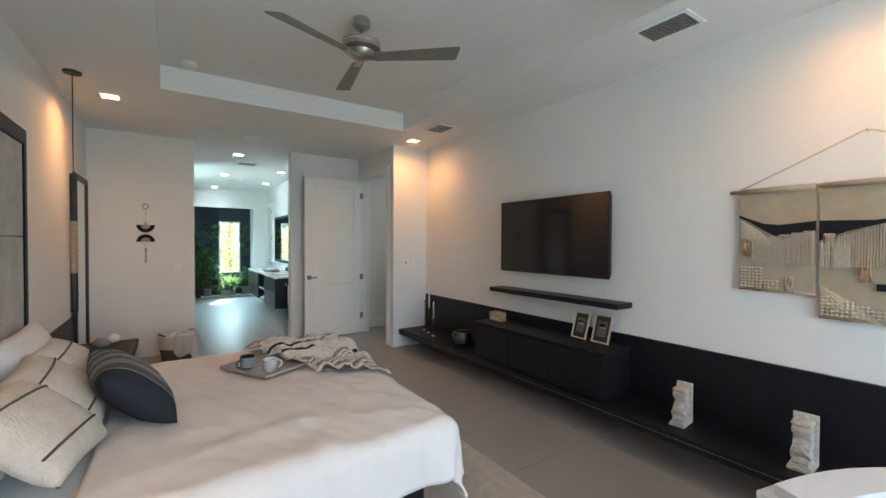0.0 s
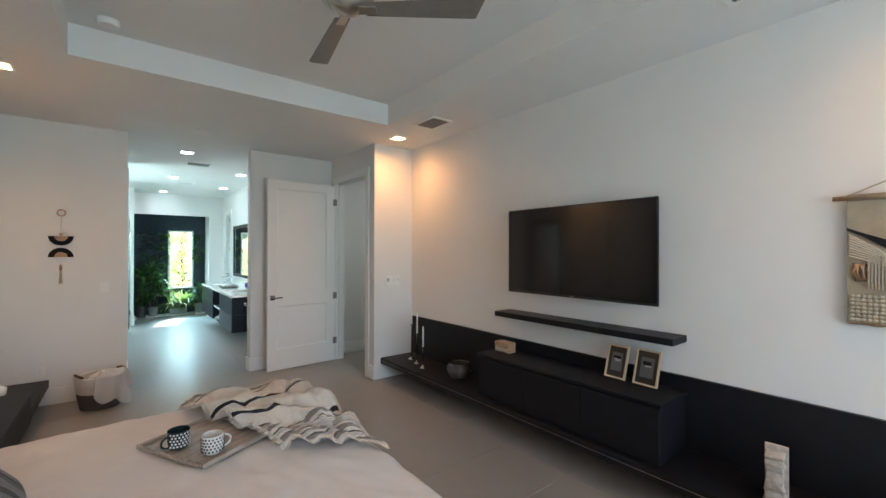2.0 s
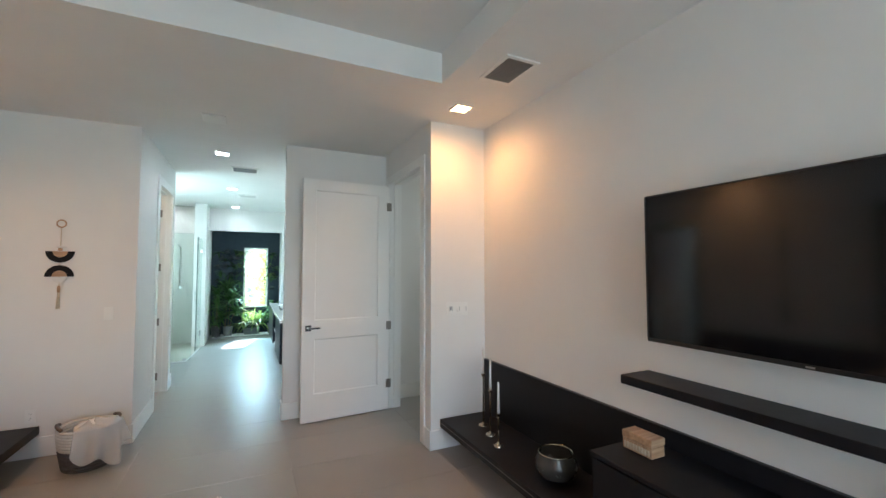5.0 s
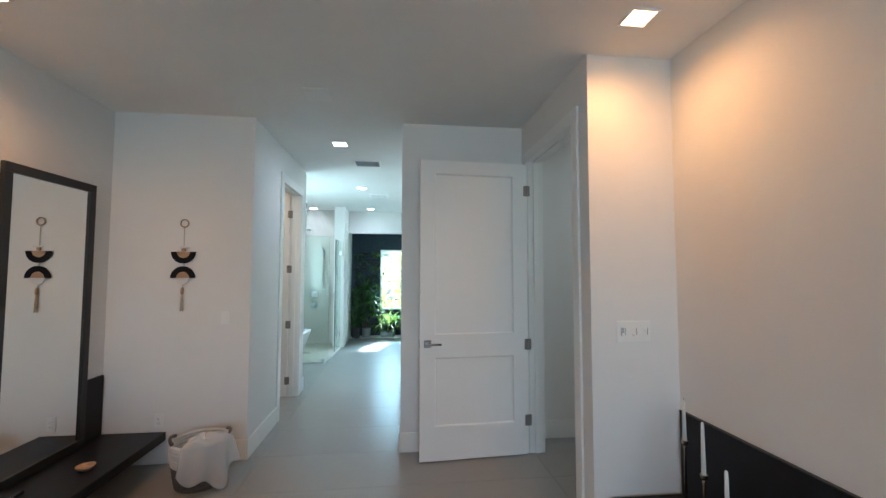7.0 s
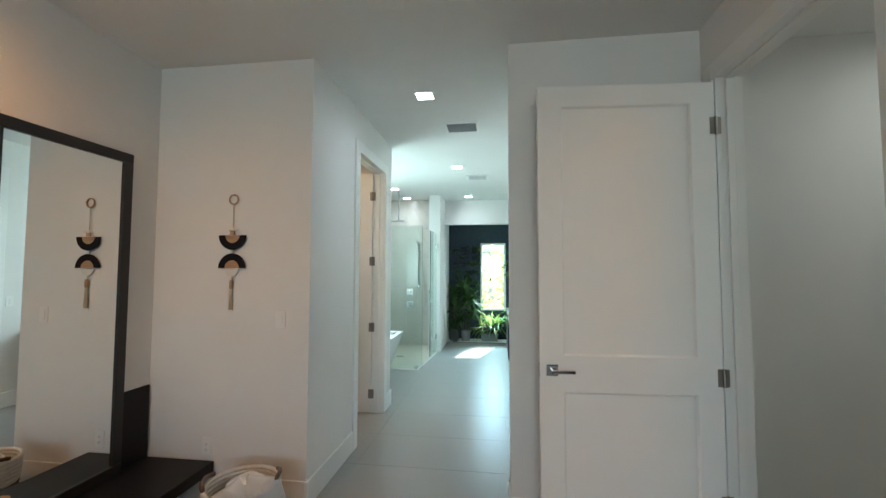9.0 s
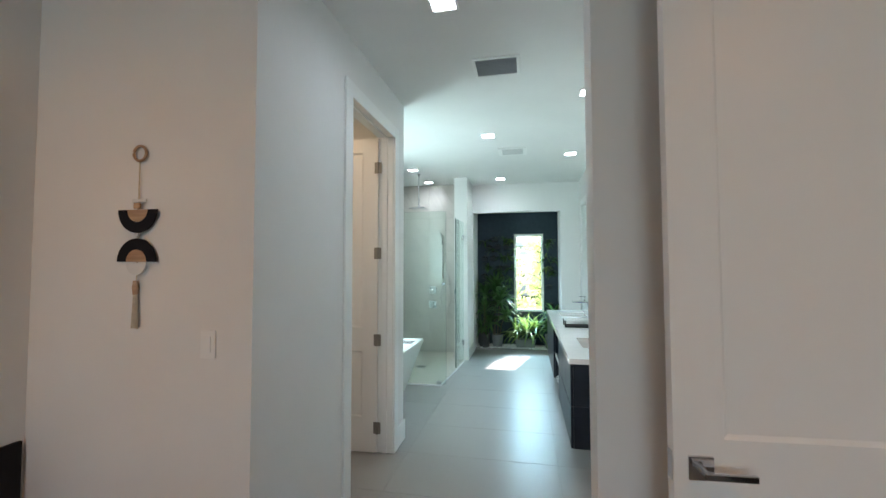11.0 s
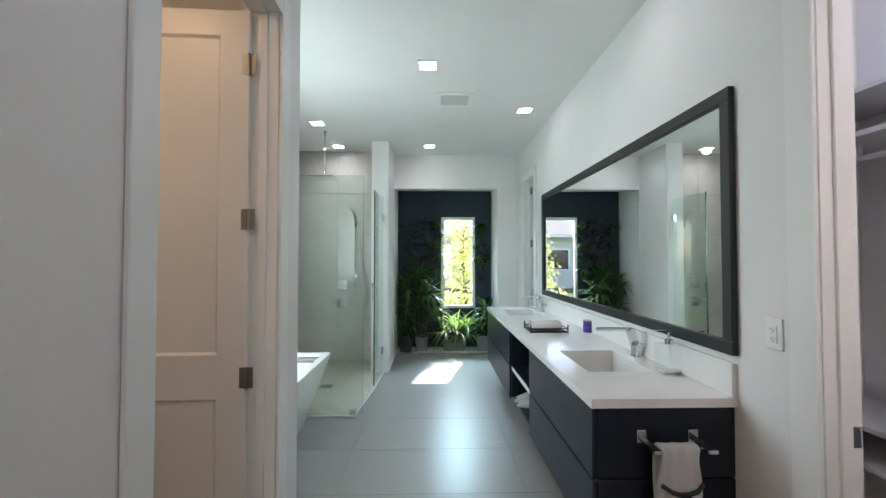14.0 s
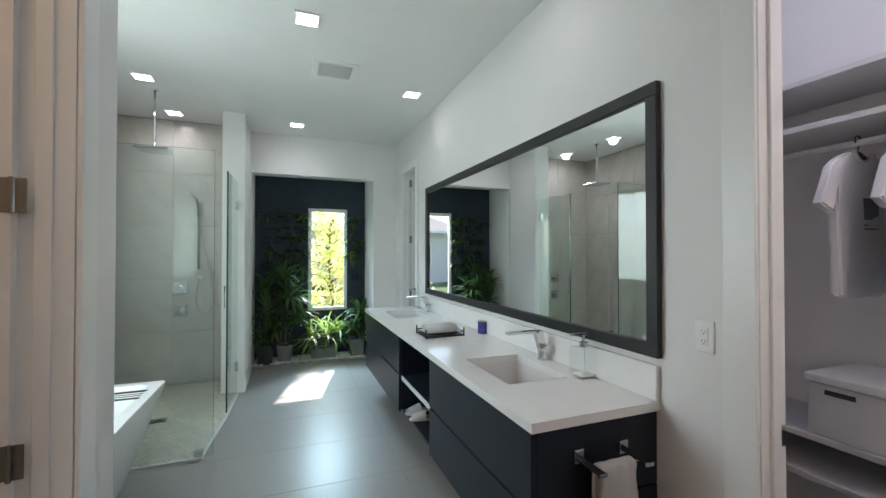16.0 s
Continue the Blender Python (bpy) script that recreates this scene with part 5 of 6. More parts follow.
part("end_panel_upper", box(B(), VX + 0.004, XB - 0.003, VY0 - 0.018, VY0, 0.560, 0.859, 0.002), NAVY, van)
part("end_panel_far", box(B(), VX + 0.004, XB - 0.003, VY1, VY1 + 0.018, 0.26, 0.859, 0.002), NAVY, van)
for a, b in ((VY0 - 0.016, 9.890), (10.625, VY1 + 0.016)):
    part("drawer_front", box(B(), VX - 0.016, VX + 0.003, a, b, 0.262, 0.550, 0.003), NAVY, van)
    part("drawer_front", box(B(), VX - 0.016, VX + 0.003, a, b, 0.560, 0.850, 0.003), NAVY, van)
part("shelf", box(B(), VX + 0.010, XB - 0.021, 9.895, 10.62, 0.512, 0.545, 0.002), NAVY, van)
# Shelf itself is dark; this pale strip paints the light on its front edge.
part("shelf_edge", box(B(), VX + 0.004, VX + 0.0095, 9.895, 10.62, 0.512, 0.545, 0.001), CLOSET, van, "pale grey strip painted as light on the shelf edge")

# continuous top with two cutouts
bm = B()
S = [(2.192, 2.535, 9.155, 9.645), (2.175, 2.52, 11.27, 11.73)]
X0, X1, Y0, Y1, Z0, Z1 = 2.045, XB - 0.001, 8.742, 12.055, 0.860, 0.898
xs_, ys_ = (X0, S[0][0], S[0][1], X1), (Y0, S[0][2], S[0][3], S[1][2], S[1][3], Y1)
gv = [[bm.verts.new((x, y, Z0)) for y in ys_] for x in xs_]
cells = [bm.faces.new((gv[i][j], gv[i + 1][j], gv[i + 1][j + 1], gv[i][j + 1])) for i in range(3) for j in range(5) if not (i == 1 and j in (1, 3))]
up = bmesh.ops.extrude_face_region(bm, geom=cells)["geom"]
bmesh.ops.translate(bm, vec=(0, 0, Z1 - Z0), verts=[g for g in up if isinstance(g, bmesh.types.BMVert)])
for i in range(3):
    for j in range(5):
        if not (i == 1 and j in (1, 3)):
            bm.faces.new((gv[i][j], gv[i][j + 1], gv[i + 1][j + 1], gv[i + 1][j])) if not bm.faces.get((gv[i][j], gv[i + 1][j], gv[i + 1][j + 1], gv[i][j + 1])) else None
solid("worktop", bm, QUARTZ, "polished white quartz worktop with two sink cutouts", "worktop")
solid("backsplash", box(B(), XB - 0.022, XB - 0.001, Y0, Y1, 0.899, 1.045, 0.002), QUARTZ, "white quartz upstand behind the sinks", "backsplash")


def sink(x0, x1, y0, y1):
    s = thing("sink", ((x0 + x1) / 2, (y0 + y1) / 2, 0.70), "white rectangular undermount sink basin", "sink", "sinks")
    bm = B()
    t, zb = 0.014, 0.715
    box(bm, x0 - t, x0, y0 - t, y1 + t, zb, 0.8595)
    box(bm, x1, x1 + t, y0 - t, y1 + t, zb, 0.8595)
    box(bm, x0, x1, y0 - t, y0, zb, 0.8595)
    box(bm, x0, x1, y1, y1 + t, zb, 0.8595)
    box(bm, x0 - t, x1 + t, y0 - t, y1 + t, zb - t, zb)
    part("basin", bm, CERW, s)
    cx, cy = (x0 + x1) / 2 + 0.05, (y0 + y1) / 2
    part("drain", lathe(B(), [(0.028, zb + 0.0005), (0.028, zb + 0.004), (0.018, zb + 0.005)], cx, cy, 20), CHROME, s)


for q in S:
    sink(*q)


def faucet(x, y, z):
    f = thing("faucet", (0, 0, 0), "angular chrome single-lever basin faucet", "faucet", "faucets")
    part("base", lathe(B(), [(0.027, 0.0), (0.027, 0.006), (0.022, 0.008), (0.022, 0.045), (0.020, 0.047)], 0, 0, 24), CHROME, f, auto=True)
    part("body", prism(B(), [(0.022, 0.04), (-0.016, 0.04), (-0.046, 0.135), (-0.046, 0.148), (-0.01, 0.148)], "y", -0.017, 0.017), CHROME, f)
    bm = box(B(), -0.205, -0.03, -0.017, 0.017, 0.136, 0.150, 0.003)
    part("spout", bm, CHROME, f)
    M = Matrix.Translation((0.0, -0.02, 0.062)) @ Matrix.Rotation(radians(90), 4, "X")
    part("lever_hub", lathe(B(), [(0.019, -0.03), (0.019, 0.022), (0.016, 0.026)], 0, 0, 20, M), CHROME, f, auto=True)
    part("lever", box(B(), 0.0, 0.075, -0.048, -0.036, 0.070, 0.078, 0.002), CHROME, f)
    put(f, x, y, z)
    f.matrix_basis = f.matrix_basis @ Matrix.Scale(1.15, 4)


faucet(2.605, 9.48, 0.898)
faucet(2.605, 11.53, 0.898)


def soap(x, y, z):
    s = thing("soap_dispenser", (0, 0, 0), "square clear glass soap bottle with chrome pump", "soap dispenser", "soap bottles")
    part("bottle", box(B(), -0.045, 0.045, -0.040, 0.040, 0.001, 0.125, 0.008, 3), CLEARB, s, auto=True)
    part("base_liquid", box(B(), -0.038, 0.038, -0.033, 0.033, 0.006, 0.014, 0.003), WAX, s)
    part("collar", lathe(B(), [(0.017, 0.125), (0.017, 0.143)], 0, 0, 20), CHROME, s)
    part("pump", tube(B(), [(0, 0, 0.142), (0, 0, 0.175)], 0.006, 10), CHROME, s)
    part("nozzle", box(B(), -0.065, 0.012, -0.006, 0.006, 0.172, 0.183, 0.002), CHROME, s)
    part("straw", tube(B(), [(0, 0, 0.124), (0.004, 0, 0.02)], 0.002, 6), PLATE, s)
    put(s, x, y, z)
    s.matrix_basis = s.matrix_basis @ Matrix.Scale(1.2, 4)


soap(2.605, 9.13, 0.898)
soap(2.585, 11.93, 0.898)
cn = thing("blue_candle_jar", (2.63, 10.30, 0.88), "cobalt blue mottled glass candle jar on the worktop", "candle")
part("jar", lathe(B(), [(0.036, 0.8805), (0.038, 0.885), (0.038, 0.975), (0.035, 0.976), (0.034, 0.96), (0.0, 0.958)], 2.63, 10.30, 28, close=False), BLUEG, cn, auto=True)
part("rim", lathe(B(), [(0.0385, 0.972), (0.0385, 0.978)], 2.63, 10.30, 28), SILVER, cn)
cn.location.z += 0.018
ty = thing("towel_tray", (2.34, 10.42, 0.88), "black wire-edged tray holding rolled hand towels", "tray")
part("base", box(B(), 2.20, 2.49, 10.31, 10.53, 0.883, 0.893, 0.002), BLACKM, ty)
bm = B()
tube(bm, [(2.195, 10.305, 0.915), (2.495, 10.305, 0.915), (2.495, 10.535, 0.915), (2.195, 10.535, 0.915), (2.195, 10.305, 0.915)], 0.004, 6)
part("rail", bm, BLACKM, ty)
for q in ((2.197, 10.307), (2.493, 10.307), (2.493, 10.533), (2.197, 10.533)):
    part("post", tube(B(), [(q[0], q[1], 0.8805), (q[0], q[1], 0.945)], 0.005, 6), BLACKM, ty)


ty.location += Vector((-0.04, -0.05, 0.018))


def roll_towel(x, y0, y1, z, r=0.037):
    bm = B()
    pts = []
    for i in range(54):
        a = i / 54 * 2 * math.pi * 2.6
        rr = 0.004 + (r - 0.004) * i / 53
        pts.append((rr * math.cos(a), rr * math.sin(a)))
    inn = [(p[0] * (1 - 0.0045 / max(0.005, math.hypot(*p))), p[1] * (1 - 0.0045 / max(0.005, math.hypot(*p)))) for p in pts]
    A, C = [[(x0 + x, z + z0) for x0, z0 in L_] for L_ in (pts, inn)]
    for a, b in ((y0, y1),):
        o1 = [bm.verts.new((a, p[0], p[1])) for p in A]
        o2 = [bm.verts.new((b, p[0], p[1])) for p in A]
        i1 = [bm.verts.new((a, p[0], p[1])) for p in C]
        i2 = [bm.verts.new((b, p[0], p[1])) for p in C]
        for k in range(53):
            bm.faces.new((o1[k], o1[k + 1], o2[k + 1], o2[k]))
            bm.faces.new((i1[k], i2[k], i2[k + 1], i1[k + 1]))
            bm.faces.new((o1[k], i1[k], i1[k + 1], o1[k + 1]))
            bm.faces.new((o2[k], o2[k + 1], i2[k + 1], i2[k]))
    return solid("rolled_towel", bm, TOWEL, "small rolled white hand towel on the black tray", "towel", "rolled towels", smooth=True)


for i, yy in enumerate((10.315, 10.402)):
    roll_towel(yy, 2.175 + 0.01 * i, 2.415 + 0.01 * i, 0.949)


def slipper(x, y, z, yaw):
    s = thing("slipper", (0, 0, 0), "white terry spa slipper on the vanity shelf", "slipper", "slippers")
    out = [(0.13 * math.cos(a / 20 * 2 * math.pi), (0.042 + 0.008 * math.cos(a / 20 * 2 * math.pi)) * math.sin(a / 20 * 2 * math.pi)) for a in range(20)]
    part("sole", prism(B(), out, "z", 0.0, 0.014), TOWEL, s)
    bm = B()
    n = 12
    g = [[bm.verts.new((0.01 + 0.105 * i / 8, (0.047 - 0.015 * (i / 8) ** 3) * math.cos(math.pi * j / n), 0.014 + (0.055 - 0.030 * i / 8) * math.sin(math.pi * j / n))) for j in range(n + 1)] for i in range(9)]
    for i in range(8):
        for j in range(n):
            bm.faces.new((g[i][j], g[i + 1][j], g[i + 1][j + 1], g[i][j + 1]))
    part("upper", bm, TOWEL, s, smooth=True)
    put(s, x, y, z, 0, 0, yaw)


slipper(2.20, 10.52, 0.2785, 190)
slipper(2.20, 10.38, 0.2785, 175)

# towel holder on the cabinet end
th_ = thing("towel_bar", (2.37, 8.756, 0.73), "chrome towel bar with flat arms on the vanity end", "towel bar")
for xx in (2.262, 2.482):
    part("wall_plate", box(B(), xx - 0.021, xx + 0.021, 8.748, 8.7565, 0.712, 0.765, 0.002), CHROME, th_)
    part("arm", box(B(), xx - 0.016, xx + 0.016, 8.63, 8.7475, 0.728, 0.735, 0.001), PLASTK, th_, "dark flat arm")
    part("tip", box(B(), xx - 0.018, xx + 0.018, 8.622, 8.63, 0.722, 0.737, 0.001), CHROME, th_)
part("bar", tube(B(), [(2.255, 8.68, 0.722), (2.49, 8.68, 0.722)], 0.006, 8), CHROME, th_, smooth=True)


def towelfn(u, v):
    w = 0.085 - 0.016 * math.exp(-((v - 0.55) / 0.07) ** 2)
    x = 2.368 + (u - 0.5) * 2 * w
    fold = 0.006 * math.sin(u * 17)
    L_ = 0.9
    s = v * L_ - 0.42
    if abs(s) < 0.02:
        return Vector((x, 8.68 - s * 0.9, 0.738 + fold * 0.2))
    sg = 1 if s > 0 else -1
    return Vector((x + 0.004 * math.sin(v * 14), 8.68 - sg * (0.022 + 0.010 * abs(s)) + fold, 0.736 - (abs(s) - 0.02)))


tw = solid("hand_towel", cloth(towelfn, 26, 60), TOWEL, "thick white terry towel folded over the bar", "towel", smooth=True)
mt = tw.modifiers.new("thickness", "SOLIDIFY")
mt.thickness = 0.016
rb = thing("ribbon", (2.368, 8.64, 0.45), "black ribbon tied round the hanging towel", "ribbon")
part("band", tube(B(), [(2.285, 8.645, 0.592), (2.32, 8.630, 0.572), (2.368, 8.628, 0.560), (2.42, 8.630, 0.574), (2.452, 8.645, 0.594)], 0.009, 6), RIBBON, rb, smooth=True)
part("knot", box(B(), 2.352, 2.386, 8.612, 8.632, 0.545, 0.575, 0.006, 2), RIBBON, rb)
part("tail", box(B(), 2.362, 2.378, 8.618, 8.624, 0.43, 0.548, 0.001), RIBBON, rb)
part("tail", prism(B(), [(2.372, 0.55), (2.386, 0.548), (2.392, 0.46), (2.378, 0.455)], "y", 8.612, 8.616), RIBBON, rb)

vm = thing("vanity_mirror", (XB - 0.02, 10.2, 1.08), "wide black framed mirror above the double vanity", "mirror")
my0, my1, mz0, mz1, mf = 8.728, 11.725, 1.078, 2.228, 0.058
bm = B()
box(bm, XB - 0.030, XB - 0.001, my0, my1, mz0, mz0 + mf, 0.003)
box(bm, XB - 0.030, XB - 0.001, my0, my1, mz1 - mf, mz1, 0.003)
box(bm, XB - 0.030, XB - 0.001, my0, my0 + mf, mz0 + mf, mz1 - mf, 0.003)
box(bm, XB - 0.030, XB - 0.001, my1 - mf, my1, mz0 + mf, mz1 - mf, 0.003)
part("frame", bm, BLACKM, vm)
part("mirror_glass", box(B(), XB - 0.012, XB - 0.004, my0 + mf, my1 - mf, mz0 + mf, mz1 - mf), MIRROR, vm)

# ---- tub and shower ----
tub = thing("freestanding_tub", (0.0, 10.15, 0.0), "white freestanding bathtub with tapered sides and flat rim", "bathtub")


def ring(x0, x1, y0, y1, z, r, n=6):
    pts = []
    for cx, cy, a0 in ((x1 - r, y1 - r, 0), (x0 + r, y1 - r, 90), (x0 + r, y0 + r, 180), (x1 - r, y0 + r, 270)):
        for i in range(n + 1):
            a = radians(a0 + 90 * i / n)
            pts.append((cx + r * math.cos(a), cy + r * math.sin(a), z))
    return pts


def loft(bm, rings, cap0=True, cap1=True):
    R = [[bm.verts.new(p) for p in r] for r in rings]
    n = len(R[0])
    for a, b in zip(R, R[1:]):
        for i in range(n):
            bm.faces.new((a[i], a[(i + 1) % n], b[(i + 1) % n], b[i]))
    if cap0:
        bm.faces.new(R[0][::-1])
    if cap1:
        bm.faces.new(R[-1])
    return bm


bm = loft(B(), [ring(-0.30, 0.24, 9.55, 10.72, 0.002, 0.05), ring(-0.40, 0.418, 9.40, 10.925, 0.585, 0.03), ring(-0.40, 0.418, 9.40, 10.925, 0.605, 0.03),
                ring(-0.33, 0.35, 9.47, 10.855, 0.606, 0.06), ring(-0.30, 0.30, 9.52, 10.78, 0.50, 0.08), ring(-0.24, 0.24, 9.62, 10.68, 0.20, 0.10)])
part("shell", bm, TUBM, tub, auto=True)
part("drain", lathe(B(), [(0.03, 0.201), (0.03, 0.206)], 0.0, 10.5, 20), CHROME, tub)
cd = thing("bath_caddy", (0.0, 10.62, 0.606), "slim black wire bath caddy across the tub", "bath caddy")
bm = B()
for yy in (10.55, 10.59, 10.63, 10.67):
    tube(bm, [(-0.36, yy, 0.612), (-0.20, yy, 0.612), (-0.18, yy, 0.58), (0.18, yy, 0.58), (0.20, yy, 0.612), (0.36, yy, 0.612)], 0.003, 6)
part("wires", bm, BLACKM, cd)
part("side_rail", tube(B(), [(-0.37, 10.53, 0.613), (0.37, 10.53, 0.613)], 0.004, 6), BLACKM, cd)
part("side_rail", tube(B(), [(-0.37, 10.69, 0.613), (0.37, 10.69, 0.613)], 0.004, 6), BLACKM, cd)

foot = [(XW, 10.93), (0.635, 10.93), (0.70, 11.70), (0.735, 12.43), (0.57, 12.43), (0.57, YB), (XW, YB)]
solid("shower_floor", prism(B(), foot, "z", 0.0005, 0.012), PEBBLE, kind="structure")
solid("shower_threshold", prism(B(), [(XW, 10.915), (0.647, 10.915), (0.715, 11.70), (0.75, 12.43), (0.735, 12.43), (0.70, 11.70), (0.635, 10.93), (XW, 10.93)], "z", 0.0005, 0.014), CLOSET, kind="structure")


def inside(p, poly):
    c = False
    for i in range(len(poly)):
        (x1, y1), (x2, y2) = poly[i], poly[i - 1]
        if (y1 > p[1]) != (y2 > p[1]) and p[0] < (x2 - x1) * (p[1] - y1) / (y2 - y1) + x1:
            c = not c
    return c


def pebbles(name, poly, z, step, size, material, seed, hgt=0.006):
    rnd = random.Random(seed)
    V, F = [], []
    xs, ys = [p[0] for p in poly], [p[1] for p in poly]
    y = min(ys)
    row = 0
    while y < max(ys):
        x = min(xs) + (step / 2 if row % 2 else 0)
        while x < max(xs):
            cx, cy = x + rnd.uniform(-0.25, 0.25) * step, y + rnd.uniform(-0.25, 0.25) * step
            if inside((cx, cy), poly):
                a0, rx, ry = rnd.uniform(0, 3), size * rnd.uniform(0.7, 1.1), size * rnd.uniform(0.55, 0.85)
                b = len(V)
                hh = hgt * rnd.uniform(0.7, 1.2)
                for k in range(7):
                    a = k / 7 * 2 * math.pi
                    px, py = rx * math.cos(a), ry * math.sin(a)
                    V.append((cx + px * math.cos(a0) - py * math.sin(a0), cy + px * math.sin(a0) + py * math.cos(a0), z))
                for k in range(7):
                    a = k / 7 * 2 * math.pi
                    px, py = rx * 0.7 * math.cos(a), ry * 0.7 * math.sin(a)
                    V.append((cx + px * math.cos(a0) - py * math.sin(a0), cy + px * math.sin(a0) + py * math.cos(a0), z + hh))
                for k in range(7):
                    F.append((b + k, b + (k + 1) % 7, b + 7 + (k + 1) % 7, b + 7 + k))
                F.append(tuple(b + 7 + k for k in range(7)))
            x += step
        y += step * 0.87
        row += 1
    me = bpy.data.meshes.new(name)
    me.from_pydata(V, [], F)
    me.materials.append(material)
    me.shade_smooth()
    ob = new(name, me)
    ob.location = ORIGIN
    return tagged(ob, "smooth pale pebbles set in the floor", "pebbles", "", "stuff")


pebbles("shower_pebbles", foot, 0.012, 0.036, 0.018, PEBBLE, 3, 0.004)

# large format tiles on the shower walls
tiles = []


def wall_tiles():
    bmy = box(B(), 0.0, 0.603, 0.0, 0.010, 0.0, 0.603, 0.0012)
    me_y = finish("tile", bmy, SHTILE)
    bmx = box(B(), 0.0, 0.010, 0.0, 0.603, 0.0, 0.603, 0.0012)
    me_x = finish("tile", bmx, SHTILE)
    back = solid("shower_tile_back", box(B(), XW, 0.57, YB + 0.009, YB + 0.0125, 0.0, H), GROUT, kind="structure")
    west = solid("shower_tile_west", box(B(), XW + 0.0005, XW + 0.003, 10.95, YB, 0.0, H), GROUT, kind="structure")
    east = solid("shower_tile_east", box(B(), 0.567, 0.5695, 12.432, YB, 0.0, H), GROUT, kind="structure")
    for r in range(5):
        for q in range(2):
            t = new("tile", me_y)
            t.location = (XW + 0.012 + q * 0.57, YB - 0.001, 0.014 + r * 0.606)
            t.scale = (0.567 / 0.603, 1, 1)
            t.parent = back
        for q in range(4):
            t = new("tile", me_x)
            t.location = (XW + 0.002, 10.95 + q * 0.5, 0.014 + r * 0.606)
            t.scale = (1, 0.497 / 0.603, 1)
            t.parent = west
        t = new("tile", me_x)
        t.location = (0.558, 12.435, 0.014 + r * 0.606)
        t.scale = (1, 0.505 / 0.603, 1)
        t.parent = east


wall_tiles()

GH = 2.285
sg = thing("shower_screen", (0.6, 11.2, 0.014), "clear frameless glass shower screen with chrome clamps", "shower screen")
g1 = part("front_pane", box(B(), XW + 0.003, 0.715, 10.935, 10.945, 0.016, GH, 0.001), GLASS, sg)
part("edge", box(B(), 0.7152, 0.7164, 10.9355, 10.9445, 0.017, GH), GEDGE, sg)
part("top_edge", box(B(), XW + 0.003, 0.715, 10.9355, 10.9445, GH + 0.0002, GH + 0.001), GEDGE, sg)
part("foot_clamp", box(B(), 0.592, 0.648, 10.925, 10.955, 0.0145, 0.062, 0.002), CHROME, sg)
sdr = thing("shower_door", (0.78, 12.41, 0.03), "clear glass shower door standing ajar on chrome hinges", "shower door")


def slab(p, q, z0, z1, t=0.010):
    d = Vector((q[0] - p[0], q[1] - p[1]))
    n_ = Vector((-d.y, d.x)).normalized() * t / 2
    return prism(B(), [(p[0] + n_.x, p[1] + n_.y), (q[0] + n_.x, q[1] + n_.y), (q[0] - n_.x, q[1] - n_.y), (p[0] - n_.x, p[1] - n_.y)], "z", z0, z1)


part("pane", slab((0.702, 11.765), (0.722, 12.405), 0.03, GH), GLASS, sdr)
part("edge", slab((0.7018, 11.758), (0.702, 11.7645), 0.03, GH, 0.013), GEDGE, sdr)
for z in (0.30, 2.03):
    part("hinge", slab((0.7205, 12.345), (0.7225, 12.409), z - 0.045, z + 0.045, 0.03), CHROME, sdr)
part("handle", tube(B(), [(0.70, 11.84, 1.0), (0.67, 11.84, 1.0), (0.67, 11.84, 1.2), (0.70, 11.84, 1.2)], 0.007, 8), CHROME, sdr, smooth=True)

rh = thing("rain_shower_head", (0.06, 12.0, H), "square chrome rain shower head on ceiling arm", "shower head")
part("flange", lathe(B(), [(0.03, H - 0.001), (0.03, H - 0.012)], 0.06, 12.0, 24), CHROME, rh)
part("arm", tube(B(), [(0.06, 12.0, H - 0.01), (0.06, 12.0, 2.50)], 0.010, 12), CHROME, rh, smooth=True)
part("head", box(B(), -0.07, 0.19, 11.87, 12.13, 2.472, 2.490, 0.003), CHROME, rh)
part("ball_joint", lathe(B(), [(0.010, 2.525), (0.018, 2.51), (0.018, 2.495), (0.012, 2.49)][::-1], 0.06, 12.0, 16), CHROME, rh, smooth=True)

for z, lab, nm in ((1.12, "square chrome shower diverter plate with lever", "shower_diverter"), (0.86, "square chrome shower valve plate with knob", "shower_valve")):
    v = thing(nm, (0.075, YB, z), lab, "shower valve")
    part("plate", box(B(), 0.005, 0.145, YB - 0.012, YB - 0.0015, z - 0.065, z + 0.065, 0.003), CHROME, v)
    M = Matrix.Translation((0.075, YB - 0.03, z)) @ Matrix.Rotation(radians(90), 4, "X")
    part("knob", lathe(B(), [(0.024, -0.02), (0.024, 0.02), (0.02, 0.024)], 0, 0, 20, M), CHROME, v, auto=True)
    if z > 1:
        part("lever", box(B(), 0.07, 0.155, YB - 0.055, YB - 0.045, z - 0.03, z - 0.018, 0.002), CHROME, v)
    else:
        part("lever", box(B(), 0.067, 0.083, YB - 0.062, YB - 0.052, z - 0.07, z + 0.04, 0.002), CHROME, v)
hs = thing("hand_shower", (0.265, YB, 1.3), "chrome hand shower on slide rail with looping hose", "hand shower")
part("rail", tube(B(), [(0.265, YB - 0.05, 1.33), (0.265, YB - 0.05, 2.13)], 0.010, 12), NICKEL, hs, smooth=True)
for z in (1.36, 2.10):
    part("bracket", box(B(), 0.252, 0.278, YB - 0.05, YB - 0.0015, z - 0.013, z + 0.013, 0.002), NICKEL, hs)
part("slider", box(B(), 0.245, 0.285, YB - 0.085, YB - 0.035, 1.97, 2.01, 0.003), NICKEL, hs)
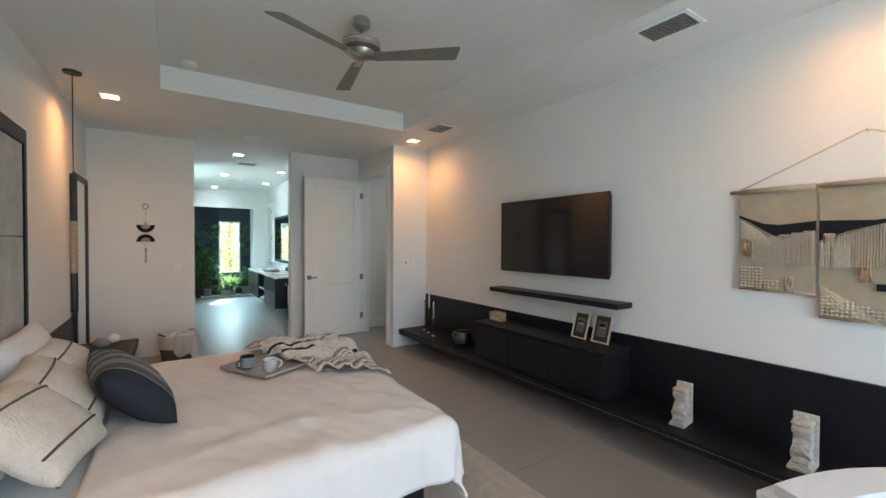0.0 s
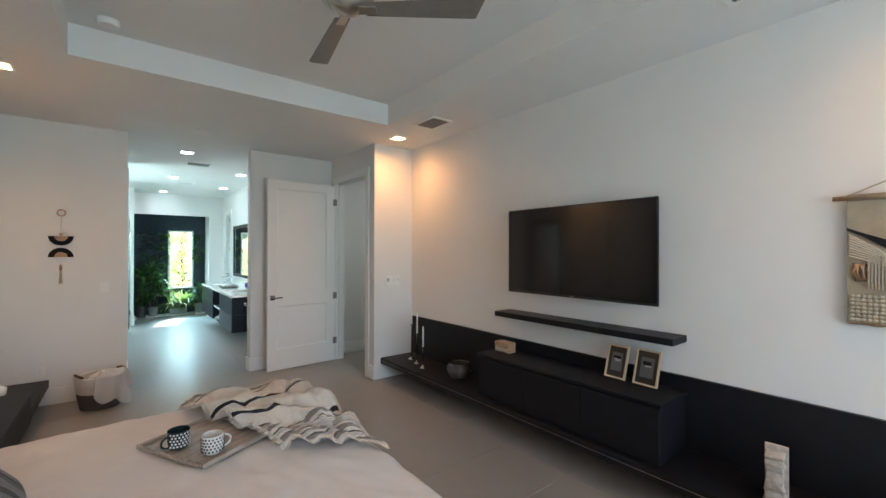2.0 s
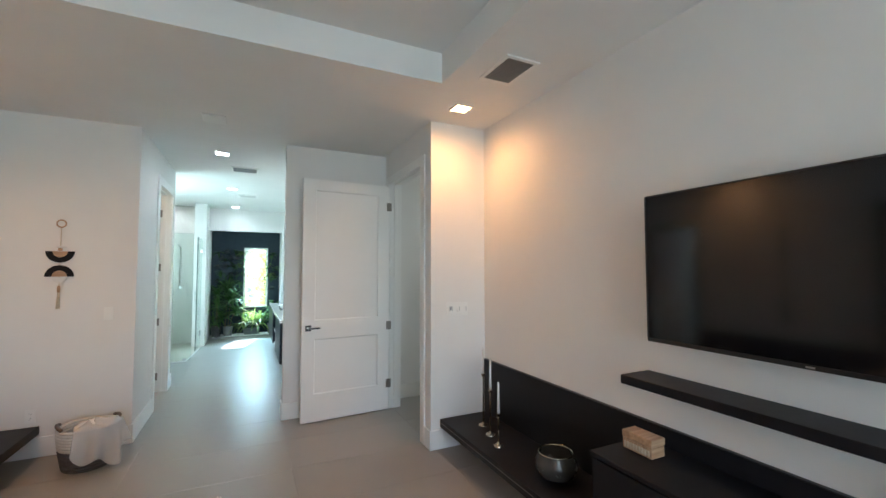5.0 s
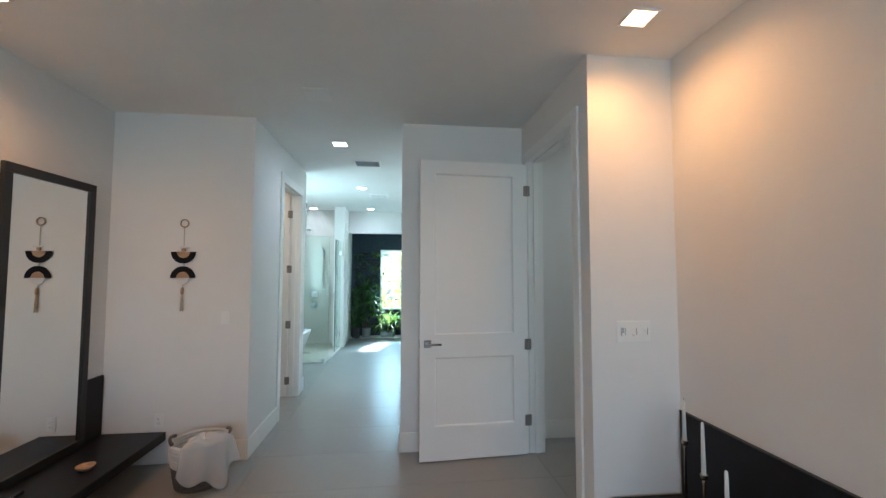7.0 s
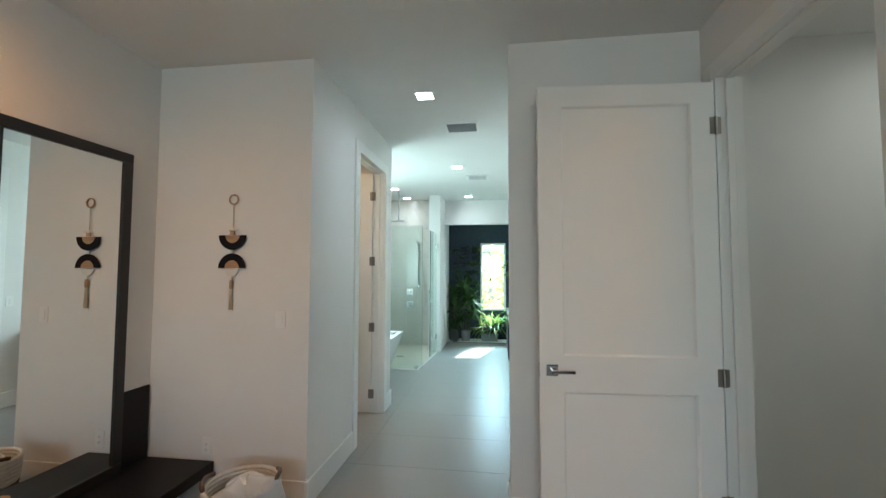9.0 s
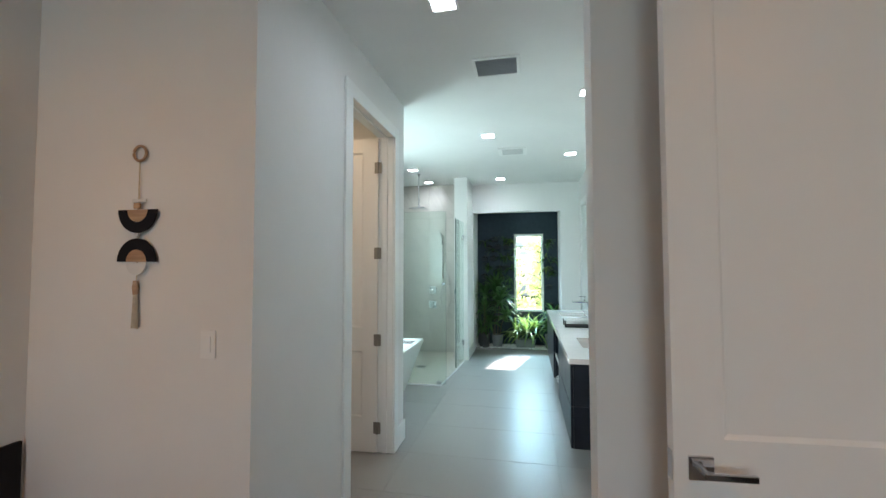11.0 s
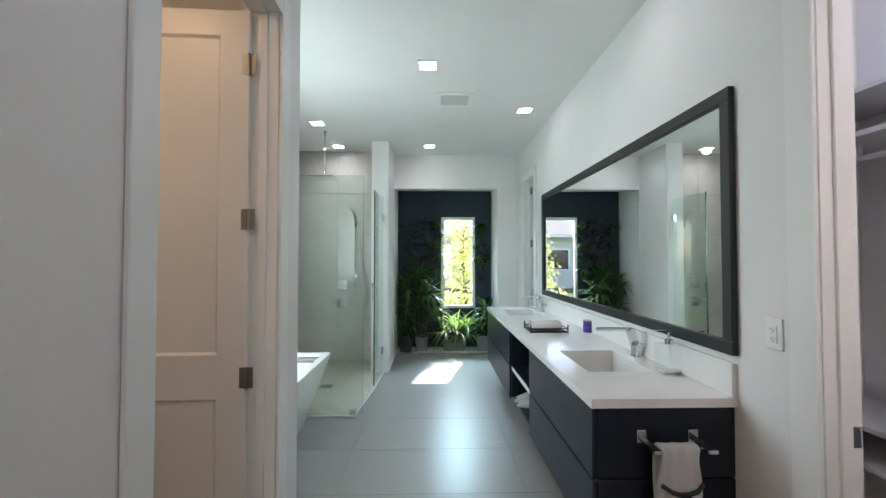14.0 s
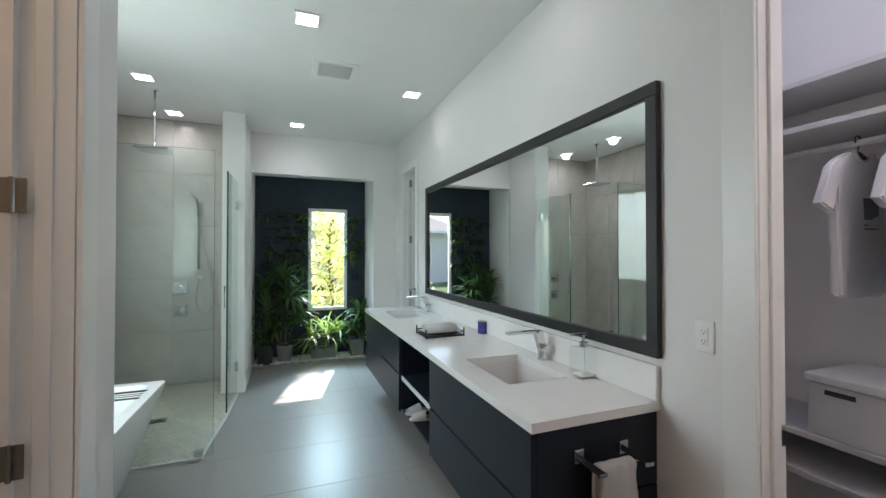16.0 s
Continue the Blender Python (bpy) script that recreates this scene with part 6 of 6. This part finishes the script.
part("hand_piece", tube(B(), [(0.275, YB - 0.08, 1.94), (0.272, YB - 0.10, 2.06), (0.25, YB - 0.125, 2.14), (0.20, YB - 0.15, 2.19)], 0.013, 10), NICKEL, hs, smooth=True)
hose = [(0.278, YB - 0.08, 1.94), (0.33, YB - 0.08, 1.6), (0.40, YB - 0.07, 1.2), (0.42, YB - 0.06, 0.95), (0.37, YB - 0.05, 0.83), (0.29, YB - 0.045, 0.84), (0.24, YB - 0.04, 0.95), (0.25, YB - 0.035, 1.12), (0.275, YB - 0.03, 1.22)]
fine = []
for i in range(len(hose) - 1):
    p0, p1, p2, p3 = [Vector(hose[max(0, min(len(hose) - 1, i + k))]) for k in (-1, 0, 1, 2)]
    for s in range(6):
        t = s / 6
        fine.append(0.5 * (2 * p1 + (p2 - p0) * t + (2 * p0 - 5 * p1 + 4 * p2 - p3) * t * t + (3 * p1 - p0 - 3 * p2 + p3) * t ** 3))
part("hose", tube(B(), fine, 0.007, 8), NICKEL, hs, smooth=True)
part("outlet_elbow", box(B(), 0.25, 0.30, YB - 0.04, YB - 0.0015, 1.215, 1.26, 0.004), CHROME, hs)
dr = thing("floor_drain", (0.15, 11.80, 0.012), "small rectangular steel floor drain grate", "floor drain")
part("frame", box(B(), 0.075, 0.225, 11.74, 11.86, 0.0125, 0.0195, 0.001), NICKEL, dr)
for i in range(7):
    part("slot", box(B(), 0.085, 0.215, 11.752 + i * 0.015, 11.757 + i * 0.015, 0.0196, 0.0202), DARKSLOT, dr)


# ---- niche: window, pebbles, pots and plants ----
def window_frame(name, x0, x1, y, z0, z1, w=0.045, d=0.05):
    bm = B()
    box(bm, x0, x1, y - d / 2, y + d / 2, z0, z0 + w, 0.003)
    box(bm, x0, x1, y - d / 2, y + d / 2, z1 - w, z1, 0.003)
    box(bm, x0, x0 + w, y - d / 2, y + d / 2, z0 + w, z1 - w, 0.003)
    box(bm, x1 - w, x1, y - d / 2, y + d / 2, z0 + w, z1 - w, 0.003)
    f = solid(name, bm, TRIM, kind="structure")
    p = part("pane", box(B(), x0 + w, x1 - w, y - 0.003, y + 0.003, z0 + w, z1 - w), WGLASS, f)
    p.visible_shadow = False
    return f


window_frame("window_1", 1.517, 2.078, 13.815, 0.672, 2.183)
ORIGIN = MAIN
for a, b in ((0.5, 1.43), (1.435, 2.365), (2.37, 3.3)):
    window_frame("window_2", a + 0.002, b, YS - 0.07, 0.352, 2.748, 0.05)
ORIGIN = WING
# Unseen window over the tub, assumed so that the bath gets side light.
bm = box(B(), XW - 0.10, XW - 0.05, 9.502, 10.748, 1.102, 1.15)
box(bm, XW - 0.10, XW - 0.05, 9.502, 10.748, 2.35, 2.398)
box(bm, XW - 0.10, XW - 0.05, 9.502, 9.55, 1.15, 2.35)
box(bm, XW - 0.10, XW - 0.05, 10.70, 10.748, 1.15, 2.35)
w3 = solid("window_3", bm, TRIM, kind="structure")
pp = part("pane", box(B(), XW - 0.078, XW - 0.072, 9.55, 10.70, 1.15, 2.35), WGLASS, w3)
pp.visible_shadow = False

poly = [(0.81, 13.42), (2.32, 13.42), (2.32, 13.79), (0.81, 13.79)]
solid("planter_bed", box(B(), 0.805, 2.325, 13.40, 13.795, 0.0005, 0.020), GROUT, kind="structure")
pebbles("white_pebbles", poly, 0.020, 0.034, 0.020, WHPEB, 6, 0.012)
pebbles("white_pebbles", poly, 0.030, 0.055, 0.022, WHPEB, 9, 0.014)


def blade_leaf(V, F, base_, direction, length, width, droop, segs=5, roll=0.0):
    d = Vector(direction).normalized()
    side = d.cross(Vector((0, 0, 1)))
    if side.length < 0.1:
        side = Vector((1, 0, 0))
    side.normalize()
    side = Matrix.Rotation(roll, 3, d) @ side
    p = Vector(base_)
    b = len(V)
    for i in range(segs + 1):
        f = i / segs
        w = width * (0.35 + 1.3 * f * (1 - f) * 2) * (1 - f ** 3)
        V.append(tuple(p - side * w / 2))
        V.append(tuple(p + side * w / 2))
        if i < segs:
            F.append((b + 2 * i, b + 2 * i + 1, b + 2 * i + 3, b + 2 * i + 2))
        p = p + d * length / segs
        d = (d + Vector((0, 0, -droop / segs))).normalized()


def mesh_part(name, V, F, material, parent, kind=""):
    r = root_of(parent)
    o = r.location - Vector(r.get("origin_", (0, 0, 0)))
    me = bpy.data.meshes.new(name)
    me.from_pydata([(v[0] - o.x, v[1] - o.y, v[2] - o.z) for v in V], [], F)
    me.materials.append(material)
    me.shade_smooth()
    ob = new(name, me)
    ob.parent = parent
    return tagged(ob, "", "", "", kind)


def potted(x, y, z, pot_r, pot_h, pm, stems, label, leafm=None, seed=1, square=False, wx=None):
    rnd = random.Random(seed)
    t = thing("potted_plant", (x, y, z), label, "potted plant", "niche plants")
    if square:
        hw = wx or pot_r
        bm = loft(B(), [ring(x - hw * 0.88, x + hw * 0.88, y - pot_r * 0.85, y + pot_r * 0.85, z, 0.01, 2), ring(x - hw, x + hw, y - pot_r, y + pot_r, z + pot_h, 0.01, 2),
                        ring(x - hw * 0.92, x + hw * 0.92, y - pot_r * 0.9, y + pot_r * 0.9, z + pot_h, 0.01, 2), ring(x - hw * 0.9, x + hw * 0.9, y - pot_r * 0.88, y + pot_r * 0.88, z + pot_h - 0.03, 0.01, 2)])
        part("pot", bm, pm, t)
    else:
        part("pot", lathe(B(), [(pot_r * 0.78, z), (pot_r, z + pot_h), (pot_r * 0.92, z + pot_h), (pot_r * 0.9, z + pot_h - 0.03), (0.0, z + pot_h - 0.03)], x, y, 24, close=False), pm, t, auto=True)
    part("soil", lathe(B(), [(pot_r * 0.86, z + pot_h - 0.032), (pot_r * 0.86, z + pot_h - 0.022)], x, y, 16), SOIL, t)
    V, F = [], []
    for (sx, sy, hgt, lean, n, ll, lw) in stems:
        top = Vector((x + sx + lean[0], y + sy + lean[1], z + pot_h + hgt))
        if hgt > 0.06:
            mid = Vector((x + sx + lean[0] * 0.3, y + sy + lean[1] * 0.3, z + pot_h + hgt * 0.5))
            part("stem", tube(B(), [(x + sx, y + sy, z + pot_h - 0.03), mid, top], 0.009, 7, 0.7), STEM, t, smooth=True)
        for k in range(n):
            a = k * 2.4 + rnd.uniform(-0.3, 0.3)
            el = rnd.uniform(-0.1, 1.2) if k > n * 0.3 else rnd.uniform(0.7, 1.4)
            dz = -rnd.random() * 0.14 * (hgt > 0.1)
            d = (math.cos(a) * math.cos(el), min(0.35, math.sin(a) * math.cos(el)), math.sin(el))
            blade_leaf(V, F, top + Vector((0, 0, dz)), d, ll * rnd.uniform(0.7, 1.15), lw * rnd.uniform(0.8, 1.2), rnd.uniform(1.0, 2.4), 6, rnd.uniform(-0.5, 0.5))
    mesh_part("foliage", V, F, leafm or LEAF, t)
    return t


potted(0.95, 13.50, 0.022, 0.115, 0.26, POTD, [(0, 0, 0.80, (0.02, 0.0), 40, 0.40, 0.042), (0.04, 0.02, 0.45, (-0.03, 0.02), 34, 0.36, 0.042), (-0.05, 0, 0.12, (0, 0), 24, 0.34, 0.036)], "tall cane plant with drooping leaves in a dark pot", seed=2)
potted(1.20, 13.54, 0.035, 0.11, 0.22, POTG, [(0, 0, 0.66, (0.06, -0.02), 64, 0.44, 0.052), (-0.05, 0.03, 0.92, (0.02, 0.02), 60, 0.42, 0.050), (0.04, 0.0, 0.38, (0.12, -0.03), 46, 0.38, 0.045), (-0.06, 0, 0.25, (-0.1, 0), 36, 0.34, 0.045)], "bushy green palm with arching leaves in a grey pot", seed=3)
potted(1.72, 13.56, 0.035, 0.10, 0.14, POTG, [(-0.12, 0, 0.14, (-0.05, -0.03), 40, 0.50, 0.030), (0.02, 0, 0.22, (0.02, -0.03), 46, 0.52, 0.030), (0.14, 0, 0.20, (0.08, -0.02), 40, 0.54, 0.032)], "arching grass palm coloured sunlit yellow-green in a wide grey trough", LEAFSUN, 4, True, 0.19)
potted(2.18, 13.54, 0.035, 0.10, 0.24, POTG, [(0, 0, 0.18, (-0.02, -0.02), 54, 0.38, 0.042), (0.03, 0.0, 0.40, (0.02, 0), 44, 0.36, 0.042)], "leafy dark green plant in a square grey pot", seed=5, square=True)

# pocket planters on the dark wall, each with a small tuft
rp = random.Random(11)
pocket0 = thing("wall_planter", (0, 0, 0), "small black felt pocket planter with sparse dark green tuft", "wall planter", "wall planters")
part("pocket", prism(B(), [(0.0, 0.0), (-0.05, 0.012), (-0.062, 0.075), (-0.055, 0.078), (0.0, 0.085)], "x", -0.055, 0.055), POCKET, pocket0)
bm = pocket0.children[0]
bm.data.transform(Matrix.Identity(4))
V, F = [], []
for k in range(11):
    a = rp.uniform(math.pi, 2 * math.pi)
    blade_leaf(V, F, (rp.uniform(-0.03, 0.03), -0.03, 0.07), (math.cos(a) * 0.7, math.sin(a) * 0.6, rp.uniform(0.2, 1.2)), rp.uniform(0.07, 0.15), 0.018, 2.2, 4)
mesh_part("tuft", V, F, LEAFD, pocket0)
slots = []
for r in range(8):
    for q in range(9):
        cx, cz = 0.88 + q * 0.165 + (0.08 if r % 2 else 0), 0.72 + r * 0.19
        if cx > 2.28 or (1.44 < cx < 2.15):
            continue
        if rp.random() < 0.35:
            continue
        slots.append((cx + rp.uniform(-0.03, 0.03), cz + rp.uniform(-0.03, 0.03)))
pocket0.matrix_basis = Matrix.Translation(ORIGIN) @ pose(slots[0][0], 13.799, slots[0][1])
for cx, cz in slots[1:]:
    copy_thing(pocket0, Matrix.Translation(ORIGIN) @ pose(cx, 13.799, cz, 0, 0, 0))
# air plants beside the window
for i, (cx, cz, m) in enumerate(((1.49, 1.86, LEAF), (1.44, 1.30, LEAF), (2.13, 1.94, LEAF), (2.24, 1.42, LEAF), (1.33, 2.05, LEAF), (1.02, 1.55, LEAF), (1.20, 1.45, LEAF), (0.95, 2.02, LEAF), (1.36, 1.15, LEAF), (1.47, 2.02, LEAFSUN), (1.42, 1.70, LEAFSUN), (1.46, 1.50, LEAF), (2.12, 1.72, LEAFSUN), (2.12, 1.50, LEAFSUN), (2.20, 2.02, LEAF), (2.27, 1.64, LEAF), (1.10, 1.85, LEAF), (1.28, 1.72, LEAF))):
    ap = thing("air_plant", (cx, 13.77, cz), "spiky air plant growing from the dark planted wall", "plant", "air plants")
    rnd = random.Random(20 + i)
    V, F = [], []
    for k in range(20):
        a = rnd.uniform(math.pi * 0.95, 2.05 * math.pi)
        blade_leaf(V, F, (cx, 13.78, cz), (math.cos(a), math.sin(a) * 0.5 - 0.1, rnd.uniform(-0.2, 1.3)), rnd.uniform(0.12, 0.25), 0.026, 2.4, 5)
    mesh_part("leaves", V, F, m, ap)
    part("root_ball", lathe(B(), [(0.0, cz - 0.03), (0.02, cz - 0.02), (0.022, cz + 0.005), (0.0, cz + 0.015)], cx, 13.785, 10, close=False), SOIL, ap, smooth=True)


# ---- closet ----
def closet_shelf(z, x0=3.30):
    return solid("closet_shelf", box(B(), x0, 3.719, YN + 0.21, 9.199, z, z + 0.025, 0.002), CLOSET, "white melamine closet shelf fixed along the wall", "shelf", "closet shelves")


for z in (2.24, 2.04, 0.72, 0.55):
    closet_shelf(z)
rod = thing("closet_rod", (3.46, 8.3, 1.975), "white metal hanging rod under the closet shelf", "closet rod")
part("rod", tube(B(), [(3.46, YN + 0.21, 1.975), (3.46, 9.199, 1.975)], 0.014, 12), TRIM, rod, smooth=True)
for yy in (7.7, 8.95):
    part("bracket", box(B(), 3.45, 3.47, yy, yy + 0.012, 1.965, 2.039), TRIM, rod)


def tee(y, z, patch):
    hg = thing("clothes_hanger", (3.46, y, z), "black hanger hooked over the closet rod", "hanger", "hangers")
    part("hook", tube(B(), [(3.46 + 0.02 * math.cos(a), y, z + 0.085 + 0.02 * math.sin(a)) for a in [radians(v) for v in range(-30, 211, 24)]][::-1] + [(3.46, y, z + 0.05), (3.46, y, z + 0.03)], 0.003, 6), BLACKM, hg, smooth=True)
    part("bar", tube(B(), [(3.26, y, z - 0.05), (3.37, y, z - 0.005), (3.46, y, z + 0.03), (3.55, y, z - 0.005), (3.66, y, z - 0.05)], 0.010, 8), BLACKM, hg, smooth=True)
    t = thing("tee_shirt", (3.46, y, z - 0.6), "white cotton short-sleeved tee shirt on a black hanger", "shirt", "shirts")
    x = 3.46
    out = [(-0.075, 0.03), (-0.16, 0.0), (-0.215, -0.035), (-0.29, -0.19), (-0.215, -0.225), (-0.19, -0.16), (-0.195, -0.56), (-0.10, -0.575), (0.10, -0.575), (0.195, -0.56), (0.19, -0.16), (0.215, -0.225), (0.29, -0.19), (0.215, -0.035), (0.16, 0.0), (0.075, 0.03), (0.04, 0.002), (0.0, -0.01), (-0.04, 0.002)]
    bm = prism(B(), [(x + a, z + b) for a, b in out], "y", y - 0.018, y + 0.018)
    bmesh.ops.bevel(bm, geom=[e for e in bm.edges if abs(e.verts[0].co.y - e.verts[1].co.y) < 1e-4], offset=0.008, segments=2, affect="EDGES")
    bmesh.ops.triangulate(bm, faces=[f for f in bm.faces if len(f.verts) > 6])
    bmesh.ops.subdivide_edges(bm, edges=bm.edges, cuts=2, use_grid_fill=True)
    for v in bm.verts:
        k = min(1.0, max(0.0, (z - 0.12 - v.co.z) * 3))
        v.co.y += 0.014 * k * math.sin((v.co.x - x) * 42 + y * 9)
    part("body", bm, TEE, t, auto=True)
    part("neckband", tube(B(), [(x - 0.075, y - 0.02, z + 0.03), (x - 0.04, y - 0.022, z - 0.004), (x, y - 0.023, z - 0.018), (x + 0.04, y - 0.022, z - 0.004), (x + 0.075, y - 0.02, z + 0.03)], 0.006, 6), TEE, t, smooth=True)
    if patch:
        pb = box(B(), x - 0.01, x + 0.10, y - 0.0225, y - 0.0185, z - 0.25, z - 0.16)
        part("print", pb, POTG, t, "grey square chest print")
        for i in range(2):
            part("print_line", box(B(), x - 0.01, x + 0.10, y - 0.0225, y - 0.0185, z - 0.275 - 0.016 * i, z - 0.268 - 0.016 * i), POTG, t)


for i, yy in enumerate((8.45, 8.28, 8.10, 7.90)):
    tee(yy, 1.90, i == 0)
sb = thing("storage_box", (3.50, 8.30, 0.745), "white lidded fabric storage box on the closet shelf", "storage box")
part("body", box(B(), 3.31, 3.70, 8.02, 8.56, 0.746, 0.965, 0.006), CLOSET, sb)
part("lid", box(B(), 3.30, 3.705, 8.01, 8.57, 0.966, 1.005, 0.006), TEE, sb)
part("handle_slot", box(B(), 3.3085, 3.3098, 8.40, 8.50, 0.925, 0.945), DARKSLOT, sb)

ORIGIN = WING
sp_ = thing("strike_plate", (XB + 0.05, 8.355, 0.90), "small metal strike plate set in the closet door jamb", "strike plate")
part("plate", box(B(), XB + 0.085, XB + 0.12, 8.355, 8.3585, 0.865, 0.935, 0.001), CHROME, sp_)

# ---- outside ----
ORIGIN = MAIN
solid("ground", box(B(), -400, 400, 14.18, 500, -0.5, -0.25), LAWN, kind="structure")
solid("ground", box(B(), -400, -0.75, -300, 14.18, -0.5, -0.25), LAWN, kind="structure")
solid("ground", box(B(), -0.75, 400, -300, -2.4, -0.5, -0.25), LAWN, kind="structure")


def tree(x, y, h, spread, seed, leaves, leafm, label, z0=-0.25, trunk=0.06, ls=0.09, low=0.15):
    rnd = random.Random(seed)
    t = thing("tree", (x, y, z0), label, "tree", "garden trees")
    bm = B()
    tube(bm, [(x, y, z0), (x + 0.05, y, z0 + h * 0.3), (x - 0.03, y + 0.04, z0 + h * 0.6), (x, y, z0 + h * 0.92)], trunk, 9, 0.25)
    V, F = [], []
    tips = []
    for k in range(26):
        f = low + (0.95 - low) * k / 26
        a = k * 2.4
        r = spread * (1.0 - 0.65 * f) * rnd.uniform(0.65, 1.1)
        p0 = Vector((x, y, z0 + h * f))
        p2 = p0 + Vector((r * math.cos(a), r * math.sin(a), r * rnd.uniform(0.2, 0.6)))
        p1 = (p0 + p2) / 2 + Vector((0, 0, 0.05))
        tube(bm, [p0, p1, p2], trunk * 0.3, 5, 0.3)
        tips.append((p0, p1, p2))
    part("trunk", bm, BARK, t, smooth=True)
    for i in range(leaves):
        a, b, c_ = rnd.choice(tips)
        f = rnd.random() ** 0.6
        p = a * (1 - f) ** 2 + 2 * b * f * (1 - f) + c_ * f * f
        p = p + Vector((rnd.gauss(0, 0.13), rnd.gauss(0, 0.13), rnd.gauss(0, 0.12))) * (h / 3.5)
        n = Vector((rnd.gauss(0, 1), rnd.gauss(0, 1), rnd.gauss(0, 1))).normalized()
        s = n.orthogonal().normalized()
        w = n.cross(s)
        l_ = ls * rnd.uniform(0.6, 1.2)
        b_ = len(V)
        V += [tuple(p - s * l_), tuple(p - w * l_ * 0.45), tuple(p + s * l_), tuple(p + w * l_ * 0.45)]
        F.append((b_, b_ + 1, b_ + 2, b_ + 3))
    mesh_part("crown", V, F, leafm, t)
    return t


tree(2.1, 17.0, 2.75, 0.95, 1, 2900, TREEL, "young yellow-green leafy tree outside the bathroom window", ls=0.05)
tree(1.2, 18.2, 2.3, 1.1, 2, 2200, TREEL, "low bushy yellow-green tree behind the window planting", ls=0.06, low=0.05)
tree(3.2, 18.6, 2.5, 1.2, 3, 1500, TREEL, "low bushy yellow-green shrub tree by the window", ls=0.085, low=0.05)
tree(-1.5, 40, 9.0, 3.6, 4, 7000, LEAF, "tall dark green garden tree far beyond the lawn", trunk=0.2, ls=0.28)
tree(9.5, 44, 10.0, 4.0, 5, 7000, LEAF, "broad dark green garden tree behind the neighbouring house", trunk=0.2, ls=0.28)
tree(3.0, 52, 11.0, 5.0, 6, 7000, LEAF, "tall distant dark green tree on the skyline", trunk=0.2, ls=0.30)


def house(x, y):
    h = thing("neighbour_house", (x, y, -0.25), "pale stucco neighbouring house with grey hipped roof", "house")
    part("wall", box(B(), x - 7, x + 7, y, y + 9, -0.25, 2.9), STUCCO, h)
    bm = B()
    v = [bm.verts.new(p) for p in ((x - 7.6, y - 0.6, 2.9), (x + 7.6, y - 0.6, 2.9), (x + 7.6, y + 9.6, 2.9), (x - 7.6, y + 9.6, 2.9), (x - 3, y + 4.5, 5.3), (x + 3, y + 4.5, 5.3))]
    for q in ((0, 1, 5, 4), (1, 2, 5), (2, 3, 4, 5), (3, 0, 4), (3, 2, 1, 0)):
        bm.faces.new([v[i] for i in q])
    part("roof", bm, ROOFM, h)
    part("fascia", box(B(), x - 7.6, x + 7.6, y - 0.65, y - 0.58, 2.75, 2.92), TRIM, h)
    for wx in (-4.5, 0.0, 4.5):
        w = part("window", box(B(), x + wx - 0.7, x + wx + 0.7, y - 0.05, y - 0.003, 0.8, 2.1), TRIM, h)
        part("pane", box(B(), x + wx - 0.62, x + wx + 0.62, y - 0.058, y - 0.051, 0.88, 2.02), SCREEN, w)
    return h


house(1.0, 31)

# ---- floor tiles, last ----
TJY, TJX = 0.61, 1.22
ft = bmesh.new()
box(ft, 0.001, TJX - 0.001, 0.001, TJY - 0.001, -0.004, 0.0, 0.0006)
tile_me = finish("tile", ft, TILE)
y = 9.70 - TJY * 20
while y < 13.6:
    for k in range(-3, 4):
        x = 1.94 + k * TJX
        if x + TJX < XW or x > 5.4 or y + TJY < YS:
            continue
        t = new("tile", tile_me)
        t.location = (x, y, 0)
        t.parent = sub
    y += TJY
